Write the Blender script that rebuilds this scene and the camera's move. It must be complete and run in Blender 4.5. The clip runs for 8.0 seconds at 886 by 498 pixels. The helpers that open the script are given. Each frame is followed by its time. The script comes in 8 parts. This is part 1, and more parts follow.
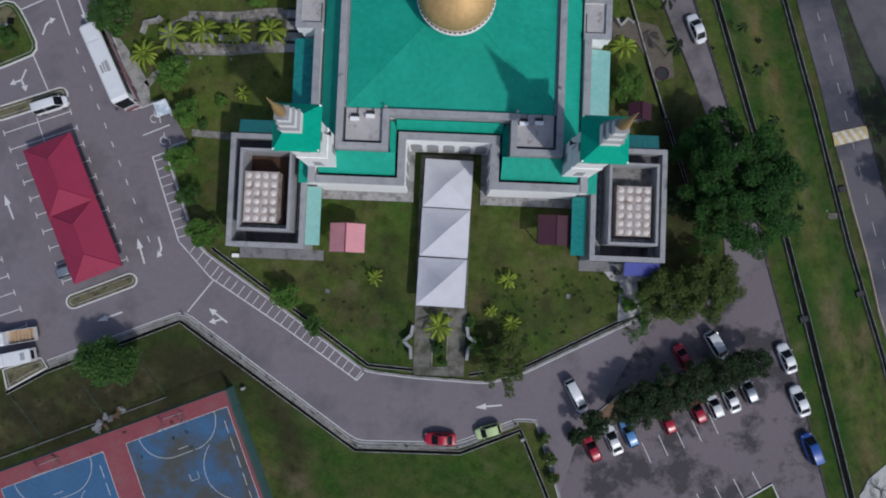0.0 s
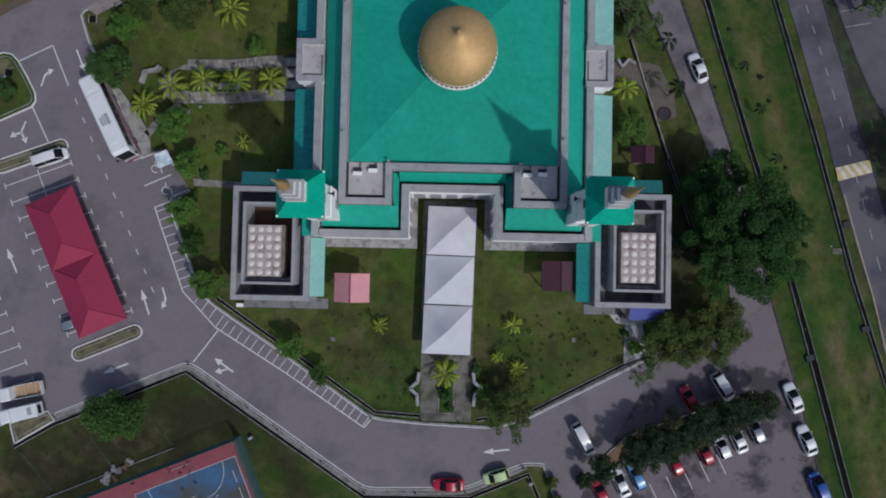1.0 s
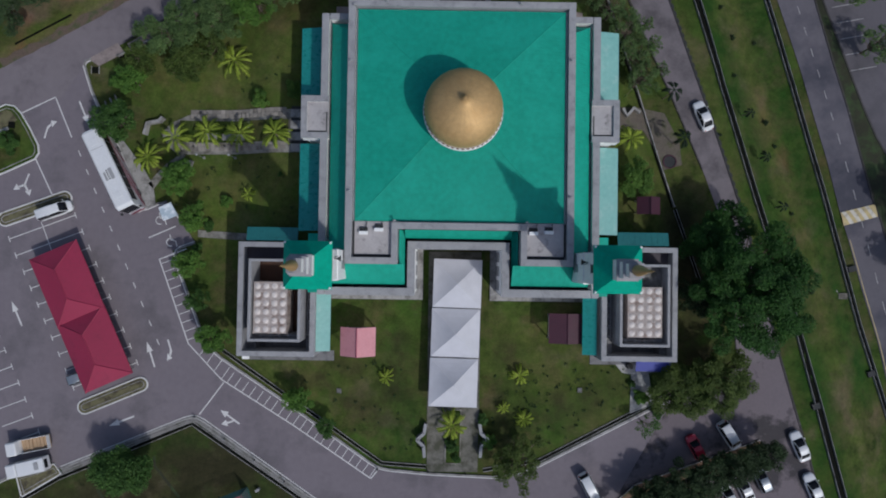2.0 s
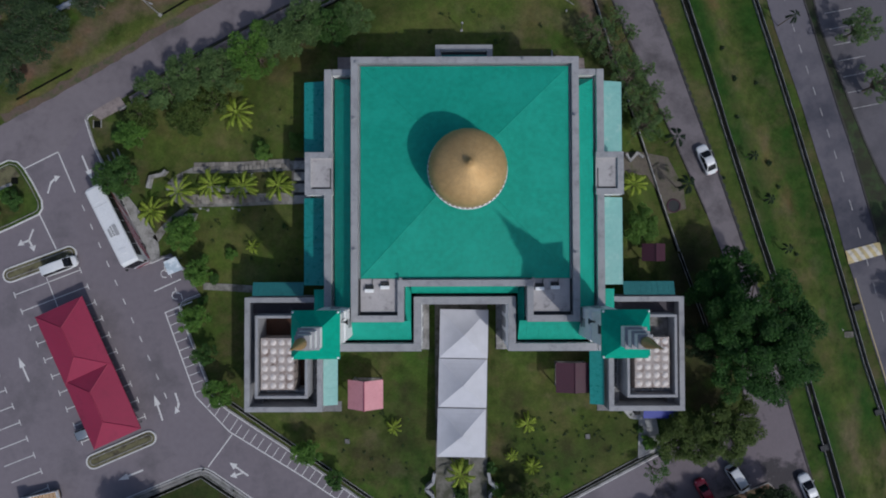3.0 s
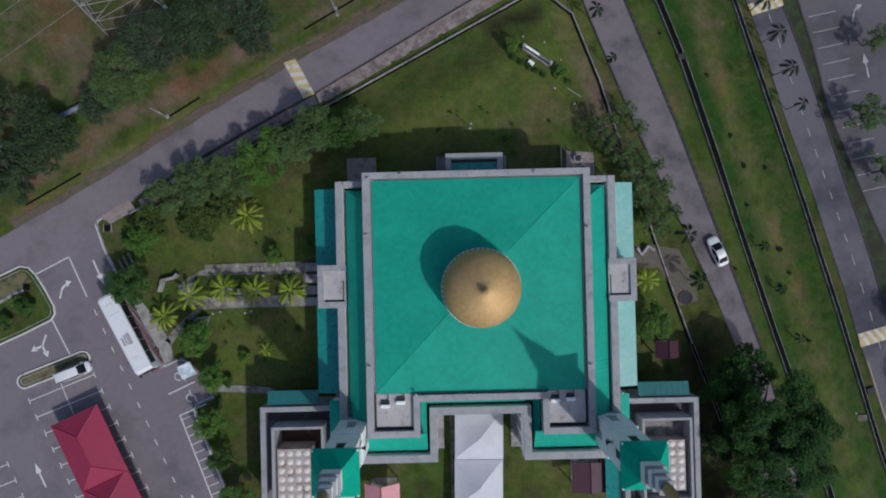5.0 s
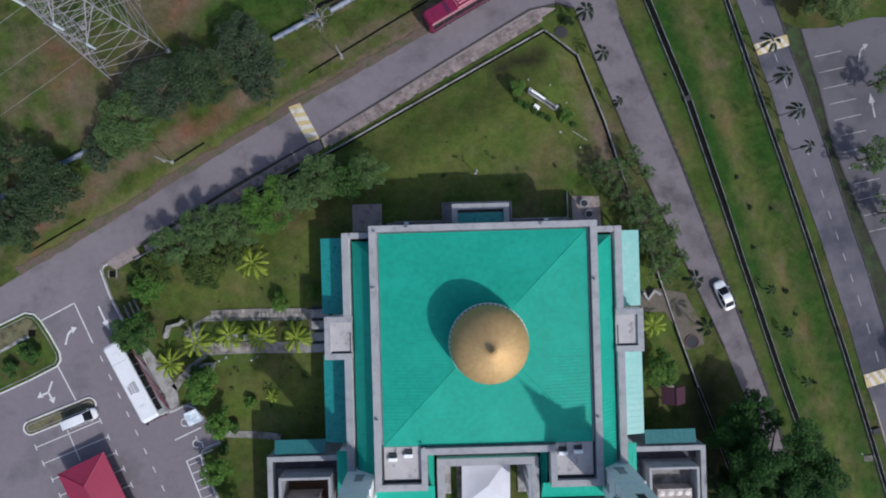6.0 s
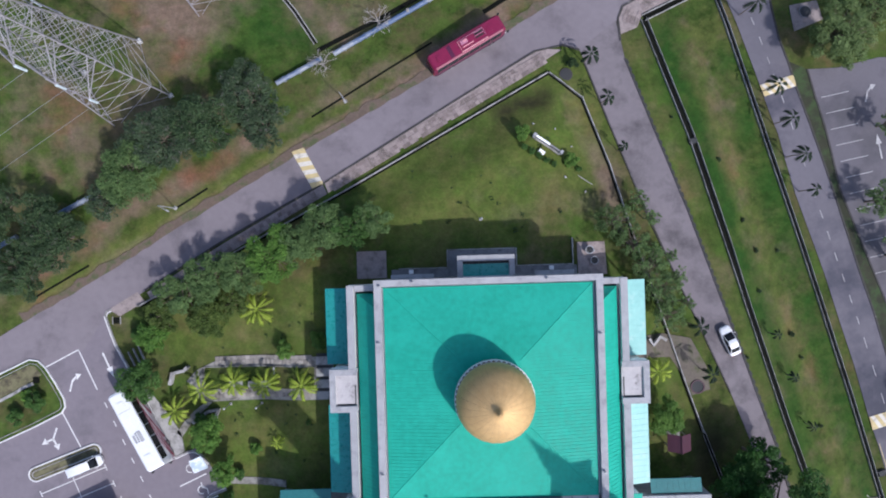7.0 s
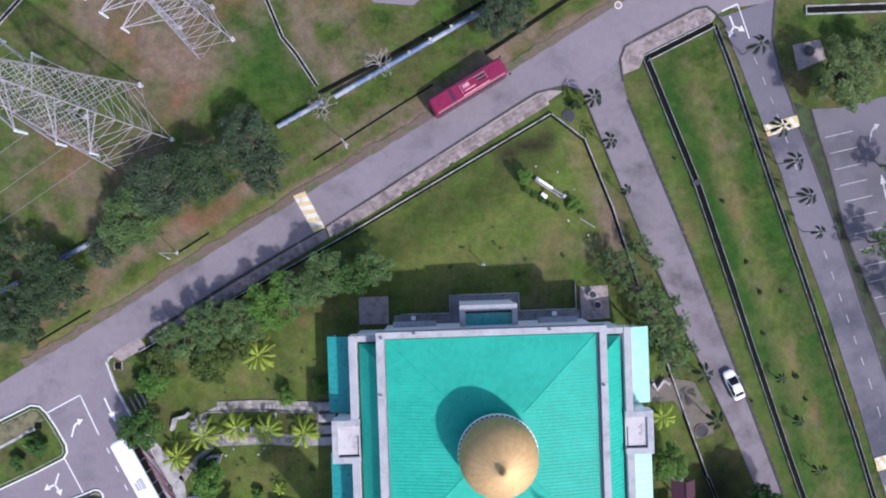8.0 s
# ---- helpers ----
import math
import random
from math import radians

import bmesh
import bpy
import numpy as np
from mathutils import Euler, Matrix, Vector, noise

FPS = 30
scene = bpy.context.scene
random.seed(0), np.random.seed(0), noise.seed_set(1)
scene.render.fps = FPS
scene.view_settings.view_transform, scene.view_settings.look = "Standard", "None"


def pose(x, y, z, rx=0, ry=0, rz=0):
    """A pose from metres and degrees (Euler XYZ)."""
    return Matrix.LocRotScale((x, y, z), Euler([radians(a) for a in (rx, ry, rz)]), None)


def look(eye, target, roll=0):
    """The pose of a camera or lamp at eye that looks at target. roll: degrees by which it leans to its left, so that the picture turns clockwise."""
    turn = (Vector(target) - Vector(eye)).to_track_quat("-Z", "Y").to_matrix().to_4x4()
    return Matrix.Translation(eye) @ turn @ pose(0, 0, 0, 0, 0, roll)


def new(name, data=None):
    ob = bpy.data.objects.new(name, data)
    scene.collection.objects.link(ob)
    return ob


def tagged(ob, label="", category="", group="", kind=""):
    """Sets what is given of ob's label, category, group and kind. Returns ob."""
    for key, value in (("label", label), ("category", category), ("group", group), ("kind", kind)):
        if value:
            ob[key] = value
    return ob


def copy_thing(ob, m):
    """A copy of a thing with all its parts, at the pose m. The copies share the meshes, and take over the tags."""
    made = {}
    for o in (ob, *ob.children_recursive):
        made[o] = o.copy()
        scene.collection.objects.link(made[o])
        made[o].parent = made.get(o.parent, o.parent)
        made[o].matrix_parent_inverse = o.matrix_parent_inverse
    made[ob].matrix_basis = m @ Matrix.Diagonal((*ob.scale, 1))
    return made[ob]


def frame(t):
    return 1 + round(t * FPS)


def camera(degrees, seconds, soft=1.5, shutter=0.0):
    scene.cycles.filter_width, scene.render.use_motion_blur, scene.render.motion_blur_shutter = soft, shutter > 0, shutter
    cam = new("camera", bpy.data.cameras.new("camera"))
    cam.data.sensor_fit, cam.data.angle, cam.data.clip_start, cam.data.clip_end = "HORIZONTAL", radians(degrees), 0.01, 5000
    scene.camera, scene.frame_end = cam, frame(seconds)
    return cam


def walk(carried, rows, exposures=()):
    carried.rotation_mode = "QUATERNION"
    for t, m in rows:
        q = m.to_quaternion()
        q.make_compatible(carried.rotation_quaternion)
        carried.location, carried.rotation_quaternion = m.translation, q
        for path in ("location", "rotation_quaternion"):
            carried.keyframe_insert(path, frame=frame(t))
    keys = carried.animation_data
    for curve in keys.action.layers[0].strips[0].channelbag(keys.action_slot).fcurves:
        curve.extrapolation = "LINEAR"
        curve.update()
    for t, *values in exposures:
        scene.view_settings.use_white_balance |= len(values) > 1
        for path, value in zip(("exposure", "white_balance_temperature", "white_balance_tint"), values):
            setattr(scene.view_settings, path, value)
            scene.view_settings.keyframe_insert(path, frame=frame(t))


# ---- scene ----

# ---------------------------------------------------------------- camera and its way
cam = camera(76.0, 8.0, soft=1.9)
ROWS = [
    (0, -0.283, -33.01, 81.056, 1.984, -0.11, 2.281),
    (0.5, -0.672, -29.326, 81.106, 1.754, -0.076, 1.812),
    (1, -1.125, -25.866, 81.13, 1.497, -0.094, 1.218),
    (1.5, -1.644, -21.991, 81.135, 1.331, -0.13, 1.092),
    (3, -2.833, -11.083, 81.277, 0.979, -0.085, -0.178),
    (3.5, -3.209, -7.338, 81.34, 0.928, -0.047, -0.665),
    (4, -3.572, -3.808, 81.429, 0.678, -0.053, -0.88),
    (4.5, -3.909, -0.139, 81.484, 0.656, -0.022, -1.16),
    (6, -4.976, 10.355, 81.383, 0.22, -0.057, -1.605),
    (6.5, -5.209, 14.001, 81.278, -0.041, -0.034, -1.67),
    (7, -5.351, 17.64, 81.05, -0.317, 0.001, -1.758),
    (7.5, -5.457, 20.846, 80.825, -0.33, 0.003, -1.856),
    (8, -5.299, 23.991, 80.692, -0.373, 0.116, -1.927),
]
EXPOSURES = [(0.0, -0.12, 5950, 9), (0.5, -0.23, 5950, 9), (1.5, -0.28, 5950, 9), (4.5, -0.2, 5950, 9), (6.0, 0.34, 5930, 10), (7.0, 0.84, 5840, 14), (7.5, 0.94, 5815, 16), (8.0, 1.12, 5790, 19)]
walk(cam, [(t, pose(x, y, z, rx, ry, rz)) for t, x, y, z, rx, ry, rz in ROWS], EXPOSURES)

# ---------------------------------------------------------------- world and sun
SUN_FROM = Vector((0.63, -0.69, 1.0)).normalized()      # towards the sun
world = bpy.data.worlds.new("sky")
scene.world = world
world.use_nodes = True
wn = world.node_tree.nodes
wn.clear()
sky = wn.new("ShaderNodeTexSky")
sky.sky_type, sky.sun_disc = "NISHITA", False
sky.sun_elevation = math.asin(SUN_FROM.z)
sky.sun_rotation = math.atan2(SUN_FROM.x, SUN_FROM.y)
sky.air_density, sky.dust_density, sky.ozone_density = 1.0, 2.5, 1.0
bg = wn.new("ShaderNodeBackground")
bg.inputs["Strength"].default_value = 0.098
wo = wn.new("ShaderNodeOutputWorld")
world.node_tree.links.new(sky.outputs[0], bg.inputs[0])
world.node_tree.links.new(bg.outputs[0], wo.inputs[0])
sun = new("sun", bpy.data.lights.new("sun", "SUN"))
sun.data.energy, sun.data.angle, sun.data.color = 2.2, radians(1.4), (1.0, 0.95, 0.88)
sun.matrix_world = look((0, 0, 60), tuple(Vector((0, 0, 60)) - SUN_FROM))

# ---------------------------------------------------------------- materials
def nodes_of(name):
    m = bpy.data.materials.new(name)
    m.use_nodes = True
    return m, m.node_tree.nodes, m.node_tree.links, m.node_tree.nodes["Principled BSDF"]


def noise_at(n, l, coord, scale, detail=4.0, rough=0.6):
    t = n.new("ShaderNodeTexNoise")
    t.inputs["Scale"].default_value, t.inputs["Detail"].default_value, t.inputs["Roughness"].default_value = scale, detail, rough
    l.new(coord, t.inputs["Vector"])
    return t.outputs["Fac"]


def ramp(n, l, fac, lo, hi):
    r = n.new("ShaderNodeMapRange")
    r.inputs["From Min"].default_value, r.inputs["From Max"].default_value = lo, hi
    l.new(fac, r.inputs["Value"])
    return r.outputs["Result"]


def mixed(n, l, fac, a, b, mode="MIX"):
    x = n.new("ShaderNodeMix")
    x.data_type, x.blend_type = "RGBA", mode
    for sock, v in ((x.inputs["Factor"], fac), (x.inputs[6], a), (x.inputs[7], b)):
        if isinstance(v, (int, float)):
            sock.default_value = v
        elif isinstance(v, tuple):
            sock.default_value = (*v, 1)
        else:
            l.new(v, sock)
    return x.outputs[2]


def surface(name, a, b, rough=0.7, metal=0.0, big=0.15, fine=6.0, stain=None, stain_scale=0.4, stain_at=(0.55, 0.75), bump=0.1, bump_scale=20.0, coat=0.0, grain=0.35):
    """Two tones mixed by a broad and a fine noise, with optional stains and fine relief."""
    m, n, l, p = nodes_of(name)
    pos = n.new("ShaderNodeNewGeometry").outputs["Position"]
    col = mixed(n, l, ramp(n, l, noise_at(n, l, pos, big), 0.3, 0.7), a, b)
    f = ramp(n, l, noise_at(n, l, pos, fine, 6), 0.25, 0.75)
    col = mixed(n, l, grain, col, mixed(n, l, f, tuple(v * 0.6 for v in a), tuple(min(1, v * 1.3) for v in b)))
    if stain:
        s = ramp(n, l, noise_at(n, l, pos, stain_scale, 7, 0.65), *stain_at)
        col = mixed(n, l, s, col, stain)
    l.new(col, p.inputs["Base Color"])
    p.inputs["Metallic"].default_value = metal
    r = n.new("ShaderNodeMapRange")
    r.inputs["To Min"].default_value, r.inputs["To Max"].default_value = max(0.03, rough - 0.08), min(1, rough + 0.1)
    l.new(f, r.inputs["Value"])
    l.new(r.outputs[0], p.inputs["Roughness"])
    p.inputs["Coat Weight"].default_value = coat
    if bump:
        h = n.new("ShaderNodeBump")
        h.inputs["Strength"].default_value, h.inputs["Distance"].default_value = bump, 0.05
        l.new(noise_at(n, l, pos, bump_scale, 5), h.inputs["Height"])
        l.new(h.outputs[0], p.inputs["Normal"])
    return m


def paint(name, c, rough=0.3, metal=0.0, coat=0.4):
    """Vehicle paint with light dust."""
    return surface(name, c, tuple(v * 0.92 for v in c), rough, metal, 0.8, 9.0, bump=0.0, coat=coat)


def leaf(name, a, b, dry=None):
    """Foliage: every leaf its own tone, some light passing through."""
    m, n, l, p = nodes_of(name)
    g = n.new("ShaderNodeNewGeometry")
    col = mixed(n, l, g.outputs["Random Per Island"], a, b)
    pos = g.outputs["Position"]
    col = mixed(n, l, ramp(n, l, noise_at(n, l, pos, 0.5), 0.35, 0.7), col, tuple(v * 0.65 for v in a))
    if dry:
        col = mixed(n, l, ramp(n, l, noise_at(n, l, pos, 1.3), 0.58, 0.72), col, dry)
    l.new(col, p.inputs["Base Color"])
    p.inputs["Roughness"].default_value = 0.6
    p.inputs["Specular IOR Level"].default_value = 0.25
    t = n.new("ShaderNodeBsdfTranslucent")
    l.new(col, t.inputs["Color"])
    x = n.new("ShaderNodeMixShader")
    x.inputs[0].default_value = 0.35
    l.new(p.outputs[0], x.inputs[1])
    l.new(t.outputs[0], x.inputs[2])
    l.new(x.outputs[0], n["Material Output"].inputs["Surface"])
    return m


def grass_material():
    m, n, l, p = nodes_of("grass")
    pos = n.new("ShaderNodeNewGeometry").outputs["Position"]
    green = mixed(n, l, ramp(n, l, noise_at(n, l, pos, 0.09, 6, 0.7), 0.38, 0.62), (0.058, 0.112, 0.02), (0.09, 0.11, 0.03))
    green = mixed(n, l, ramp(n, l, noise_at(n, l, pos, 0.35, 6, 0.7), 0.42, 0.66), green, (0.027, 0.05, 0.01))
    green = mixed(n, l, ramp(n, l, noise_at(n, l, pos, 0.16, 6, 0.75), 0.47, 0.62), green, (0.09, 0.088, 0.036))
    att = n.new("ShaderNodeAttribute")
    att.attribute_name = "soil"
    wob = n.new("ShaderNodeMath")
    wob.operation = "MULTIPLY_ADD"
    l.new(ramp(n, l, noise_at(n, l, pos, 0.2, 5, 0.6), 0.3, 0.7), wob.inputs[0])
    wob.inputs[1].default_value = 0.9
    l.new(att.outputs["Fac"], wob.inputs[2])
    soil = mixed(n, l, noise_at(n, l, pos, 0.6, 6, 0.7), (0.15, 0.1, 0.073), (0.215, 0.167, 0.13))
    soil = mixed(n, l, ramp(n, l, noise_at(n, l, pos, 0.11, 4, 0.6), 0.5, 0.64), soil, (0.188, 0.099, 0.063))
    col = mixed(n, l, ramp(n, l, wob.outputs[0], 0.6, 1.42), green, soil)
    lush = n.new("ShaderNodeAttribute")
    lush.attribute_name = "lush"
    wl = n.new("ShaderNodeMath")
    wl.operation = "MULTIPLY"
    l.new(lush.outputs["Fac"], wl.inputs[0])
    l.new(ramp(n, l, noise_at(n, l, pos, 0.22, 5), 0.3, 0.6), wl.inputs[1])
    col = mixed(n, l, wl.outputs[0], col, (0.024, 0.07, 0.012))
    mown = n.new("ShaderNodeAttribute")
    mown.attribute_name = "mown"
    wm = n.new("ShaderNodeMath")
    wm.operation = "MULTIPLY"
    l.new(mown.outputs["Fac"], wm.inputs[0])
    l.new(ramp(n, l, noise_at(n, l, pos, 0.14, 5), 0.25, 0.5), wm.inputs[1])
    col = mixed(n, l, wm.outputs[0], col, mixed(n, l, ramp(n, l, noise_at(n, l, pos, 0.3, 6, 0.7), 0.35, 0.65), (0.092, 0.148, 0.026), (0.135, 0.14, 0.042)))
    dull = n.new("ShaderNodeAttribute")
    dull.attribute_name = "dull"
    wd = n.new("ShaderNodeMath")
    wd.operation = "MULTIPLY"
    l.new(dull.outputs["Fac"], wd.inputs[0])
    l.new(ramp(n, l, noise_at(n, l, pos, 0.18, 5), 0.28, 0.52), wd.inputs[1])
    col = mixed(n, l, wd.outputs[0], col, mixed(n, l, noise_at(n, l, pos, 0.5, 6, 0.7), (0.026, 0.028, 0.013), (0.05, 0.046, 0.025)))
    tuft = ramp(n, l, noise_at(n, l, pos, 0.75, 6, 0.7), 0.3, 0.6)
    col = mixed(n, l, 0.4, col, mixed(n, l, tuft, (0.3, 0.36, 0.3), (1.2, 1.15, 1.1)), "MULTIPLY")
    fine = ramp(n, l, noise_at(n, l, pos, 2.6, 8, 0.8), 0.25, 0.75)
    col = mixed(n, l, 0.48, col, mixed(n, l, fine, (0.3, 0.3, 0.3), (1.4, 1.35, 1.3)), "MULTIPLY")
    l.new(col, p.inputs["Base Color"])
    p.inputs["Roughness"].default_value = 0.95
    p.inputs["Specular IOR Level"].default_value = 0.1
    h = n.new("ShaderNodeBump")
    h.inputs["Strength"].default_value, h.inputs["Distance"].default_value = 0.7, 0.12
    l.new(noise_at(n, l, pos, 4.0, 8, 0.8), h.inputs["Height"])
    l.new(h.outputs[0], p.inputs["Normal"])
    return m


GRASS = grass_material()
ASPHALT = surface("asphalt", (0.156, 0.135, 0.153), (0.194, 0.169, 0.19), 0.9, big=0.06, fine=1.4, stain=(0.092, 0.084, 0.093), stain_scale=0.12, stain_at=(0.5, 0.75), bump=0.15, bump_scale=6, grain=0.2)
# dark blotches put the broken tree shade into the lane's colour
LANE_ASPHALT = surface("shade_mottled_lane_asphalt", (0.148, 0.128, 0.138), (0.186, 0.162, 0.173), 0.92, big=0.08, fine=1.2, stain=(0.085, 0.075, 0.08), stain_scale=0.16, stain_at=(0.48, 0.66), bump=0.15, bump_scale=6, grain=0.2)
ROAD_FAR = surface("mottled_road_asphalt", (0.1, 0.094, 0.112), (0.14, 0.128, 0.148), 0.9, big=0.05, fine=1.2, stain=(0.055, 0.054, 0.072), stain_scale=0.055, stain_at=(0.47, 0.6), bump=0.15, bump_scale=6, grain=0.2)
ASPHALT_OLD = surface("worn_asphalt", (0.157, 0.136, 0.149), (0.196, 0.171, 0.186), 0.92, big=0.08, fine=1.2, stain=(0.115, 0.1, 0.109), stain_scale=0.2, stain_at=(0.5, 0.72), bump=0.15, bump_scale=6, grain=0.2)
WHITE_LINE = surface("road_paint", (0.57, 0.56, 0.56), (0.67, 0.66, 0.655), 0.8, big=1.0, fine=8, stain=(0.28, 0.27, 0.27), stain_scale=1.5, stain_at=(0.56, 0.74), bump=0)
FADED_LINE = surface("faded_road_paint", (0.34, 0.33, 0.34), (0.44, 0.43, 0.435), 0.85, big=1.0, fine=8, stain=(0.18, 0.17, 0.18), stain_scale=1.3, stain_at=(0.5, 0.7), bump=0)
YELLOW_LINE = surface("yellow_road_paint", (0.47, 0.37, 0.17), (0.56, 0.45, 0.23), 0.8, big=1.0, fine=8, stain=(0.3, 0.26, 0.18), stain_scale=1.2, stain_at=(0.5, 0.72), bump=0)
CONCRETE = surface("concrete", (0.28, 0.272, 0.265), (0.36, 0.35, 0.345), 0.9, big=0.3, fine=5, stain=(0.13, 0.125, 0.118), stain_scale=0.8, stain_at=(0.46, 0.66), bump=0.15)
PARAPET = surface("weathered_grey_parapet", (0.285, 0.285, 0.3), (0.35, 0.35, 0.365), 0.85, big=0.35, fine=3, stain=(0.185, 0.185, 0.195), stain_scale=0.8, stain_at=(0.5, 0.78), bump=0.06, grain=0.16)
SLAB = surface("stained_roof_slab", (0.37, 0.347, 0.35), (0.46, 0.435, 0.438), 0.9, big=0.5, fine=4, stain=(0.2, 0.19, 0.19), stain_scale=0.9, stain_at=(0.54, 0.7), bump=0.12, grain=0.16)
WALL = surface("white_plaster", (0.84, 0.84, 0.835), (0.88, 0.88, 0.875), 0.85, big=0.4, fine=3, stain=(0.68, 0.67, 0.65), stain_scale=0.5, stain_at=(0.58, 0.85), bump=0.05)
GUTTER = surface("dark_gutter", (0.02, 0.022, 0.024), (0.035, 0.036, 0.038), 0.8, bump=0)
ROOF = surface("green_metal_roof", (0.017, 0.305, 0.217), (0.025, 0.342, 0.25), 0.6, big=0.12, fine=1.5, stain=(0.028, 0.38, 0.28), stain_scale=0.25, stain_at=(0.5, 0.8), bump=0.03, bump_scale=3)
ROOF.node_tree.nodes["Principled BSDF"].inputs["Specular IOR Level"].default_value = 0.2
ROOF_TOWER = surface("teal_green_metal_roof", (0.006, 0.32, 0.215), (0.012, 0.36, 0.245), 0.6, big=0.3, fine=2, bump=0.03, bump_scale=3)
ROOF_TOWER.node_tree.nodes["Principled BSDF"].inputs["Specular IOR Level"].default_value = 0.2
# one roof sheet in three tones: dark on north slopes, pale where sunlit
TEAL_DARK = surface("dark_teal_sheet", (0.018, 0.13, 0.135), (0.024, 0.165, 0.165), 0.5, big=0.3, fine=2, stain=(0.014, 0.1, 0.105), stain_scale=0.6, bump=0.03, bump_scale=3)
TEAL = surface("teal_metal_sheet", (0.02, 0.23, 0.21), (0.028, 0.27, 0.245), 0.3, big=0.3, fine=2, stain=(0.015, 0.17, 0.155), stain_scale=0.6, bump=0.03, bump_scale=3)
PALE_LIT_TEAL = surface("pale_sunlit_sheet", (0.19, 0.43, 0.395), (0.25, 0.48, 0.44), 0.45, big=0.3, fine=2, stain=(0.34, 0.5, 0.47), stain_scale=0.5, bump=0.03, bump_scale=3, grain=0.2)
GOLD = surface("satin_gold", (0.53, 0.345, 0.15), (0.59, 0.395, 0.18), 0.62, 0.45, big=0.4, fine=2, stain=(0.46, 0.28, 0.11), stain_scale=0.6, stain_at=(0.5, 0.9), bump=0.02, bump_scale=3)
GOLD_DARK = surface("dull_gold", (0.42, 0.27, 0.12), (0.47, 0.31, 0.14), 0.5, 0.4, bump=0.05)
TENT = surface("white_canvas", (0.53, 0.53, 0.575), (0.56, 0.56, 0.605), 0.7, big=0.25, fine=0.5, stain=(0.49, 0.49, 0.525), stain_scale=0.3, stain_at=(0.5, 0.9), bump=0.02, bump_scale=1.5, grain=0.16)
PINK = surface("faded_pink_sheet", (0.55, 0.23, 0.26), (0.62, 0.28, 0.31), 0.55, big=0.5, fine=3, stain=(0.45, 0.17, 0.2), stain_scale=0.8, bump=0.05, grain=0.16)
MAROON = surface("maroon_sheet", (0.04, 0.008, 0.02), (0.058, 0.012, 0.028), 0.6, big=0.5, fine=3, bump=0.05)
RED_ROOF = surface("crimson_metal_roof", (0.25, 0.016, 0.052), (0.295, 0.022, 0.064), 0.6, big=0.25, fine=2, stain=(0.2, 0.016, 0.046), stain_scale=0.5, bump=0.04, grain=0.2)
GRP = surface("stained_cream_tank_panel", (0.4, 0.34, 0.31), (0.5, 0.435, 0.4), 0.6, big=0.5, fine=3, stain=(0.25, 0.18, 0.15), stain_scale=1.1, stain_at=(0.5, 0.68), bump=0.06)
# domes in a paler cream than the flat panels
GRP_PALE = surface("cream_tank_dome", (0.62, 0.56, 0.52), (0.7, 0.64, 0.6), 0.55, big=0.5, fine=3, stain=(0.42, 0.34, 0.3), stain_scale=0.8, stain_at=(0.58, 0.72), bump=0.04)
RUST = surface("rusty_floor", (0.05, 0.022, 0.012), (0.08, 0.035, 0.02), 0.8, big=0.6, fine=3, stain=(0.03, 0.018, 0.012), bump=0.1)
DARK_FLOOR = surface("dark_stained_concrete", (0.14, 0.137, 0.145), (0.22, 0.215, 0.22), 0.8, big=0.5, fine=3, stain=(0.07, 0.068, 0.07), stain_scale=0.6, stain_at=(0.5, 0.68), bump=0.1)
STEEL = surface("grey_steel", (0.2, 0.205, 0.21), (0.26, 0.265, 0.27), 0.5, 0.6, bump=0)
GALVANISED = surface("galvanised_steel", (0.36, 0.36, 0.375), (0.44, 0.44, 0.45), 0.55, 0.3, bump=0)
PYLON_STEEL = surface("weathered_pylon_steel", (0.22, 0.205, 0.22), (0.35, 0.33, 0.345), 0.65, 0.15, big=0.6, fine=3, bump=0)
INSULATOR = surface("glazed_insulator", (0.5, 0.58, 0.62), (0.58, 0.65, 0.68), 0.35, bump=0)
BLACK = surface("black_rubber", (0.015, 0.015, 0.016), (0.025, 0.025, 0.026), 0.8, bump=0)
GLASS_DARK = surface("tinted_window", (0.008, 0.009, 0.012), (0.014, 0.015, 0.018), 0.22, bump=0)
GLASS_DARK.node_tree.nodes["Principled BSDF"].inputs["Specular IOR Level"].default_value = 0.22
# near-black colour stands for the shade inside a sunken channel
DRAIN_SHADE = surface("drain_bed", (0.004, 0.0045, 0.004), (0.009, 0.01, 0.007), 0.95, big=0.4, fine=3, bump=0.05)
DRAIN_SHADE.node_tree.nodes["Principled BSDF"].inputs["Specular IOR Level"].default_value = 0.1
PAVER = surface("pinkish_paving", (0.22, 0.18, 0.172), (0.3, 0.248, 0.236), 0.9, big=0.8, fine=3, stain=(0.14, 0.115, 0.105), stain_scale=0.9, stain_at=(0.5, 0.7), bump=0.15)
PATH = surface("grey_footpath", (0.195, 0.185, 0.169), (0.312, 0.299, 0.273), 0.9, big=0.4, fine=4, stain=(0.0975, 0.091, 0.0754), stain_scale=0.6, stain_at=(0.42, 0.62), bump=0.15)
COURT_BLUE = surface("worn_blue_court", (0.032, 0.092, 0.195), (0.046, 0.118, 0.235), 0.8, big=0.2, fine=2, stain=(0.06, 0.064, 0.062), stain_scale=0.13, stain_at=(0.42, 0.56), bump=0.05)
COURT_CLEAN = surface("blue_court", (0.032, 0.1, 0.21), (0.045, 0.125, 0.25), 0.8, big=0.2, fine=2, stain=(0.06, 0.09, 0.14), stain_scale=0.16, stain_at=(0.54, 0.7), bump=0.05)
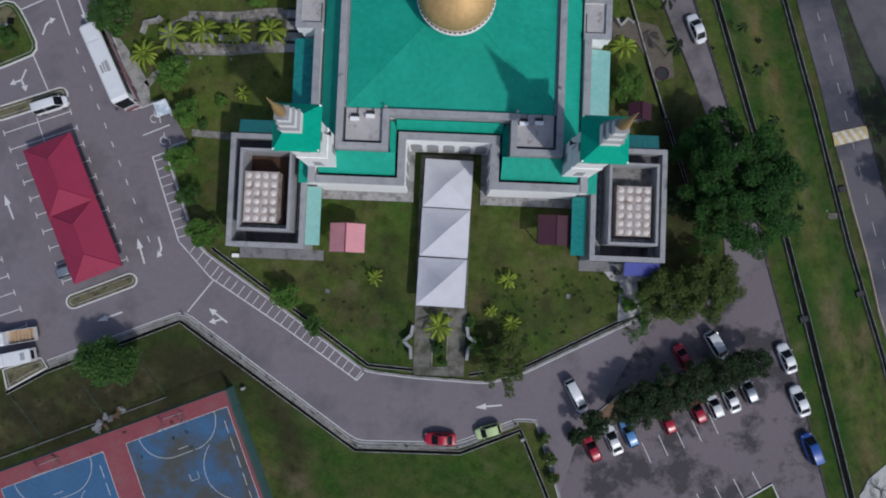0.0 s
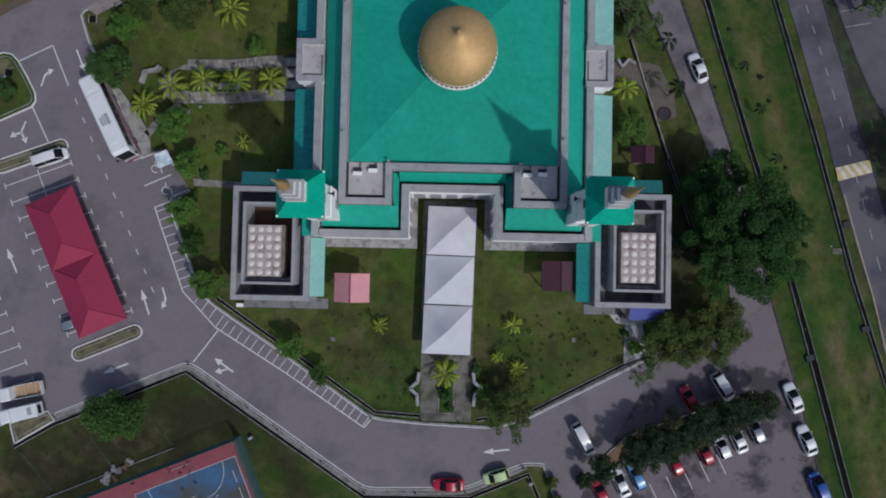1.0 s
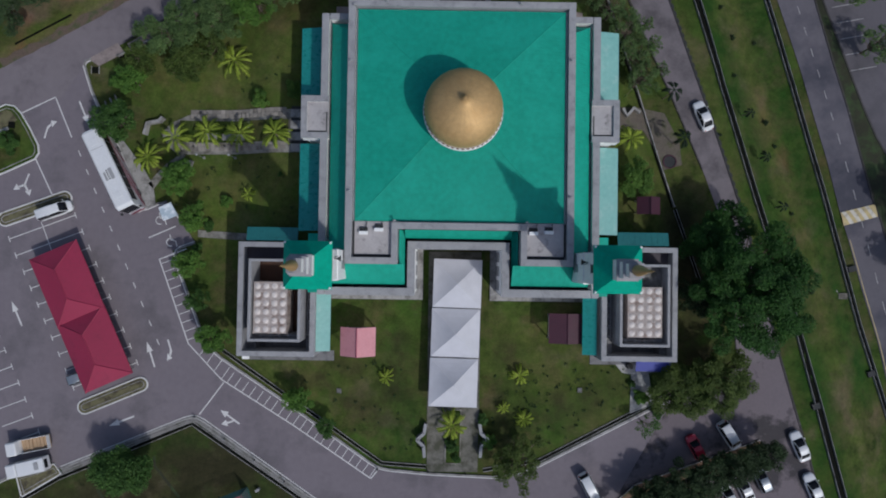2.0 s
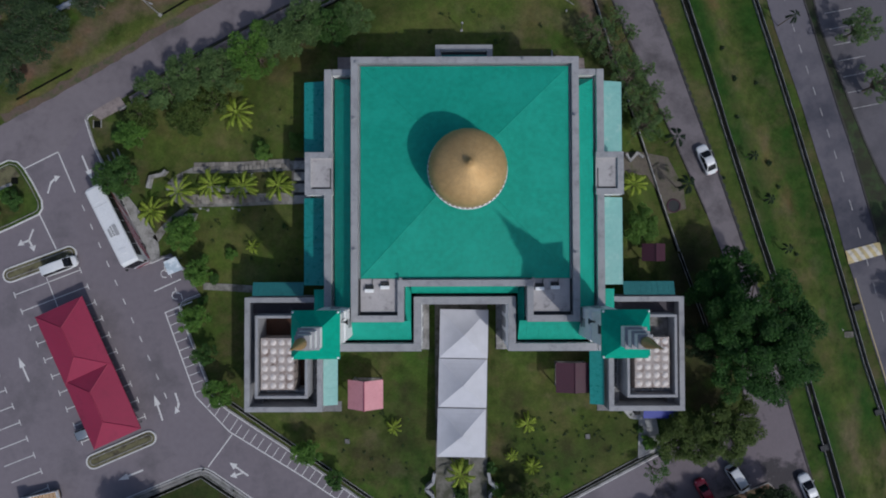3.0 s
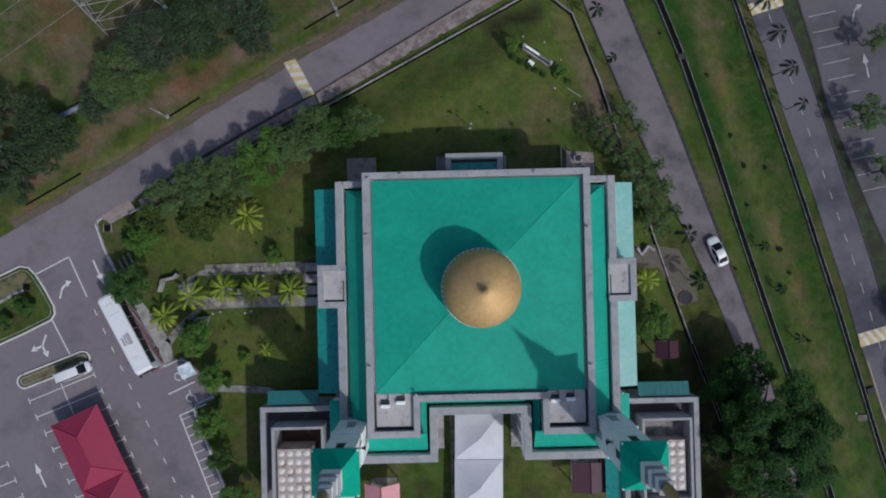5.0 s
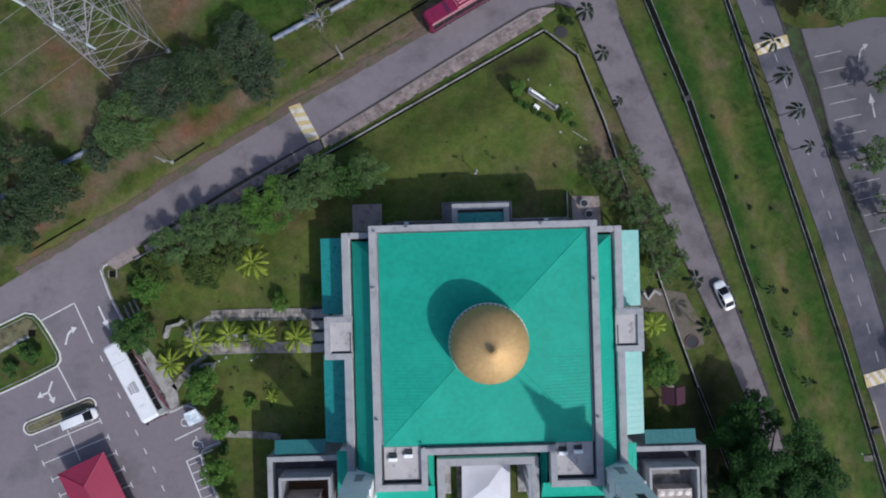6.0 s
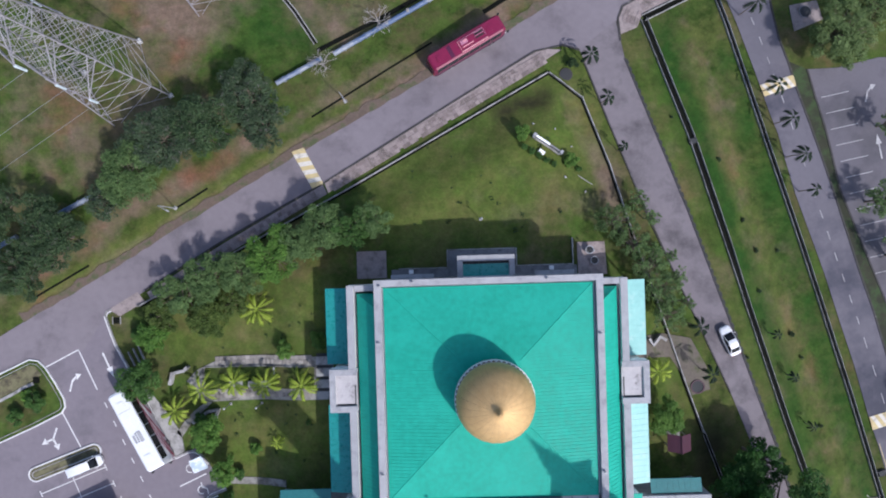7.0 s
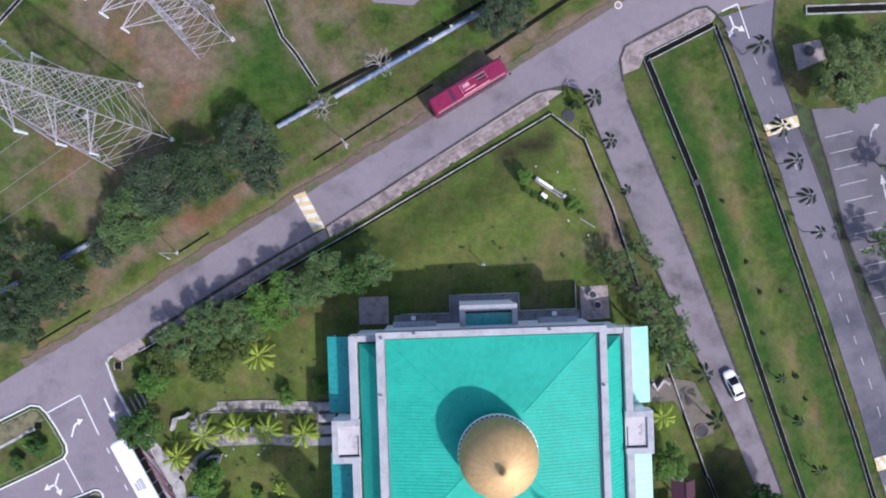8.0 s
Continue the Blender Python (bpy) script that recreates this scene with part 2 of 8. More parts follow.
COURT_RED = surface("worn_red_court", (0.2, 0.045, 0.06), (0.25, 0.065, 0.08), 0.8, big=0.3, fine=2, stain=(0.2, 0.09, 0.09), stain_scale=0.3, bump=0.05)
FENCE_GREEN = surface("green_fence_netting", (0.016, 0.075, 0.068), (0.024, 0.095, 0.082), 0.6, bump=0)
BLUE_PIPE = surface("blue_painted_pipe", (0.06, 0.095, 0.18), (0.085, 0.13, 0.23), 0.5, big=0.5, fine=3, stain=(0.24, 0.26, 0.3), stain_scale=0.25, stain_at=(0.46, 0.6), bump=0)
BLUE_CANVAS = surface("blue_canvas", (0.02, 0.03, 0.25), (0.03, 0.045, 0.3), 0.6, bump=0.05)
BARK = surface("bark", (0.11, 0.085, 0.065), (0.17, 0.135, 0.105), 0.95, big=1.0, fine=6, bump=0.4)
DEADWOOD = surface("grey_twig", (0.24, 0.22, 0.21), (0.32, 0.3, 0.28), 0.95, big=1.0, fine=6, bump=0.2)
WOOD = surface("weathered_timber", (0.36, 0.24, 0.14), (0.45, 0.31, 0.19), 0.85, big=0.8, fine=5, bump=0.15)
WHITE_PAINT = paint("white_paint", (0.74, 0.745, 0.76))
SILVER = paint("silver_paint", (0.35, 0.38, 0.42), 0.35, 0.6)
RED_PAINT = paint("red_paint", (0.42, 0.01, 0.035))
DARK_RED = surface("dark_red_paint", (0.2, 0.008, 0.034), (0.17, 0.007, 0.03), 0.42, 0.0, 0.8, 3.0, bump=0.0, coat=0.12)
LIME_PAINT = paint("pale_lime_paint", (0.5, 0.62, 0.3))
BLUE_PAINT = paint("blue_paint", (0.03, 0.1, 0.4))
LIGHT_BLUE = paint("light_blue_paint", (0.12, 0.3, 0.6))
LAMP_RED = paint("tail_lamp_red", (0.4, 0.01, 0.01))
LAMP_CLEAR = paint("headlamp_lens", (0.6, 0.62, 0.65), 0.1)
GREY_PLASTIC = surface("grey_plastic", (0.3, 0.3, 0.31), (0.36, 0.36, 0.37), 0.5, bump=0)
LEAF_DARK = leaf("dark_leaves", (0.0247, 0.05, 0.0179), (0.052, 0.094, 0.0306))
LEAF_MID = leaf("green_leaves", (0.047, 0.113, 0.023), (0.105, 0.207, 0.046))
LEAF_LIGHT = leaf("bright_leaves", (0.086, 0.195, 0.031), (0.17, 0.305, 0.054))
LEAF_OLIVE = leaf("olive_leaves", (0.068, 0.115, 0.022), (0.145, 0.195, 0.046))
LEAF_GREY = leaf("sparse_grey_green_leaves", (0.05, 0.085, 0.042), (0.095, 0.14, 0.07), dry=(0.18, 0.16, 0.155))
FROND = leaf("yellow_green_fronds", (0.25, 0.36, 0.038), (0.5, 0.57, 0.09))
FROND_DARK = leaf("dark_green_fronds", (0.012, 0.028, 0.014), (0.03, 0.055, 0.024))
LEAF_FIELD = leaf("dusty_field_leaves", (0.042, 0.08, 0.033), (0.092, 0.145, 0.058), dry=(0.125, 0.12, 0.1))
LEAF_WISPY = leaf("dull_green_leaves", (0.084, 0.152, 0.048), (0.172, 0.262, 0.088))


def slab_material(name, a, b, dark):
    """Paving stones: each one its own tone, with grime."""
    m, n, l, p = nodes_of(name)
    info = n.new("ShaderNodeObjectInfo")
    col = mixed(n, l, info.outputs["Random"], a, b)
    pos = n.new("ShaderNodeNewGeometry").outputs["Position"]
    col = mixed(n, l, ramp(n, l, noise_at(n, l, pos, 0.7, 6, 0.7), 0.48, 0.66), col, dark)
    col = mixed(n, l, 0.5, col, mixed(n, l, noise_at(n, l, pos, 7.0, 6, 0.7), (0.5, 0.5, 0.5), (1.3, 1.28, 1.25)), "MULTIPLY")
    l.new(col, p.inputs["Base Color"])
    p.inputs["Roughness"].default_value = 0.92
    h = n.new("ShaderNodeBump")
    h.inputs["Strength"].default_value, h.inputs["Distance"].default_value = 0.3, 0.02
    l.new(noise_at(n, l, pos, 12.0, 5), h.inputs["Height"])
    l.new(h.outputs[0], p.inputs["Normal"])
    return m


PAVING_STONE = slab_material("pinkish_paving_stone", (0.17, 0.134, 0.129), (0.306, 0.253, 0.242), (0.111, 0.0935, 0.0833))
PATH_STONE = slab_material("grey_paving_stone", (0.19, 0.172, 0.155), (0.36, 0.33, 0.3), (0.11, 0.098, 0.083))
EAST_ASPHALT = surface("stained_asphalt", (0.138, 0.115, 0.129), (0.172, 0.144, 0.159), 0.9, big=0.07, fine=2.5, stain=(0.05, 0.044, 0.049), stain_scale=0.14, stain_at=(0.49, 0.58), bump=0.25, bump_scale=9, grain=0.2)
FAR_ASPHALT = surface("weathered_asphalt", (0.093, 0.086, 0.1), (0.125, 0.114, 0.13), 0.9, big=0.07, fine=2.5, stain=(0.075, 0.07, 0.08), stain_scale=0.16, stain_at=(0.48, 0.66), bump=0.25, bump_scale=9, grain=0.2)
TRIM = surface("brown_dome_trim", (0.13, 0.055, 0.035), (0.2, 0.09, 0.055), 0.6, 0.2, big=1.0, fine=3, bump=0.05)
CREAM = surface("cream_trim", (0.5, 0.4, 0.32), (0.6, 0.5, 0.42), 0.6, big=1.0, fine=3, bump=0)
LEAF_BIG = leaf("deep_green_leaves", (0.023, 0.08, 0.0135), (0.066, 0.17, 0.028))
PINK_DULL = surface("dull_pink_plastic", (0.34, 0.13, 0.2), (0.42, 0.19, 0.27), 0.5, big=1.0, fine=4, bump=0)
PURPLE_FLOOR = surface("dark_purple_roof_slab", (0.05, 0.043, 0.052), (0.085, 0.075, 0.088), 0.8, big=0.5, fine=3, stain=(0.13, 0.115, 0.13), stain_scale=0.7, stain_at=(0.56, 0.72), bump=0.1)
VERGE = surface("dark_green_verge", (0.014, 0.018, 0.009), (0.034, 0.034, 0.017), 0.95, big=0.4, fine=3, stain=(0.035, 0.06, 0.018), stain_scale=0.5, stain_at=(0.45, 0.62), bump=0.4, bump_scale=6)
DARK_KERB = surface("dark_weathered_kerb", (0.03, 0.028, 0.027), (0.06, 0.055, 0.052), 0.95, big=1.2, fine=5, stain=(0.14, 0.13, 0.123), stain_scale=0.9, stain_at=(0.6, 0.7), bump=0.2)
LEAF_PALE = leaf("pale_yellow_green_leaves", (0.115, 0.18, 0.056), (0.2, 0.27, 0.1))
SAND = surface("sandy_road_edge", (0.085, 0.062, 0.048), (0.15, 0.11, 0.084), 0.95, big=0.5, fine=3, stain=(0.07, 0.08, 0.035), stain_scale=0.5, stain_at=(0.5, 0.62), bump=0.3, bump_scale=8)
HUMP_CREAM = surface("cream_hump_paint", (0.54, 0.5, 0.44), (0.64, 0.6, 0.53), 0.8, big=1.0, fine=6, stain=(0.28, 0.25, 0.2), stain_scale=1.2, stain_at=(0.52, 0.72), bump=0)
BROWN_PATH = surface("brown_worn_path", (0.09, 0.075, 0.06), (0.15, 0.126, 0.103), 0.95, big=0.6, fine=3, stain=(0.07, 0.075, 0.035), stain_scale=0.6, stain_at=(0.5, 0.66), bump=0.25)
DRY_BED = surface("dry_planted_bed", (0.1, 0.095, 0.045), (0.17, 0.155, 0.085), 0.95, big=0.6, fine=3, stain=(0.055, 0.045, 0.03), stain_scale=0.9, stain_at=(0.48, 0.64), bump=0.3)
FORECOURT = surface("old_mossy_paving", (0.12, 0.114, 0.1), (0.19, 0.18, 0.16), 0.92, big=0.4, fine=4, stain=(0.06, 0.062, 0.042), stain_scale=0.6, stain_at=(0.42, 0.62), bump=0.2)
APRON = surface("stained_apron", (0.19, 0.18, 0.178), (0.25, 0.238, 0.235), 0.92, big=0.4, fine=4, stain=(0.09, 0.092, 0.07), stain_scale=0.7, stain_at=(0.46, 0.64), bump=0.15)
LEAF_FRESH = leaf("fresh_leaves", (0.085, 0.185, 0.03), (0.165, 0.28, 0.052))
APRON_PALE = surface("pale_slab", (0.36, 0.355, 0.35), (0.46, 0.455, 0.45), 0.9, big=0.4, fine=4, stain=(0.2, 0.19, 0.18), stain_scale=0.7, stain_at=(0.5, 0.7), bump=0.15)
SOIL = surface("red_brown_soil", (0.13, 0.075, 0.05), (0.19, 0.115, 0.075), 0.95, big=0.6, fine=3, stain=(0.05, 0.07, 0.02), stain_scale=0.7, stain_at=(0.5, 0.65), bump=0.3)
BUS_RED = surface("crimson_bus_paint", (0.2, 0.009, 0.05), (0.155, 0.007, 0.038), 0.4, 0.0, 0.8, 3.0, bump=0.0, coat=0.12)
COACH_SILVER = surface("silver_lilac_paint", (0.42, 0.38, 0.41), (0.36, 0.33, 0.36), 0.35, 0.2, 0.8, 3.0, bump=0.0, coat=0.2)
BUS_MAROON = surface("deep_maroon_paint", (0.055, 0.008, 0.03), (0.075, 0.011, 0.04), 0.45, 0.0, 0.8, 3.0, bump=0.0)

# ---------------------------------------------------------------- building blocks
def sstep(a):
    a = min(max(a, 0.0), 1.0)
    return a * a * (3 - 2 * a)


def gz(x, y):
    """Height of the ground: a low rise under the compound, the land falling to the east and the north."""
    north = 0.477 * (x + 18.8) - 0.879 * (y - 25.6)
    east = -0.95 * (x - 15.0) - 0.311 * (y - 38.0)
    west = 0.57 * (x + 34) + 0.82 * (y + 32)
    south = -0.46 * (x - 12.2) + 0.888 * (y + 47)
    m = sstep(min(33 - abs(x), y + 46, north, east, west, south) / 8)
    fall_east = min(max((0.945 * x + 0.327 * y - 37) * 0.42, 0), 4.4)
    fall_north = min(max((0.95 * y + 0.3 * x - 15) * 0.1, 0), 4.8)
    return m * min(max(1.0 + 0.025 * (y + 30), 0.9), 2.1) - max(fall_east, fall_north)


def thing(name, at, label, category, group="", rz=0.0):
    e = new(name)
    e.empty_display_size = 0.3
    e.matrix_world = pose(*at, 0, 0, rz)
    return tagged(e, label, category, group)


def part(name, bm, material, parent=None, label="", smooth=False):
    """Links a bmesh as one mesh object under a thing or a part."""
    me = bpy.data.meshes.new(name)
    bmesh.ops.recalc_face_normals(bm, faces=bm.faces)
    bm.to_mesh(me)
    bm.free()
    me.materials.append(material)
    if smooth:
        for f in me.polygons:
            f.use_smooth = True
    ob = new(name, me)
    if parent is not None:
        ob.parent = parent
    return tagged(ob, label) if label else ob


def raw(name, verts, faces, material, parent=None, label=""):
    me = bpy.data.meshes.new(name)
    me.from_pydata(verts, [], faces)
    me.materials.append(material)
    ob = new(name, me)
    if parent is not None:
        ob.parent = parent
    return tagged(ob, label) if label else ob


def structure(name, bm, material, label, category, smooth=False):
    return tagged(part(name, bm, material, smooth=smooth), label, category, kind="structure")


def box(bm, x0, x1, y0, y1, z0, z1, m=None, bevel=0.0):
    r = bmesh.ops.create_cube(bm, size=1.0)
    t = Matrix.Translation(((x0 + x1) / 2, (y0 + y1) / 2, (z0 + z1) / 2)) @ Matrix.Diagonal((abs(x1 - x0), abs(y1 - y0), abs(z1 - z0), 1))
    bmesh.ops.transform(bm, matrix=(m @ t) if m is not None else t, verts=r["verts"])
    if bevel:
        bmesh.ops.bevel(bm, geom=list({e for v in r["verts"] for e in v.link_edges}), offset=bevel, segments=2, affect="EDGES")
    return bm


def B(*a, **k):
    return box(bmesh.new(), *a, **k)


def rod(bm, p, q, r0, r1=None, seg=6):
    """A round bar from p to q."""
    p, q = Vector(p), Vector(q)
    d = q - p
    if d.length < 1e-5:
        return bm
    m = Matrix.Translation((p + q) / 2) @ d.to_track_quat("Z", "Y").to_matrix().to_4x4()
    bmesh.ops.create_cone(bm, cap_ends=True, segments=seg, radius1=r0, radius2=r0 if r1 is None else r1, depth=d.length, matrix=m)
    return bm


def turned(bm, profile, seg=32, at=(0, 0), squash=1.0, gore=0.0, gores=24):
    """A body of revolution from (radius, height) pairs; gore: how far each gore bulges."""
    rings = []
    for r, z in profile:
        ring = []
        for i in range(seg):
            a = 2 * math.pi * i / seg
            k = 1 + gore * abs(math.sin(a * gores / 2))
            ring.append(bm.verts.new((at[0] + r * k * math.cos(a), at[1] + r * k * math.sin(a) * squash, z)))
        rings.append(ring)
    for a, b in zip(rings, rings[1:]):
        for i in range(seg):
            j = (i + 1) % seg
            bm.faces.new((a[i], a[j], b[j], b[i]))
    bm.faces.new(rings[0][::-1])
    bm.faces.new(rings[-1])
    return bm


def smooth_line(pts, step=1.0, rounds=2):
    """Rounds the corners of a polyline, keeping its ends."""
    for _ in range(rounds):
        out = [pts[0]]
        for a, b in zip(pts, pts[1:]):
            la = math.hypot(b[0] - a[0], b[1] - a[1])
            c = min(0.25, step / max(la, 1e-6))
            out += [(a[0] + (b[0] - a[0]) * c, a[1] + (b[1] - a[1]) * c), (b[0] + (a[0] - b[0]) * c, b[1] + (a[1] - b[1]) * c)]
        pts = out + [pts[-1]]
    return pts


def densify(pts, step):
    out = []
    for a, b in zip(pts, pts[1:]):
        n = max(1, int(math.hypot(b[0] - a[0], b[1] - a[1]) / step))
        out += [(a[0] + (b[0] - a[0]) * i / n, a[1] + (b[1] - a[1]) * i / n) for i in range(n)]
    return out + [pts[-1]]


def sides(pts, off):
    """The polyline moved sideways (to its left by off)."""
    out = []
    for i, p in enumerate(pts):
        a, b = pts[max(i - 1, 0)], pts[min(i + 1, len(pts) - 1)]
        d = Vector((b[0] - a[0], b[1] - a[1]))
        d = d.normalized() if d.length else Vector((1, 0))
        out.append((p[0] - d.y * off, p[1] + d.x * off))
    return out


def ribbon(bm, pts, left, right, h0, h1, step=2.0):
    """A bar of rectangular section along a line on the ground, from right to left of it, h0 to h1 above the ground."""
    pts = densify(pts, step)
    L, R = sides(pts, left), sides(pts, right)
    rings = []
    for p, q in zip(L, R):
        zp, zq = gz(*p), gz(*q)
        rings.append([bm.verts.new((*p, zp + h1)), bm.verts.new((*q, zq + h1)), bm.verts.new((*q, zq + h0)), bm.verts.new((*p, zp + h0))])
    for a, b in zip(rings, rings[1:]):
        for i in range(4):
            j = (i + 1) % 4
            bm.faces.new((a[i], a[j], b[j], b[i]))
    bm.faces.new(rings[0])
    bm.faces.new(rings[-1][::-1])
    return bm


def sheet(bm, poly, h, cell=2.0, thick=0.0):
    """A patch of paving that follows the ground."""
    vs = [bm.verts.new((x, y, 0)) for x, y in poly]
    bm.faces.new(vs)
    bmesh.ops.triangulate(bm, faces=bm.faces)
    for axis in (0, 1):
        lo, hi = min(p[axis] for p in poly), max(p[axis] for p in poly)
        k = math.ceil(lo / cell) * cell
        while k < hi:
            co, no = [0, 0, 0], [0, 0, 0]
            co[axis], no[axis] = k, 1
            bmesh.ops.bisect_plane(bm, geom=bm.verts[:] + bm.edges[:] + bm.faces[:], plane_co=co, plane_no=no)
            k += cell
    bmesh.ops.triangulate(bm, faces=bm.faces)
    for v in bm.verts:
        v.co.z = gz(v.co.x, v.co.y) + h
    for f in bm.faces:
        if f.normal.z < 0:
            f.normal_flip()
    if thick:
        r = bmesh.ops.extrude_face_region(bm, geom=[e for e in bm.edges if e.is_boundary])
        for v in r["geom"]:
            if isinstance(v, bmesh.types.BMVert):
                v.co.z -= thick
    return bm

# ---------------------------------------------------------------- ground
def near_line(x, y, line):
    best = 1e9
    for a, b in zip(line, line[1:]):
        dx, dy = b[0] - a[0], b[1] - a[1]
        k = min(max(((x - a[0]) * dx + (y - a[1]) * dy) / (dx * dx + dy * dy), 0), 1)
        best = min(best, math.hypot(x - a[0] - k * dx, y - a[1] - k * dy))
    return best


N_ROAD_N = [(-110, -16), (-66, 9.4), (-55.3, 15.2), (-44.5, 21.6), (-33.1, 28.1), (-26.6, 32.1), (-20.2, 35.7), (-7.7, 42.9), (5.1, 50.3), (21.6, 60.1), (61.2, 81.2)]
DRAIN_A = [(25.7, 50.7), (32.0, 31.6), (38.2, 8.2), (43.1, -8.5), (48.4, -25.2), (58.3, -62.1), (65, -88)]
DRAIN_B = [(36.4, 55.6), (42.0, 37.6), (44.7, 28.8), (48.1, 17.9), (50.8, 8.9), (52.9, 1.6), (55.4, -6.9), (57.6, -15.0), (60.9, -27.2), (66.2, -43.8), (77, -84)]
SOIL_LINES = [([(-34, 7), (-26, 8)], 4.0, 0.36), ([(-33, -9), (-26, -10)], 3.0, 0.36), ([(-63.5, 15.2), (-50.3, 24.0), (-37.6, 29.6), (-29, 36)], 1.8, 0.75), ([(-26.3, 36.3), (-8.1, 45.9), (8.6, 55.9)], 1.6, 0.5), ([(-8.1, 44.9), (4.4, 52.6)], 1.2, 0.85), ([(33.0, 42.7), (38.1, 27.3), (46.0, 3.0), (54.6, -26), (62.8, -58.5)], 2.0, 0.27), ([(23.7, 47.4), (30.7, 24.2), (37, 3), (43.5, -18)], 1.2, 0.15), ([(38.1, 52.8), (43.5, 36.4), (49.4, 17.0), (56.5, -8.0), (62.5, -30.3)], 0.5, 0.3), ([(-66, 10.0), (-55.3, 15.8), (-44.5, 22.2), (-33.1, 28.7), (-26.6, 32.8), (-20.2, 36.3), (-7.7, 43.5), (5.1, 50.9)], 0.55, 1.0), ([(10.7, 53.7), (23.4, 61.3)], 1.0, 0.9),
              ([(-53.7, 63.7), (-43.0, 50.9), (-35.3, 64.0)], 6.5, 0.85), ([(-62.2, 38.1), (-54, 31), (-46.4, 38.2)], 5.0, 0.6), ([(14.3, 38.6), (17.3, 31.0), (19.6, 23.5)], 1.7, 0.85), ([(5.7, 23.2), (12.7, 22.6)], 2.6, 0.42), ([(-1, 21.5), (3, 21.6)], 1.4, 0.4), ([(-29, -13.2), (-33.5, -13.4)], 1.6, 0.6), ([(-12.3, 53.4), (-22.5, 47.9)], 2.5, 0.4),
              ([(-33, 12), (-28, 7), (-25, 14)], 3.0, 0.3), ([(-62, -58), (-50, -54), (-34, -50)], 4.0, 0.5), ([(-26, -47), (-18, -56), (-20, -68)], 1.8, 0.5), ([(-12, -38), (-10, -42)], 2.0, 0.35),
              ([(-70, 24), (-50, 32), (-38.5, 40.3)], 4.0, 0.45), ([(-24.9, 62.0), (-8.2, 64.5)], 4.0, 0.7), ([(-24.7, 53.2), (-18.4, 49.0)], 2.4, 0.8), ([(-27.0, 61.9), (-22.6, 50.0)], 1.6, 0.9)]
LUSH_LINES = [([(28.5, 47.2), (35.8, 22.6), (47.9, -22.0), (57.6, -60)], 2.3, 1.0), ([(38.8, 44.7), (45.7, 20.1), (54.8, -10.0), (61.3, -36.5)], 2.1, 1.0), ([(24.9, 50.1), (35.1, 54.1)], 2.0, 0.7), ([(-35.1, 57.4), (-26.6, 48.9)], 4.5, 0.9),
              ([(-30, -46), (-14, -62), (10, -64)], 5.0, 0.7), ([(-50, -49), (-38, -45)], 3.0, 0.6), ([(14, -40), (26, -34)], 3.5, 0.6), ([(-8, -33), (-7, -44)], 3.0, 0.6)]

MOWN_LINES = [([(-66, 10.3), (-48, 20.8), (-36, 27.6), (-27, 33)], 0.9, 0.75), ([(33.0, 42.7), (38.1, 27.3), (46.0, 3.0), (54.6, -26), (62.8, -58.5)], 1.4, 0.2), ([(-34, -12), (-25, -8)], 6.0, 0.8), ([(-38, 8), (-24, 9)], 6.0, 0.7), ([(-7.0, 23.0), (6.2, 28.2), (12.5, 36.7)], 7.0, 0.75), ([(-24, 14), (-22, -12)], 4.0, 0.6), ([(9, -32), (20, -37)], 5.0, 0.35), ([(-9, -32), (-22, -37)], 5.0, 0.3), ([(23, 5), (26, -8)], 3.0, 0.5), ([(23.7, 47.4), (30.7, 24.2), (37, 3), (43.5, -18)], 1.3, 0.3)]

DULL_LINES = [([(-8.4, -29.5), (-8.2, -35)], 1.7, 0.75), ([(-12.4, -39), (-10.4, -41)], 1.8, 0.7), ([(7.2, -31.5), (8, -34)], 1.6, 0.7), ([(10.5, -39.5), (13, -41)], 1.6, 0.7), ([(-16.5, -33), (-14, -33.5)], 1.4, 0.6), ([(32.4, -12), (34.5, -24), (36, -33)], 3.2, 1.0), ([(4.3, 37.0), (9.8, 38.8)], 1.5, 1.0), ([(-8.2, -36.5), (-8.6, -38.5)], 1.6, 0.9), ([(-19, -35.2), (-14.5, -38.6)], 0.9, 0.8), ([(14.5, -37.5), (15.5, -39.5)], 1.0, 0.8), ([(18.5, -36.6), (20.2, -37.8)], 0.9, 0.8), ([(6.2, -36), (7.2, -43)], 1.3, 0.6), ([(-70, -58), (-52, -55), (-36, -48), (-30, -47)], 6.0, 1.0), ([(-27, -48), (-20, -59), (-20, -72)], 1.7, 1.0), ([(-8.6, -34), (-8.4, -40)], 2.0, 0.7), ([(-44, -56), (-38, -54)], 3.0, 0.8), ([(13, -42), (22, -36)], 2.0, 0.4)]


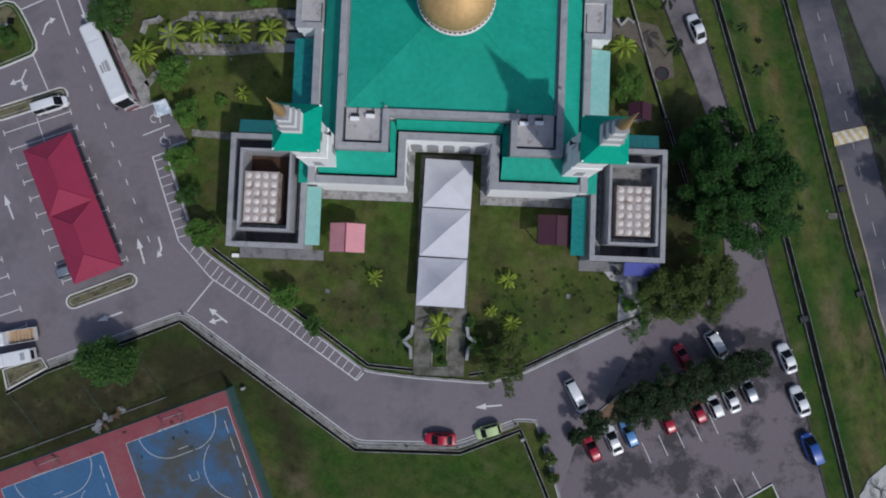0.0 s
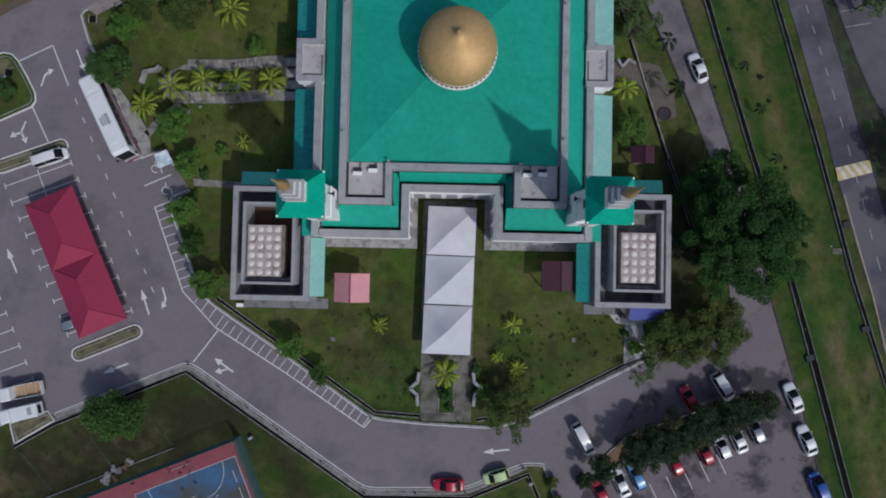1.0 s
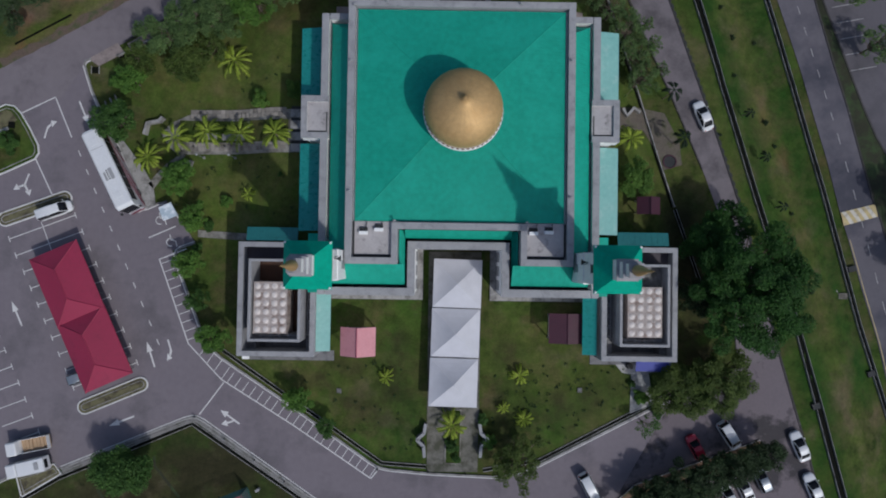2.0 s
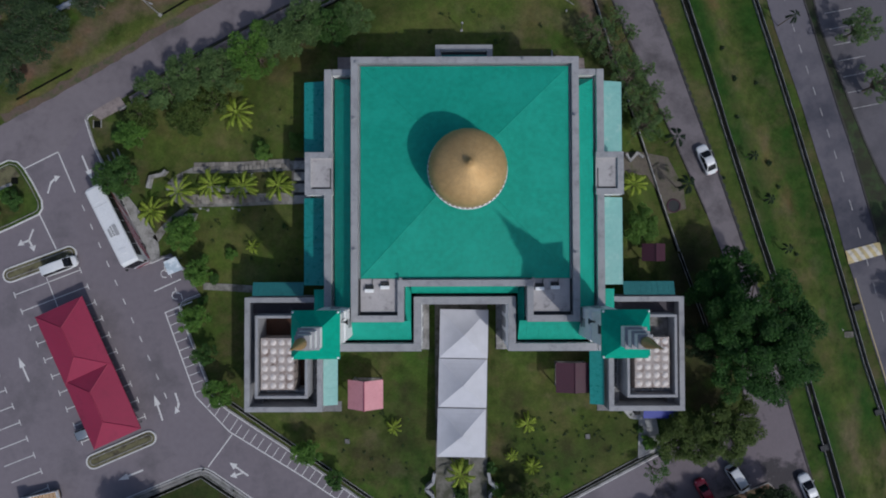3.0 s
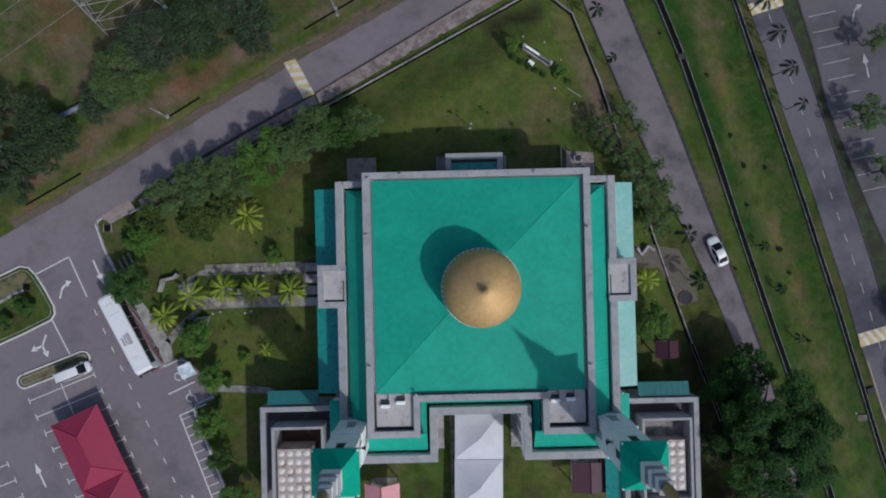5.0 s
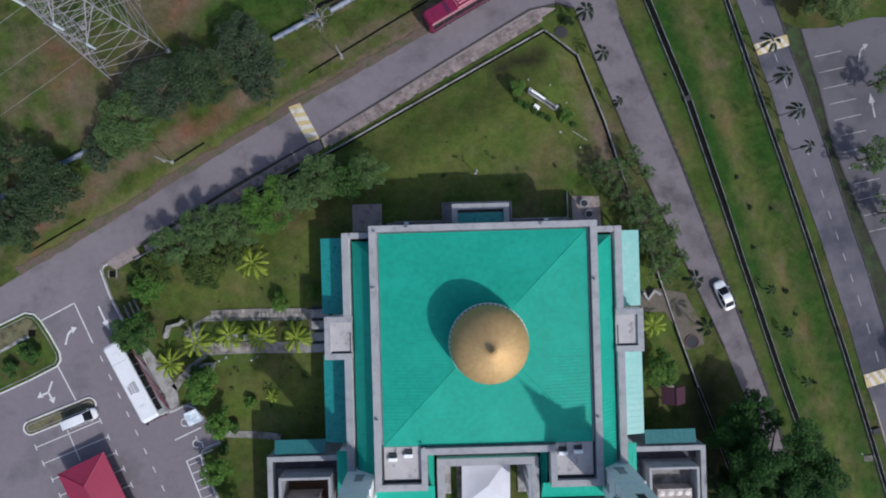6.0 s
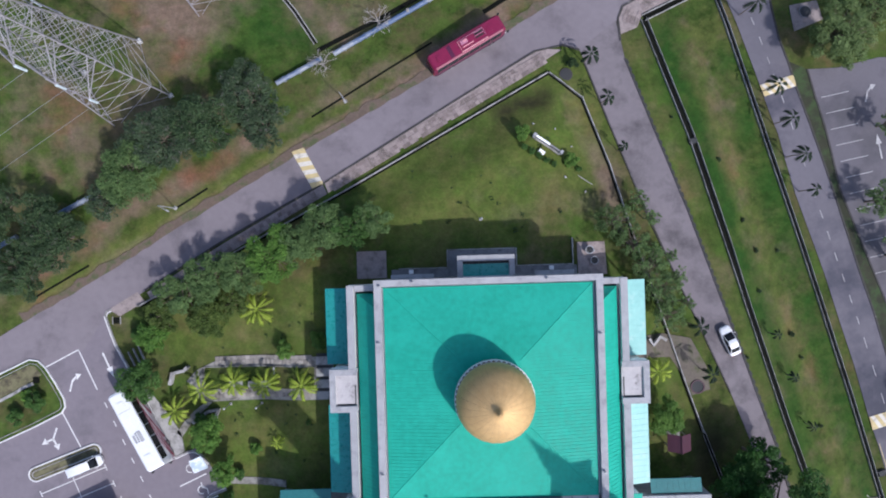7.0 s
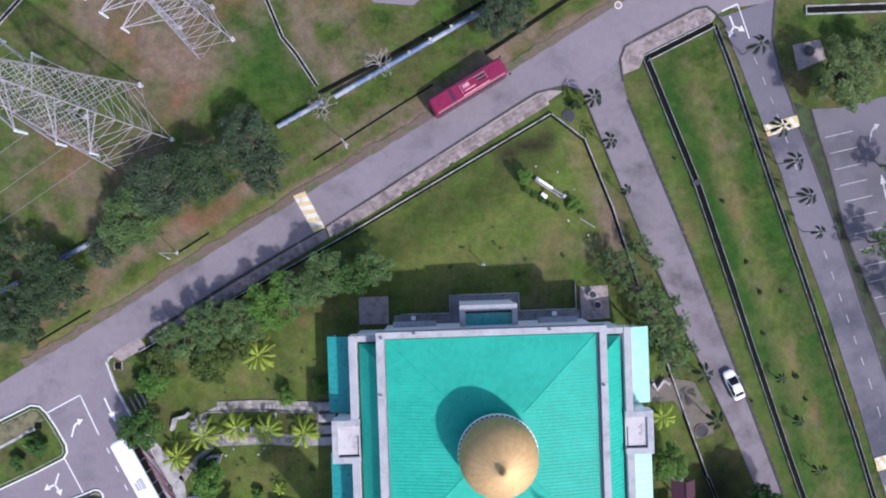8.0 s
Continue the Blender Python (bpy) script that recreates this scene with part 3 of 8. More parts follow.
def build_ground():
    fine = np.arange(-76.0, 77.0, 1.0)
    far = [120, 180, 280, 450, 700, 1200, 2500]
    xs = [-f for f in far[::-1]] + list(fine) + far
    ys = [-f for f in far[::-1]] + list(fine) + far
    verts, soil, lush, mown, dull = [], [], [], [], []
    for y in ys:
        for x in xs:
            verts.append((x, y, gz(x, y)))
            s = l = w_ = q_ = 0.0
            if abs(x) < 77 and abs(y) < 77:
                s = max(k * sstep(1 - near_line(x, y, ln) / (2 * w)) for ln, w, k in SOIL_LINES)
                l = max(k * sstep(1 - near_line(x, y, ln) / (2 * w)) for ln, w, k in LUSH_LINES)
                w_ = max(k * sstep(1 - near_line(x, y, ln) / (2 * w)) for ln, w, k in MOWN_LINES)
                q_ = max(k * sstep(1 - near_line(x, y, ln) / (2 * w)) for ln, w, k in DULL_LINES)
            mown.append(w_)
            dull.append(q_)
            soil.append(s)
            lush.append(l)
    n = len(xs)
    faces = [(j * n + i, j * n + i + 1, (j + 1) * n + i + 1, (j + 1) * n + i) for j in range(len(ys) - 1) for i in range(n - 1)]
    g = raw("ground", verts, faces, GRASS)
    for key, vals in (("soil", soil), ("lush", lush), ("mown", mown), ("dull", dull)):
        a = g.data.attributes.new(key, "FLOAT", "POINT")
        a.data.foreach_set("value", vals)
    for f in g.data.polygons:
        f.use_smooth = True
    return tagged(g, "patchy green lawn with bare brown soil", "ground", kind="structure")


ground = build_ground()

# ---------------------------------------------------------------- roads
WEST_EDGE = [(-53.9, 9.1), (-52.6, 5.0), (-49.1, -1.6), (-47.0, -6.2), (-44.6, -11.5), (-41.7, -10.2), (-39.7, -12.6), (-37.4, -16.2), (-40.6, -17.4), (-35.6, -30.4), (-33.8, -32.2), (-24.8, -38.1), (-19.6, -41.7), (-10.6, -47.9), (-3.5, -48.5), (7.0, -48.9), (12.2, -47.1)]
SOUTH_EDGE = [(14.0, -54.1), (11.2, -53.9), (2.9, -57.6), (-11.4, -57.9), (-23.9, -49.4), (-36.8, -40.6), (-55.6, -48.4), (-62.3, -49.5)]
SOUTH_KERB = SOUTH_EDGE[:-1]
WEST_LOT = WEST_EDGE + [(30.7, -37.5), (36, -33), (37, -60), (36, -90), (25, -90), (17, -63)] + SOUTH_EDGE + [(-66, -51), (-110, -60), (-110, -18), (-66, 2)]
car_park = structure("car_park", sheet(bmesh.new(), WEST_LOT, 0.06, 4.0), ASPHALT, "grey asphalt car park and access road with white markings", "car park")
E_LOT = [(30.5, -38.6), (37.5, -36.4), (40.2, -32.6), (39.4, -21), (38.2, -12.0), (41.0, -13.0), (45.9, -30), (50.6, -46), (55.2, -63.2), (61, -88), (25.5, -89), (17.6, -64), (20.0, -56), (22.5, -52.6)]
east_lot = structure("car_park_east", sheet(bmesh.new(), E_LOT, 0.066, 2.0), EAST_ASPHALT, "worn grey asphalt of the eastern car park", "car park")
N_ROAD = [(-110, -17), (-65.6, 8.6), (-54.9, 14.5), (-44.1, 20.9), (-32.6, 27.4), (-26.2, 31.4), (-19.7, 35.0), (-7.3, 42.1), (5.5, 49.5), (22.0, 59.3), (61.2, 80.2), (130, 119),
          (136, 114), (67.3, 75.1), (44.9, 58.8), (38.0, 58.0), (36.8, 57.1), (35.2, 58.4), (33.5, 58.1), (25.4, 54.1), (22.3, 52.1), (21.5, 50.2), (16.4, 45.8), (13.3, 46.8), (9.1, 45.9), (-3.7, 38.2), (-15.3, 31.4), (-22.1, 27.1), (-36.6, 19.3), (-48.1, 12.5), (-53.9, 9.1), (-57, 4.5), (-63, 1.9), (-66, 2), (-110, -20)]
north_road = structure("road_north", sheet(bmesh.new(), N_ROAD, 0.072, 2.0), ASPHALT_OLD, "pale worn asphalt road along the northern fence", "road")
E_ROAD = [(21.5, 50.6), (22.5, 44.7), (30.2, 22.1), (35.4, 5.3), (41.3, -12.4), (44, -23), (46.2, -31), (40.4, -33), (39.4, -21), (37.9, -12), (35.2, -4.8), (29.7, 8.0), (22.4, 27.0), (16.9, 43.1), (15.8, 46.1)]
structure("road_east", sheet(bmesh.new(), E_ROAD, 0.078, 2.0), LANE_ASPHALT, "pale worn asphalt service lane beside the compound", "road")
HIGHWAY_W = [(37.3, 56.8), (39.15, 51.5), (41.0, 46.1), (42.6, 41.5), (44.2, 36.5), (45.5, 33.0), (46.6, 28.6), (47.9, 23.8), (51.9, 11.8), (54.07, 4.3), (56.0, -2.1), (58.0, -10.1), (59.35, -14.4), (61.25, -21.5), (63.6, -29.1), (65.4, -37), (68.4, -46), (81, -88)]
HIGHWAY_E = [(45.6, 59.3), (45.0, 53.9), (46.0, 47.4), (47.3, 43.8), (48.4, 40.0), (50.5, 33.9), (52.3, 28.4), (53.9, 23.2), (57.3, 11.7), (59.2, 5.8), (60.9, -0.5), (63.2, -8.8), (64.25, -11.3), (66.3, -18.7), (68.6, -26.8), (74.8, -44), (88, -84)]
HIGHWAY_MID = [(42.0, 50.6), (44.2, 44.5), (45.1, 41.9), (47.2, 35.6), (48.8, 30.1), (50.5, 24.5), (57.6, 1.9), (60.0, -6.6), (62.2, -14.9), (64.4, -23.4), (66.0, -29.0), (70, -43), (84, -86)]
LOT_EDGE = [(50.15, 42.5), (51.2, 38.5), (52.5, 34.1), (53.4, 30.1), (54.6, 24.3), (57.5, 16.5), (60.0, 9.9), (61.5, 6.0), (63.4, 1.6), (65.3, -1.75), (66.3, -4.0), (70, -12), (78, -26)]
HIGHWAY = HIGHWAY_W + HIGHWAY_E[::-1]
highway = structure("road_far", sheet(bmesh.new(), HIGHWAY, 0.084, 2.0), ROAD_FAR, "two-lane asphalt road with white dashes and painted humps", "road")
FAR_LOT = LOT_EDGE + [(112, -26), (112, 44), (61, 44), (54.8, 42.6)]
far_lot = structure("car_park_far", sheet(bmesh.new(), FAR_LOT, 0.06, 2.0), FAR_ASPHALT, "worn asphalt car park across the far road", "car park")
TRACK = [(-20.8, 66.5), (-14.5, 60.4), (-8.7, 59.8), (-5.1, 62.9), (-2.9, 69.0)]
lay_by = structure("lay_by", sheet(bmesh.new(), TRACK, 0.06, 6.0), ASPHALT, "dark asphalt edge of a lay-by in the field", "road")

VERGE_LINE = HIGHWAY_E[3:15] + LOT_EDGE[::-1]
verge = structure("verge", sheet(bmesh.new(), VERGE_LINE, 0.1, 2.0, 0.1), VERGE, "dark green and brown verge between road and car park", "verge")
# ragged sandy edge along the northern road
rng = np.random.default_rng(31)
edge = densify(N_ROAD_N[1:10], 1.2)
outer = [sides(edge, 0.05 + 0.6 * rng.uniform() ** 1.6)[i] for i in range(len(edge))]
inner_edge = [sides(edge, -0.85 - 0.2 * rng.uniform() ** 2)[i] for i in range(len(edge))]
structure("road_edge", sheet(bmesh.new(), outer + inner_edge[::-1], 0.1, 1.0, 0.12), SAND, "ragged sandy edge of the northern road", "verge")
# pavings
PAVINGS = [([(-22.1, 27.3), (-3.8, 38.4), (10.1, 46.4), (13.1, 46.2), (10.2, 44.4), (-3.8, 36.0), (-18.7, 27.5), (-21.6, 25.7)], PAVER, "pavement", "pinkish patched paving along the fence"),
           ([(-47.8, 12.3), (-36.6, 19.0), (-22.3, 26.9), (-21.7, 25.6), (-36, 17.6), (-47.3, 11.2)], PAVER, "pavement", "pinkish broken paving under the hedge"),
           ([(22.1, 48.4), (22.0, 50.9), (22.8, 52.6), (25.6, 54.1), (33.5, 58.0), (35.2, 58.3), (36.6, 57.1), (36.3, 56.5), (25.7, 51.6), (24.6, 49.4)], PAVER, "pavement", "pinkish paving at the end of the drains"),
           ([(-40.2, -3.6), (-21.2, -3.3), (-21.2, 2.75), (-34.6, 2.5), (-38.4, 2.2), (-41.2, 0.9), (-42.6, -0.6), (-41.6, -2.4)], PATH, "footpath", "grey paved path with planted palm strip"),
           ([(-44.3, -7.9), (-43.1, -6.4), (-41.8, -5.0), (-39.9, -3.6), (-39.0, -3.7), (-41.8, -6.2), (-43.5, -8.6)], PATH, "footpath", "narrow grey footpath beside the parked bus"),
           ([(-49.0, -1.5), (-46.9, -6.1), (-44.5, -11.3), (-43.2, -10.6), (-43.6, -8.0), (-45.2, -5.4), (-48.1, -1.6)], CONCRETE, "footpath", "pale worn concrete paving beside the parked coach"),
           ([(-37.0, -15.4), (-28.6, -15.9), (-28.6, -14.9), (-37.0, -14.4)], PATH, "footpath", "narrow concrete footpath to the annexe"),
           ([(-3.8, -48.2), (3.4, -48.2), (3.5, -17.0), (-3.9, -17.0)], FORECOURT, "footpath", "mossy grey forecourt paving under the tents"),
           ([(22.4, -32.3), (29.0, -32.2), (29.0, -33.5), (27.4, -33.7), (28.4, -38.2), (25.0, -39.6), (24.9, -33.9), (23.6, -33.7)], APRON_PALE, "footpath", "pale concrete path to the blue canopy"),
           ([(-17.4, 17.2), (-13.3, 17.2), (-13.3, 13.4), (-17.4, 13.4)], PAVER, "paving", "grey concrete pad at the corner of the hall"),
           ([(13.4, 17.6), (17.6, 17.6), (17.6, 13.0), (13.4, 13.0)], PAVER, "paving", "stained grey concrete terrace at the corner of the hall"),
           ([(21.2, 3.9), (25.6, 4.2), (29.6, 3.4), (31.8, -0.8), (32.2, -4.0), (29.6, -4.8), (28.4, -2.0), (26.6, 0.8), (21.2, 1.0)], BROWN_PATH, "footpath", "brown-grey paved path to the east lane")]
paved = [structure(nm, sheet(bmesh.new(), poly, 0.10, 1.0, 0.1), mt, lb, "pavement") for poly, mt, nm, lb in PAVINGS]

# kerbs
KERBS = [(WEST_EDGE[:5], 0.16), (WEST_EDGE[4:7], 0.14), (WEST_EDGE[7:], 0.16), ([(12.2, -47.1), (30.5, -37.6)], 0.18), (SOUTH_KERB, 0.2),
         ([(-53.9, 9.1), (-53.7, 9.7), (-52.9, 10.0)], 0.16),
         ([(14.0, -54.1), (17.1, -63), (20, -72)], 0.14), ([(-66, -51.3), (-62.3, -49.5)], 0.14)]
for line, w in KERBS:
    k = structure("kerb", ribbon(bmesh.new(), smooth_line(line, 0.8), 0.2 if line is SOUTH_KERB else w, -0.02, -0.05, 0.2), CONCRETE, "weathered concrete kerb with a white edge line", "kerb")
    part("edge_line", ribbon(bmesh.new(), smooth_line(line, 0.8), -0.12, -0.25, 0.07, 0.098), WHITE_LINE, k)
part("kerb_line", ribbon(bmesh.new(), smooth_line(WEST_EDGE[2:5], 0.8), 0.14, 0.0, 0.19, 0.212), WHITE_LINE, bpy.data.objects["kerb"])
for line in ([(22.0, 47.4), (21.8, 50.8), (22.6, 52.7), (25.5, 54.3), (33.5, 58.2), (35.3, 58.5), (36.9, 57.2), (38.1, 55.3)],
             [(15.8, 46.1), (13.3, 46.9), (9.0, 46.0), (-3.8, 38.3), (-22.1, 27.2), (-36.6, 19.4), (-48.1, 12.6)], HIGHWAY_E,
             LOT_EDGE):
    structure("kerb", ribbon(bmesh.new(), line, 0.13, -0.13, -0.05, 0.17), DARK_KERB, "dark weathered concrete kerb", "kerb")
lane_kerb = structure("kerb", ribbon(bmesh.new(), [(22.5, 44.7), (30.28, 22.1), (35.48, 5.3), (41.35, -12.0), (46.0, -30), (50.7, -46), (55.3, -63.2), (60, -84)], 0.13, -0.13, -0.05, 0.17), DARK_KERB, "dark weathered concrete kerb with drain inlets", "kerb")
structure("kerb", ribbon(bmesh.new(), [(16.3, 44.4), (19.35, 35.5), (22.1, 27.8), (24.6, 20.6), (29.6, 8.2), (35.1, -4.6)], 0.09, -0.09, -0.05, 0.15), DARK_KERB, "narrow dark kerb of the service lane", "kerb")
# dark inlets along the eastern kerb of the service lane
inlets = densify([(22.7, 44.4), (30.36, 22.1), (35.56, 5.3), (41.43, -12.0), (46.1, -30)], 1.15)
for p, q in zip(inlets, inlets[1:]):
    d = Vector(q) - Vector(p)
    m = pose(p[0], p[1], gz(*p) + 0.05, 0, -math.degrees(math.atan2(gz(*q) - gz(*p), d.length)), math.degrees(math.atan2(d.y, d.x)))
    part("inlet", B(0.0, 0.62, -0.19, 0.19, -0.1, 0.15, m=m), GUTTER, lane_kerb)


structure("drain_apron", ribbon(bmesh.new(), smooth_line(SOUTH_KERB[1:], 0.8), 0.86, 0.22, -0.05, 0.12), APRON, "narrow stained concrete apron between kerb and drain", "paving")
part("rail_edge", ribbon(bmesh.new(), smooth_line(SOUTH_KERB[1:], 0.8), 0.56, 0.48, 0.1, 0.2), CONCRETE, bpy.data.objects["drain_apron"])


# drains: two concrete walls and a flat bed, the channel's shade in its colour
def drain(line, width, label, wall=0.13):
    top = tagged(part("drain", ribbon(bmesh.new(), line, width / 2, -width / 2, 0.02, 0.05), DRAIN_SHADE), label, "drain", kind="structure")
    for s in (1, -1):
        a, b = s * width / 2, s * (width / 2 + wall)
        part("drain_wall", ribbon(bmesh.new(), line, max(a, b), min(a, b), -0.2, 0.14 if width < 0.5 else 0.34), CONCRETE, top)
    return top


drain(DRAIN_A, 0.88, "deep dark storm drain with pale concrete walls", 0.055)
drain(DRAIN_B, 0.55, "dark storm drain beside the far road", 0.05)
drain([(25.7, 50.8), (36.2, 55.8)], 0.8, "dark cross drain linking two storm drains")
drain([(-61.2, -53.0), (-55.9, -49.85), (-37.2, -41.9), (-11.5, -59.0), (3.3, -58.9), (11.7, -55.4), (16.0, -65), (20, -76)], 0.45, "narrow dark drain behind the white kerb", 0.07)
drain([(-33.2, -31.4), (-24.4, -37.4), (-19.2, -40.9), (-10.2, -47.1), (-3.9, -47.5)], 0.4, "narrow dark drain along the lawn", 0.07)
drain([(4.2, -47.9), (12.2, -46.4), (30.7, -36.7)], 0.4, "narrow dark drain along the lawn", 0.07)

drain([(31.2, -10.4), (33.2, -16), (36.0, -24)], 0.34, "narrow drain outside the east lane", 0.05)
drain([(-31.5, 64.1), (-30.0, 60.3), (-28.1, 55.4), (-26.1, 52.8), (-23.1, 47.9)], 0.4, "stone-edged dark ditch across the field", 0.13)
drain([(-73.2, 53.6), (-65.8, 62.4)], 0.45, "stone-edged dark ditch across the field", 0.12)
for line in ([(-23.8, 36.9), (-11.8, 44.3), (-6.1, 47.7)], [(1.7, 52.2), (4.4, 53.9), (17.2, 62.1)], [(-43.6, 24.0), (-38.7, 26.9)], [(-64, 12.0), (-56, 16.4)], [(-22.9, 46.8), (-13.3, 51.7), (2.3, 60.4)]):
    structure("ditch", ribbon(bmesh.new(), line, 0.14 if line[0][1] < 45 else 0.34, -0.14 if line[0][1] < 45 else -0.34, -0.02, 0.04), DRAIN_SHADE, "thin dark ditch along the verge", "ditch")


# boundary wall with white capping and dark gaps
def boundary_wall(line, gaps=True):
    w = tagged(part("boundary_wall", ribbon(bmesh.new(), line, 0.07, -0.07, -0.2, 0.45), CONCRETE), "low pale concrete boundary wall beside a dark drain", "wall", kind="structure")
    # flat strip, coloured as dark as a shaded drain
    part("drain_bed", ribbon(bmesh.new(), line, -0.08, -0.34, 0.0, 0.08), DRAIN_SHADE, w)
    for i, p in enumerate(densify(line, 5.2)):
        part("post", B(p[0] - 0.11, p[0] + 0.11, p[1] - 0.11, p[1] + 0.11, gz(*p) - 0.1, gz(*p) + 0.6, bevel=0.03), CONCRETE, w)
    return w


boundary_wall([(-49.0, 10.4), (-36, 17.2), (-18.9, 26.1), (11.0, 42.8)])
boundary_wall([(11.0, 42.8), (15.8, 38.8), (19.3, 28.7), (21.8, 19.5), (24.9, 9.0), (28.4, -2.2), (31.0, -10.0)])

# ---------------------------------------------------------------- road markings
MARK = 0.095


def mark(parent, pts, width=0.14, h=MARK, m=WHITE_LINE, name="painted_line"):
    return part(name, ribbon(bmesh.new(), pts, width / 2, -width / 2, h - 0.008, h, 3.0), m, parent)


def arrow(parent, x, y, ang, kind="straight", h=MARK, m_paint=WHITE_LINE):
    """A painted lane arrow; ang in degrees anticlockwise from north."""
    m = Matrix.Translation((x, y, 0)) @ Matrix.Rotation(radians(ang), 4, "Z")
    shapes = {"straight": [[(-0.12, -1.9), (0.12, -1.9), (0.12, 0.4), (-0.12, 0.4)], [(-0.45, 0.4), (0.45, 0.4), (0, 1.9)]],
              "turn": [[(-0.15, -1.6), (0.1, -1.6), (0.12, -0.2), (0.45, 0.5), (0.3, 0.72), (-0.1, 0.1)], [(0.2, 1.1), (0.62, 0.2), (1.05, 1.2)]],
              "left": [[(0.15, -1.6), (-0.1, -1.6), (-0.12, -0.2), (-0.45, 0.5), (-0.3, 0.72), (0.1, 0.1)], [(-0.2, 1.1), (-0.62, 0.2), (-1.05, 1.2)]],
              "ahead_left": [[(-0.12, -1.5), (0.12, -1.5), (0.12, 0.7), (-0.12, 0.7)], [(-0.5, 0.7), (0.5, 0.7), (0, 1.8)], [(-0.1, -0.75), (-0.1, -0.45), (-0.85, 0.1), (-1.0, -0.1)], [(-0.65, 0.4), (-1.2, -0.4), (-1.55, 0.6)]],
              "fork": [[(-0.12, -1.6), (0.12, -1.6), (0.12, 0.2), (-0.12, 0.2)], [(-0.12, 0.0), (0.12, 0.2), (-0.75, 0.9), (-0.9, 0.7)], [(-1.25, 1.35), (-1.15, 0.35), (-0.35, 0.95)],
                       [(0.12, 0.0), (-0.12, 0.2), (0.75, 0.9), (0.9, 0.7)], [(1.25, 1.35), (1.15, 0.35), (0.35, 0.95)]]}
    bm = bmesh.new()
    for s in shapes[kind]:
        vs = []
        for a, b in s:
            p = m @ Vector((a, b, 0))
            vs.append(bm.verts.new((p.x, p.y, gz(p.x, p.y) + h)))
        bm.faces.new(vs)
    return part("lane_arrow", bm, m_paint, parent)


def t_mark(parent, x, y, ang, length, cap=0.9):
    """A parking-bay line that ends in a T."""
    d = Vector((math.cos(radians(ang)), math.sin(radians(ang))))
    q = (x + d.x * length, y + d.y * length)
    mark(parent, [(x, y), q], 0.12, name="bay_line")
    mark(parent, [(x - d.y * cap / 2, y + d.x * cap / 2), (x + d.y * cap / 2, y - d.x * cap / 2)], 0.12, MARK + 0.004, name="bay_line")


AX = 21.0                                            # the bays lie across the shed, which runs south-south-east
for i in range(8):
    t_mark(car_park, -61.7 + 1.07 * i, -20.75 - 2.325 * i, AX, 2.6)
    t_mark(car_park, -52.4 + 1.03 * i, -17.15 - 2.32 * i, AX + 180, 1.6)
for i in range(9):
    t_mark(car_park, -67.1 + 1.03 * i, -25.0 - 2.3 * i, AX + 180, 4.5)
for (x, y), (u, v) in (((-63.9, -16.1), (-54.54, -12.55)), ((-62.88, -18.45), (-53.45, -14.9))):
    ln = math.hypot(u - x, v - y)
    t_mark(car_park, x, y, AX, ln)
    t_mark(car_park, u, v, AX + 180, 0.3)
mark(car_park, [(-59.4, -13.6), (-57.6, -18.2)], 0.12)
for i in range(11):
    a = (-54.4 + 1.19 * i, -3.25 - 2.68 * i)
    mark(car_park, [a, (a[0] + 0.38, a[1] - 0.82)], 0.13, name="lane_dash")
for (x, y, a, k) in ((-58.9, 0.0, -14, "turn"), (-61.9, -8.2, 160, "fork"), (-62.5, -26.7, 24, "straight"), (-43.3, -32.2, 18.5, "straight"), (-40.4, -31.6, 200, "turn"), (-47.2, -41.7, 112, "straight"),
                     (-31.7, -41.0, 55, "ahead_left"), (7.1, -52.2, 97, "straight"), (-53.7, 2.1, 203, "straight")):
    arrow(car_park, x, y, a, k)
for pts in ([(-36.2, -40.6), (-32.8, -36.0)], [(-62.7, 2.0), (-57.9, 4.4)], [(-57.9, 4.4), (-55.4, -1.4)], [(-60.5, -4.5), (-58.0, -9.6)], [(-45.7, -12.0), (-44.4, -11.5)], [(-44.0, -15.6), (-40.2, -13.9)],
            [(-42.5, -18.7), (-38.6, -17.1)], [(-42.4, -18.7), (-38.0, -30.6)], [(-38.0, -30.6), (-33.2, -35.6), (-22.9, -41.9), (-11.7, -49.3)], [(-11.7, -49.3), (-10.8, -48.2)]):
    mark(car_park, pts, 0.16)
hatch = densify([(-36.4, -32.3), (-33.2, -35.6)], 1.15) + densify([(-32.4, -36.1), (-22.9, -41.9), (-11.9, -49.1)], 1.12)
for x, y in hatch:
    w = 1.75 if x > -33 else 2.1
    mark(car_park, [(x, y), (x + 0.56 * w, y + 0.83 * w)], 0.1, name="bay_line")
for i in range(10):
    mark(car_park, [(-42.15 + 0.445 * i, -19.3 - 1.2 * i), (-40.6 + 0.445 * i, -18.7 - 1.2 * i)], 0.1, name="bay_line")
for x, y in ((-42.5, -13.1), (-40.9, -16.2)):        # wheelchair signs painted on the bays
    bm = bmesh.new()
    ribbon(bm, [(x + 0.55 * math.cos(a), y + 0.55 * math.sin(a)) for a in np.linspace(0.6, 5.2, 14)], 0.07, -0.07, MARK - 0.005, MARK)
    ribbon(bm, [(x + 0.1, y + 0.3), (x - 0.1, y + 1.1)], 0.07, -0.07, MARK - 0.005, MARK)
    ribbon(bm, [(x, y + 0.35), (x + 0.75, y + 0.2), (x + 0.95, y - 0.6)], 0.07, -0.07, MARK - 0.005, MARK + 0.004)
    part("wheelchair_sign", bm, WHITE_LINE, car_park)
for i in range(5):                                    # bays of the eastern car park
    mark(east_lot, [(28.9 + 2.35 * i, -56.4 + 1.1 * i), (30.3 + 2.35 * i, -59.2 + 1.1 * i)], 0.1, name="bay_line")
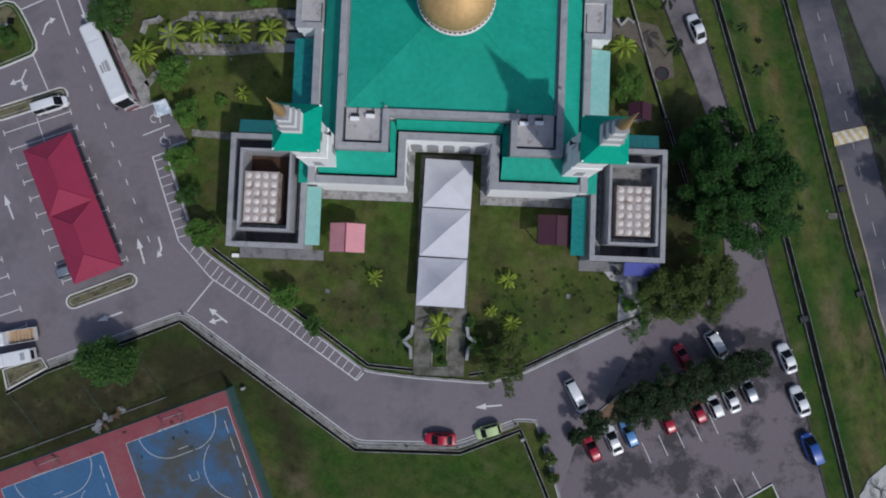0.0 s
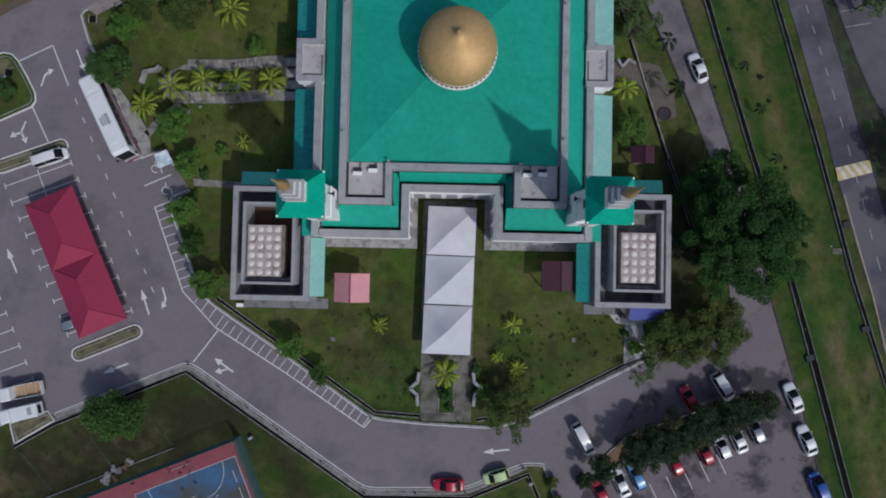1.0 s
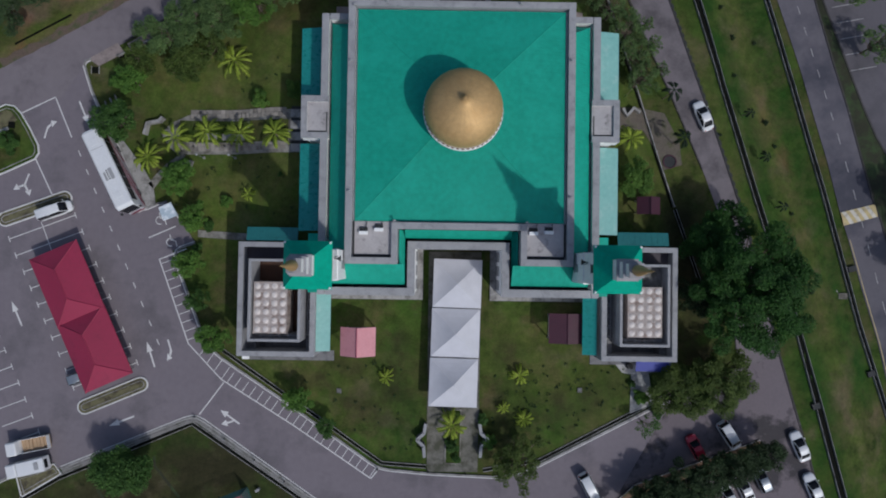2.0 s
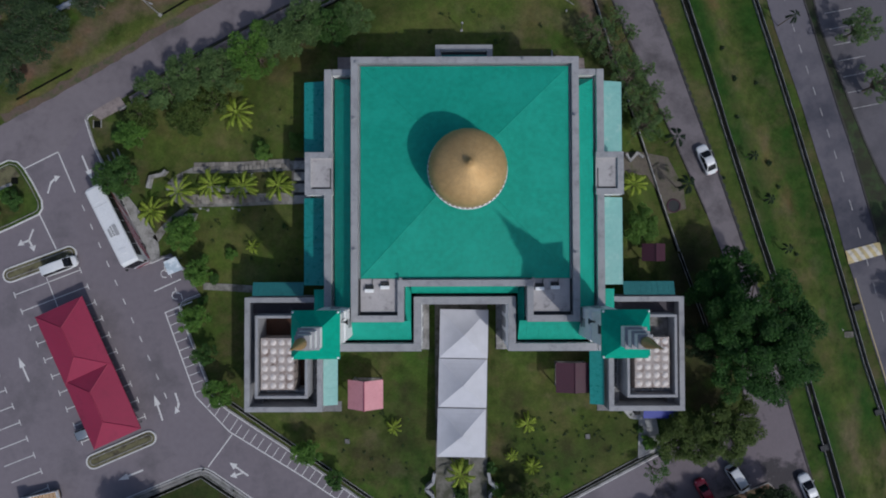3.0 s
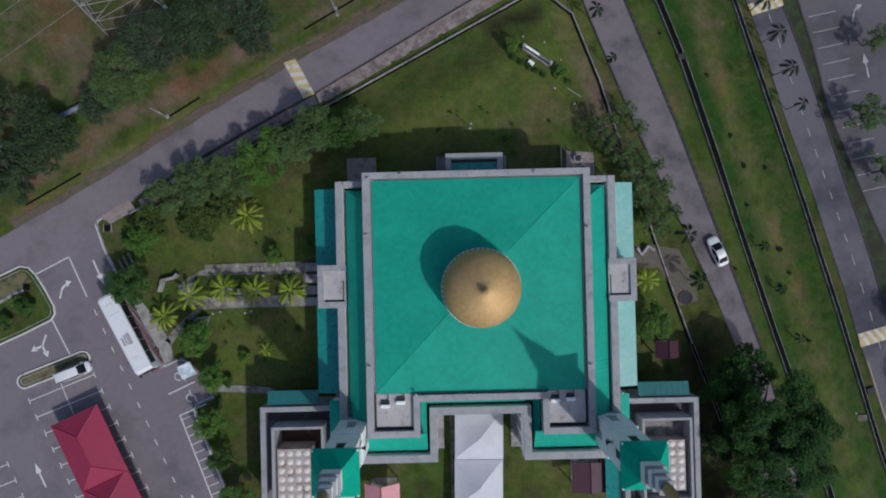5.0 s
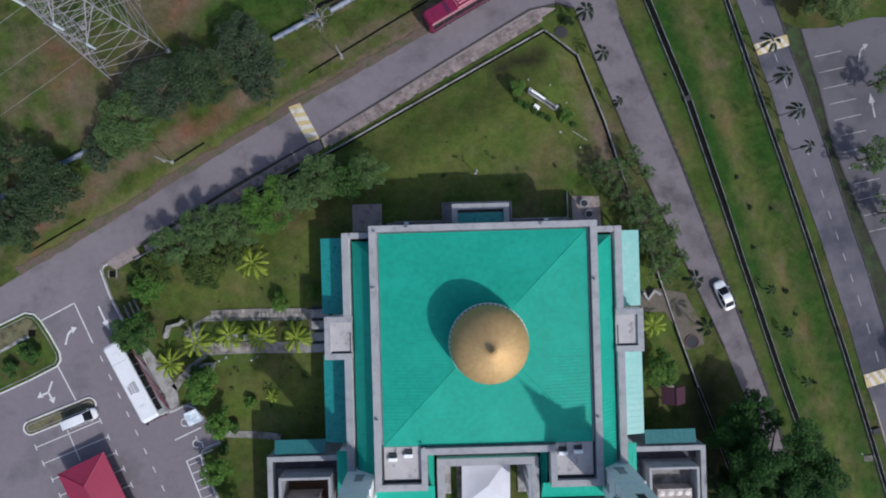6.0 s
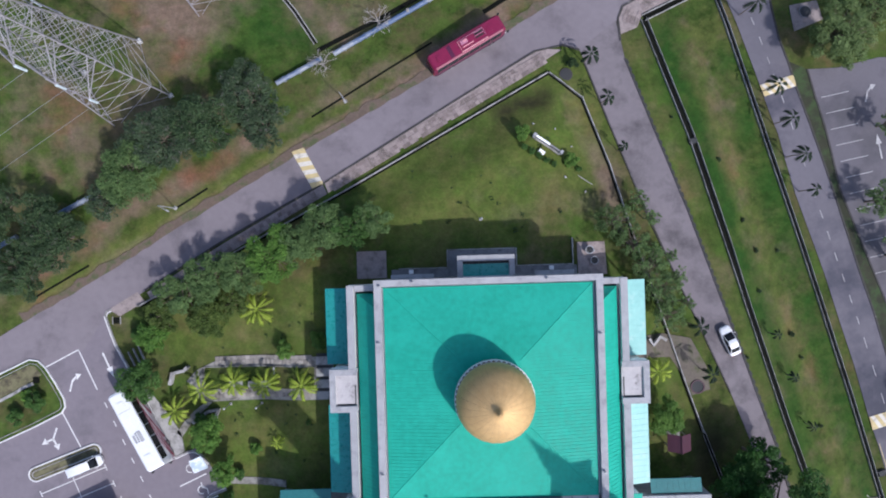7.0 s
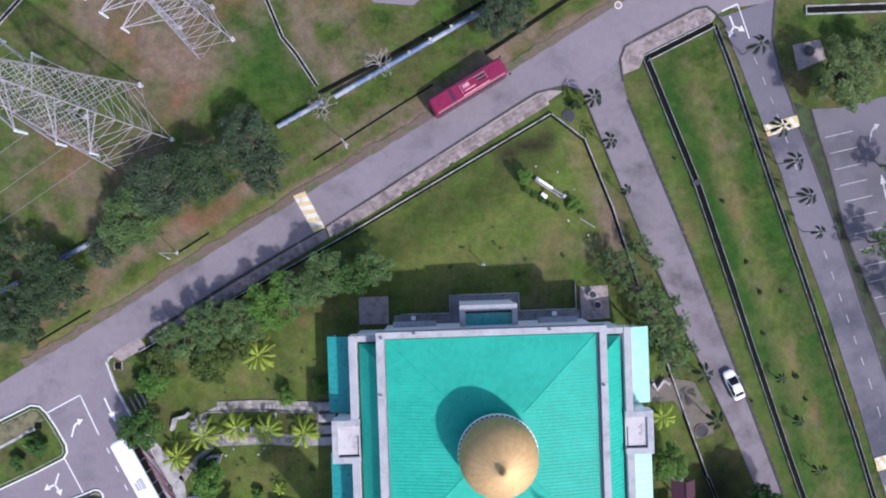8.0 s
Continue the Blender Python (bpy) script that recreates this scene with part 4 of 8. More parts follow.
for i in range(7):
    mark(east_lot, [(29 + 2.6 * i, -66.5 + 1.1 * i), (30.6 + 2.6 * i, -69.4 + 1.1 * i)], 0.1, name="bay_line")
dashes = densify(HIGHWAY_MID, 3.0)
for p, q in zip(dashes, dashes[1:]):
    mark(highway, [p, (p[0] + (q[0] - p[0]) * 0.38, p[1] + (q[1] - p[1]) * 0.38)], 0.1, 0.12, FADED_LINE, name="lane_dash")
mark(highway, [(37.5, 57.7), (39.9, 58.7)], 0.2, 0.12)
mark(highway, [(39.9, 58.7), (41.5, 53.5)], 0.14, 0.12)
mark(highway, [(59.5, -14.2), (61.5, -21.3), (63.95, -29.6), (65.7, -37), (68.8, -46)], 0.12, 0.12, YELLOW_LINE, "edge_line")
arrow(highway, 39.2, 55.4, 200, "fork", 0.15)
for i in range(12):
    mark(far_lot, [(52.2 + 0.66 * i, 38.2 - 2.43 * i), (56.3 + 0.66 * i, 39.0 - 2.43 * i)], 0.1, m=FADED_LINE, name="bay_line")
arrow(far_lot, 59.1, 38.9, -10, "turn", 0.12, FADED_LINE)
arrow(far_lot, 60.7, 30.6, 10, "straight", 0.12, FADED_LINE)


def speed_hump(poly, n, m0, m1, parent, skew=0.0):
    """A road hump painted in slanting stripes; poly: its four corners in order."""
    a, b, c, d = [Vector(p) for p in poly]
    hump = tagged(new("speed_hump"), "low road hump painted in yellow and white stripes", "speed hump", kind="structure")
    for i in range(n):
        k0, k1 = i / n, (i + 1) / n
        bm = bmesh.new()
        cols = []
        for k in (k0, k1):
            ka, kd = (k - skew, k + skew) if 0 < k < 1 else (k, k)
            p, q = a.lerp(b, ka), d.lerp(c, kd)
            cols.append([bm.verts.new((*p.lerp(q, s), gz(*p.lerp(q, s)) + 0.16 + 0.07 * math.sin(math.pi * min(max(s, 0.02), 0.98)))) for s in (0, 0.25, 0.5, 0.75, 1)])
        for j in range(4):
            bm.faces.new((cols[0][j], cols[1][j], cols[1][j + 1], cols[0][j + 1]))
        part("stripe", bm, m0 if i % 2 else m1, hump)
    return hump


speed_hump([(-26.7, 31.8), (-23.8, 26.4), (-22.2, 27.1), (-25.0, 32.4)], 9, HUMP_CREAM, YELLOW_LINE, north_road, 0.035)
speed_hump([(42.9, 40.3), (48.0, 41.7), (48.4, 40.0), (43.6, 38.6)], 9, HUMP_CREAM, YELLOW_LINE, highway, 0.08)
speed_hump([(58.05, -10.1), (63.2, -8.75), (63.7, -10.65), (58.5, -12.1)], 9, HUMP_CREAM, YELLOW_LINE, highway, 0.08)


# raised planted islands
def island(poly, label, m=GRASS, inner=0.0):
    base = tagged(part("traffic_island", sheet(bmesh.new(), poly, 0.18, 3.0, 0.2), m), label, "traffic island", kind="structure")
    part("kerb", ribbon(bmesh.new(), poly + poly[:1], 0.0, -0.18, 0.0, 0.24), WHITE_LINE, base)
    if inner:
        part("inner_kerb", ribbon(bmesh.new(), poly + poly[:1], inner + 0.09, inner, 0.1, 0.27), CONCRETE, base)
    return base


def slot(a, b, w):
    """The outline of a round-ended strip from a to b."""
    a, b = Vector(a), Vector(b)
    d = (b - a).normalized()
    th = math.atan2(d.y, d.x)
    out = []
    for c, s in ((b, -math.pi / 2), (a, math.pi / 2)):
        out += [(c.x + w / 2 * math.cos(th + s + math.pi * i / 8), c.y + w / 2 * math.sin(th + s + math.pi * i / 8)) for i in range(9)]
    return out


island(slot((-52.4, -39.75), (-44.6, -36.45), 1.8), "narrow planted traffic island with white kerb", DRY_BED, 0.36)
island(slot((-64.5, -13.25), (-56.1, -10.15), 1.8), "narrow planted traffic island with white kerb", DRY_BED, 0.36)
WEST_ISLAND = [(-84, -5.6), (-64.9, 3.1), (-63.7, 2.9), (-62.8, 2.0), (-61.5, -0.1), (-60.2, -2.6), (-60.1, -3.7), (-60.6, -4.5), (-64.6, -6.4), (-84, -14.6)]
island(WEST_ISLAND[::-1], "planted traffic island with white kerb and bare soil", GRASS, 0.4)
structure("bare_soil", sheet(bmesh.new(), [(-84, -6.4), (-64.9, 2.4), (-64.1, 2.2), (-63.2, 1.0), (-64.6, 0.1), (-66.0, -0.6), (-84, -9.2)], 0.2, 3.0), DRY_BED, "bare brown soil on the traffic island", "soil")
structure("island_drain", ribbon(bmesh.new(), [(-84, -9.6), (-67.5, -1.7), (-65.7, -0.7), (-64.4, -0.2)], 0.2, -0.2, 0.1, 0.3), CONCRETE, "low pale concrete drain edge on the island", "drain")
structure("island_pit", B(-64.4, -63.5, -0.2, 0.7, 0.1, 0.3), DRAIN_SHADE, "square dark drain pit on the island", "drain")
island([(-60.95, -52.4), (-55.6, -49.15), (-56.5, -47.95), (-61.7, -49.8)], "small planted bed behind the parked truck", DRY_BED, 0.4)

# ---------------------------------------------------------------- ball courts
OA = Vector((-29.5, -51.5))
UX, UY = Vector((-0.926, -0.378)).normalized(), Vector((0.383, -0.924)).normalized()


def court_xy(a, b):
    p = OA + UX * a + UY * b
    return (p.x, p.y)


slab_bm = sheet(bmesh.new(), [court_xy(-0.4, -0.4), court_xy(60, -0.4), court_xy(60, 34), court_xy(-0.4, 34)], 0.05, 20)
court = structure("sports_court", slab_bm, COURT_RED, "worn red and blue ball courts with white lines", "sports court")
for a0, a1 in ((1.2, 16.3), (19.7, 34.8), (38.2, 53.3)):
    part("playing_field", sheet(bmesh.new(), [court_xy(a0, 1.9), court_xy(a1, 1.9), court_xy(a1, 30), court_xy(a0, 30)], 0.056, 20), COURT_BLUE if a0 < 10 else COURT_CLEAN, court)

    def cm(pts, w=0.06):
        mark(court, [court_xy(*p) for p in pts], w, 0.064, name="court_line")
    cm([(a0, 1.9), (a1, 1.9), (a1, 30)])
    cm([(a0, 30), (a0, 1.9)])
    for k in range(9):
        cm([(a0 + 1.0, 3.6 + 2.6 * k), (a0 + 1.0, 5.4 + 2.6 * k)], 0.07)
    cx = (a0 + a1) / 2
    cm([(cx - 1.5 - 4.1 * math.cos(t), 1.95 + 4.1 * math.sin(t)) for t in np.linspace(0.0, math.pi / 2, 12)] + [(cx + 1.5 + 4.1 * math.cos(t), 1.95 + 4.1 * math.sin(t)) for t in np.linspace(math.pi / 2, 0.0, 12)])
    cm([(a0 + 1.0 + 5.0 * math.cos(t), 10.0 + 5.0 * math.sin(t)) for t in np.linspace(-0.9, 1.2, 16)], 0.06)
    cm([(cx + 1.8 * math.cos(t), 16 + 1.8 * math.sin(t)) for t in np.linspace(0.0, 2 * math.pi, 22)])
    cm([(cx - 0.5, 5.2), (cx + 0.9, 5.2)], 0.06)
    cm([(cx + 0.6, 9.0), (cx + 0.6, 10.0), (cx - 0.6, 10.0), (cx - 0.6, 9.0)], 0.06)
    goal = thing("goal_frame", (*court_xy(cx, 1.2), 0.06), "small white tubular steel goal frame behind the court line", "goal", "goals at the courts", math.degrees(math.atan2(UX.y, UX.x)))
    for nm, p, q in (("post", (-1.5, 0.4, 0), (-1.5, 0.4, 2)), ("post", (1.5, 0.4, 0), (1.5, 0.4, 2)), ("crossbar", (-1.5, 0.4, 2), (1.5, 0.4, 2)), ("base_bar", (-1.5, -0.7, 0.05), (1.5, -0.7, 0.05)),
                     ("stay", (-1.5, 0.4, 2), (-1.5, -0.7, 0.05)), ("stay", (1.5, 0.4, 2), (1.5, -0.7, 0.05))):
        part(nm, rod(bmesh.new(), p, q, 0.05), GALVANISED, goal)
fence = thing("court_fence", (*court_xy(0, 0), 0), "tall green wire fence round the ball courts", "fence")
inv = fence.matrix_world.inverted()


def fence_run(a, b, n):
    for i in range(n + 1):
        p = Vector((*[a[k] + (b[k] - a[k]) * i / n for k in (0, 1)], 0))
        part("post", rod(bmesh.new(), inv @ p, inv @ (p + Vector((0, 0, 3.2))), 0.03), FENCE_GREEN, fence)
    for z in np.arange(0.1, 3.25, 0.15):
        part("wire", rod(bmesh.new(), inv @ Vector((*a, z)), inv @ Vector((*b, z)), 0.026, seg=4), FENCE_GREEN, fence)


fence_run(court_xy(-0.6, -0.6), court_xy(60, -0.6), 22)
fence_run(court_xy(-0.6, -0.6), court_xy(-0.6, 33), 12)

# ---------------------------------------------------------------- the domed hall
hall = thing("domed_hall", (0, 0, 0), "large white hall with green roofs, grey parapets and gold dome", "building")
PZ, LZ = 12.2, 9.7            # tops of the upper and the lower parapet


def arcade(x0, x1, y, z0, z1, n, depth, parent, axis="x"):
    """A white wall with n shallow arched panels; it runs along axis, at y (or x), its face towards -depth."""
    lo, hi = sorted((y, y + depth))
    wall = part("arcade_wall", B(x0, x1, lo, hi, z0, z1) if axis == "x" else B(lo, hi, x0, x1, z0, z1), WALL, parent, "white arcade wall with rounded arches")
    w = (x1 - x0) / n
    r, seg = w * 0.36, 10
    spring = z0 + (z1 - z0) * 0.72
    out = -0.03 if depth > 0 else 0.03
    for i in range(n):
        c = x0 + w * (i + 0.5)
        line = [(c - r, z0 + 0.3), (c + r, z0 + 0.3)] + [(c + r * math.cos(math.pi * k / seg), spring + min(r, (z1 - spring) * 0.85) * math.sin(math.pi * k / seg)) for k in range(seg + 1)]
        bm = bmesh.new()
        a, b = [[bm.verts.new((p, y + d, z) if axis == "x" else (y + d, p, z)) for p, z in line] for d in (out, 0.0)]
        bm.faces.new(a)
        for j in range(len(line)):
            bm.faces.new((a[j], a[(j + 1) % len(line)], b[(j + 1) % len(line)], b[j]))
        part("arch_panel", bm, PARAPET, wall, "grey arched panel")
    return wall


def seams(bm, a, b, c, d, step=0.5, h=0.027, w=0.042):
    """Standing seams over the slope a-b (eave) to d-c (top)."""
    a, b, c, d = map(Vector, (a, b, c, d))
    nrm = (b - a).cross(d - a).normalized()
    if nrm.z < 0:
        nrm = -nrm
    n = max(2, int((b - a).length / step))
    e = (b - a).normalized() * w / 2
    for i in range(1, n):
        k = i / n
        p = a.lerp(b, k)
        # where the seam meets the hip or the top
        d0 = (d - a) - e.normalized() * (d - a).dot(e.normalized())
        la, lb = (d - a).dot(e.normalized()), (b - a).length - (c - a).dot(e.normalized())
        s = k * (b - a).length
        t = 1.0
        if la > 1e-6:
            t = min(t, s / la)
        if lb > 1e-6:
            t = min(t, ((b - a).length - s) / lb)
        q = p + d0 * t
        if (q - p).length < 0.1:
            continue
        vs = [bm.verts.new(p - e), bm.verts.new(p + e), bm.verts.new(q + e), bm.verts.new(q - e)]
        hi = [bm.verts.new(v.co + nrm * h) for v in vs]
        bm.faces.new(hi)
        for j in range(4):
            bm.faces.new((vs[j], vs[(j + 1) % 4], hi[(j + 1) % 4], hi[j]))
    return bm


def slope(name, quad, m, parent, step=0.5, label="", under=0.12):
    bm = bmesh.new()
    vs = [bm.verts.new(p) for p in quad]
    bm.faces.new(vs)
    lo = [bm.verts.new((p[0], p[1], p[2] - under)) for p in quad]
    bm.faces.new(lo[::-1])
    k = len(quad)
    for j in range(k):
        bm.faces.new((vs[j], vs[(j + 1) % k], lo[(j + 1) % k], lo[j]))
    ob = part(name, bm, m, parent, label)
    if step:
        tagged(part("seams", seams(bmesh.new(), quad[0], quad[1], quad[2 % k], quad[-1], step), m, ob), kind="stuff")
    return ob


# walls
part("upper_wall", B(-13.5, 13.5, -14.2, 13.2, 0, PZ - 1.0), WALL, hall)
for s in (1, -1):
    part("upper_wall", B(s * 13.4, s * 7.9, -18.4, -13.5, 0, PZ - 0.9), PARAPET, hall)
    part("side_wall", B(s * 17.3, s * 13.4, -22.3, 12.6, 0, 8.2), WALL, hall)
    part("front_wall", B(s * 17.2, s * 5.8, -22.28, -18.1, 0, 8.05), WALL, hall)
    part("notch_wall", B(s * 7.9, s * 6.0, -18.2, -13.8, 0, 8.2), WALL, hall)
part("front_wall", B(-5.45, 5.45, -16.55, -13.8, 0, 8.05), WALL, hall)


def parapet(x0, x1, y0, y1, z0, z1, name="parapet"):
    ob = part(name, B(x0, x1, y0, y1, z0, z1 - 0.12), PARAPET if z1 > 11 else WALL, hall)
    part("coping", B(x0 - 0.04, x1 + 0.04, y0 - 0.04, y1 + 0.04, z1 - 0.12, z1, bevel=0.025), PARAPET, ob)
    return ob


T = 0.78
# upper parapet
parapet(-13.95, 13.95, 13.65 - 0.72, 13.65, 10.6, PZ)
for s in (1, -1):
    a, b = sorted((s * 13.93, s * (13.93 - T)))
    parapet(a, b, -18.74, 13.65 - 0.76, 10.6, PZ)
    a, b = sorted((s * (13.93 - T - 0.04), s * 7.55))
    parapet(a, b, -18.74, -18.0, 10.6, PZ)
    a, b = sorted((s * 8.25, s * 7.55))
    parapet(a, b, -17.96, -13.68, 10.6, PZ)
parapet(-7.51, 7.51, -14.42, -13.68, 10.6, PZ)
# gutter beds of the upper roof
part("gutter", B(-13.2, 13.2, -13.66, 12.95, 11.0, 11.12), GUTTER, hall)
# main hipped roof, cut by the drum of the dome
RX, RN, RS, ZE, ZT = 12.86, 12.7, -13.5, 11.62, 12.85
inner = 3.6
main_roof = [((-RX, RS, ZE), (RX, RS, ZE), (inner, -inner, ZT), (-inner, -inner, ZT)), ((RX, RN, ZE), (-RX, RN, ZE), (-inner, inner, ZT), (inner, inner, ZT)),
             ((RX, RS, ZE), (RX, RN, ZE), (inner, inner, ZT), (inner, -inner, ZT)), ((-RX, RN, ZE), (-RX, RS, ZE), (-inner, -inner, ZT), (-inner, inner, ZT))]
for q in main_roof:
    slope("roof_slope", q, ROOF, hall, 0.42, "green standing-seam metal roof slope")
part("roof_crown", B(-inner, inner, -inner, inner, ZT - 0.15, ZT + 0.02), ROOF, hall)
for sx, sy in ((1, 1), (1, -1), (-1, 1), (-1, -1)):
    part("hip_capping", rod(bmesh.new(), (sx * RX, RN if sy > 0 else RS, ZE + 0.0), (sx * inner, sy * inner, ZT + 0.0), 0.05, seg=6), ROOF, hall)
# turrets with flat slabs, hatches and rainwater outlets
for s in (1, -1):
    slab = part("turret_slab", B(s * 13.12, s * 8.27, -17.98, -13.56, 11.3, 11.55), SLAB, hall, "stained pale concrete flat roof")
    part("gutter", B(s * 13.0, s * 8.3, -17.98, -17.6, 11.551, 11.57), GUTTER, slab)
    part("gutter", B(s * 13.1, s * 12.85, -17.58, -13.6, 11.551, 11.57), GUTTER, slab)
    for hx, hy in (((9.1, -14.78), (10.98, -14.64)) if s > 0 else ((-11.75, -14.98), (-9.85, -14.58))):
        hatch_box = part("roof_hatch", B(hx - 0.55, hx + 0.55, hy - 0.21, hy + 0.21, 11.55, 12.02, bevel=0.03), WALL, slab, "small white roof hatch")
        part("hatch_opening", B(hx - 0.48, hx + 0.5, hy + 0.215, hy + 0.68, 11.552, 11.78, bevel=0.03), GUTTER, hatch_box, "dark opening behind the hatch")
        part("pipe", rod(bmesh.new(), (hx + 0.3, hy + 0.3, 11.8), (hx + 0.42, -13.6, 11.8), 0.05), GUTTER, hatch_box)
for x, y in ((-13.5, 6.0), (-13.5, -10.0), (13.5, 6.4), (13.5, -10.4), (-9.2, 13.3), (7.2, 13.3), (-7.9, -13.5), (8.2, -13.5), (-13.2, 12.9)):
    f = part("lamp_base", rod(bmesh.new(), (x, y, PZ), (x, y, PZ + 0.22), 0.1), STEEL, hall)
    part("flood_lamp", B(x - 0.16, x + 0.16, y - 0.12, y + 0.12, PZ + 0.2, PZ + 0.42, bevel=0.03), GREY_PLASTIC, f, "small floodlight on the parapet")

# lower ring of roofs and its parapet
for s in (1, -1):
    a, b = sorted((s * 17.7, s * 16.86))
    parapet(a, b, -22.7, -2.96, 7.6, LZ)
    parapet(a, b, 2.41, 12.95, 7.6, LZ)
    parapet(*sorted((s * 16.68, s * 14.0)), 12.25, 12.95, 7.6, LZ)
    parapet(*sorted((s * 16.68, s * 5.5)), -22.7, -21.8, 7.6, LZ)
    parapet(*sorted((s * 6.4, s * 5.5)), -21.76, -15.9, 7.6, LZ)
    part("gutter", B(s * 16.75, s * 13.9, -21.8, 12.3, 8.1, 8.2), GUTTER, hall)
    part("gutter", B(s * 13.9, s * 6.4, -21.8, -18.5, 8.1, 8.2), GUTTER, hall)
    part("gutter", B(s * 7.6, s * 6.4, -18.5, -13.9, 8.1, 8.2), GUTTER, hall)
    g = 16.5
    slope("side_roof", [(s * g, -21.0, 9.1), (s * g, 11.9, 9.1), (s * 13.96, 10.2, 11.3), (s * 13.96, -19.0, 11.3)], ROOF, hall, 0.5)
    slope("side_roof", [(s * g, 11.9, 9.1), (s * 13.96, 11.9, 9.1), (s * 13.96, 10.2, 11.3)], ROOF, hall, 0)
    slope("front_roof", [(s * g, -21.4, 9.0), (s * 6.75, -21.4, 9.0), (s * 6.75, -18.78, 10.8), (s * g, -18.78, 10.8)], ROOF, hall, 0.5)
    slope("notch_roof", [(s * 6.75, -21.38, 9.02), (s * 6.75, -14.46, 9.02), (s * 7.53, -14.46, 9.6), (s * 7.53, -18.78, 9.6)], ROOF, hall, 0.5)
    # a pale strip light on the side roof
    part("skylight_strip", B(s * 15.9, s * 14.1, -8.35, -7.95, 9.3, 9.34), PALE_LIT_TEAL, hall)
parapet(-5.46, 5.46, -16.8, -15.9, 7.6, LZ)
part("gutter", B(-6.4, 6.4, -15.95, -13.9, 8.1, 8.2), GUTTER, hall)
slope("notch_roof", [(-6.74, -15.5, 9.0), (6.74, -15.5, 9.0), (6.74, -14.46, 10.4), (-6.74, -14.46, 10.4)], ROOF, hall, 0.5)

# white arcades under the lower parapet, seen past its edge
for s in (1, -1):
    part("front_band", B(s * 17.2, s * 5.6, -22.6, -22.29, 1.6, 7.55), WALL, hall)
    arcade(-22.4, -16.75, s * 5.5, 1.6, 7.55, 3, s * 0.5, hall, axis="y")
arcade(-5.46, 5.46, -16.72, 1.6, 7.55, 5, 0.16, hall)
# apron of paving round the foot
for s in (1, -1):
    part("apron", B(s * 18.0, s * 4.7, -23.8, -21.0, 0.6, 1.45, bevel=0.03), CONCRETE, hall, "stained concrete apron")
    part("apron", B(s * 5.9, s * 4.7, -20.98, -15.0, 0.6, 1.62, bevel=0.03), CONCRETE, hall, "stained concrete apron")

# side porticos, lean-to wings
for s in (1, -1):
    x0, x1 = s * 20.15, s * 16.75
    part("portico_wall", B(x0 - s * 0.2, x1, -2.7, 2.2, 0, 8.9), WALL, hall)
    part("portico_slab", B(x0 - s * 0.3, s * 16.72, -2.6, 2.1, 8.9, 9.42), SLAB, hall, "stained flat roof of the portico")
    parapet(*sorted((s * 20.15, s * 19.45)), -2.95, 2.4, 8.0, LZ + 0.05)
    parapet(*sorted((s * 19.41, s * 16.72)), 1.7, 2.4, 8.0, LZ + 0.05)
    parapet(*sorted((s * 19.41, s * 16.72)), -2.95, -2.25, 8.0, LZ + 0.05)
    part("gutter", B(s * 19.3, s * 16.9, -2.2, -1.98, 9.421, 9.44), GUTTER, hall)
    part("gutter", B(s * 17.05, s * 16.9, -1.97, 0.4, 9.421, 9.44), GUTTER, hall)
    # sunlight is in the colour: the east-facing slope takes the pale tone
    shade = TEAL if s < 0 else PALE_LIT_TEAL
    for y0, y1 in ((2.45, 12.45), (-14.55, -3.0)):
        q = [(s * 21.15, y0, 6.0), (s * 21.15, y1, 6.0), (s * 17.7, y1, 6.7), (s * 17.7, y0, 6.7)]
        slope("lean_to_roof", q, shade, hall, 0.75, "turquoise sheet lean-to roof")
        for y in np.arange(y0 + 0.3, y1, 3.0):
            part("column", B(s * 21.0, s * 20.75, y, y + 0.25, 0, 5.9), WALL, hall)
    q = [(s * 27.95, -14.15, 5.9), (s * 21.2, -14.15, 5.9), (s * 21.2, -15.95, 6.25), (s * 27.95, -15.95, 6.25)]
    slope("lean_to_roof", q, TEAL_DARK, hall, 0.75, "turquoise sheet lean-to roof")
    # again the pale sunlit tone goes on the slope facing east
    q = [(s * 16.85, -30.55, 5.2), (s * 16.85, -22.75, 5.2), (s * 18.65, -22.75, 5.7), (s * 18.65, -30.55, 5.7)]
    slope("lean_to_roof", q, PALE_LIT_TEAL if s < 0 else TEAL, hall, 1.1, "turquoise sheet lean-to roof")
    for y in (-30.3, -26.6, -23.0):
        part("column", B(s * 18.4, s * 18.15, y, y + 0.2, 0.5, 5.1), WALL, hall)
    # small green roof patch at the foot of the tower
    slope("corner_roof", [(s * 19.3, -22.6, 8.0), (s * 17.72, -22.6, 8.0), (s * 17.72, -15.0, 8.3), (s * 19.3, -15.0, 8.3)], ROOF, hall, 0.5)
    part("corner_wall", B(s * 19.1, s * 17.7, -22.4, -15.2, 0, 7.9), WALL, hall)

# rear bay
part("rear_bay", B(-3.5, 3.55, 13.2, 16.2, 0, 8.4), WALL, hall)
part("rear_roof", B(-2.9, 3.0, 13.66, 15.2, 8.4, 8.55), TEAL, hall, "small dark teal roof in the rear bay")
for x0, x1, y0, y1 in ((-3.6, -2.96, 13.66, 16.3), (3.01, 3.65, 13.66, 16.3), (-2.92, 2.97, 15.62, 16.3)):
    parapet(x0, x1, y0, y1, 7.2, 9.1, "rear_parapet")
part("gutter", B(-2.9, 3.0, 15.21, 15.6, 8.4, 8.56), GUTTER, hall)
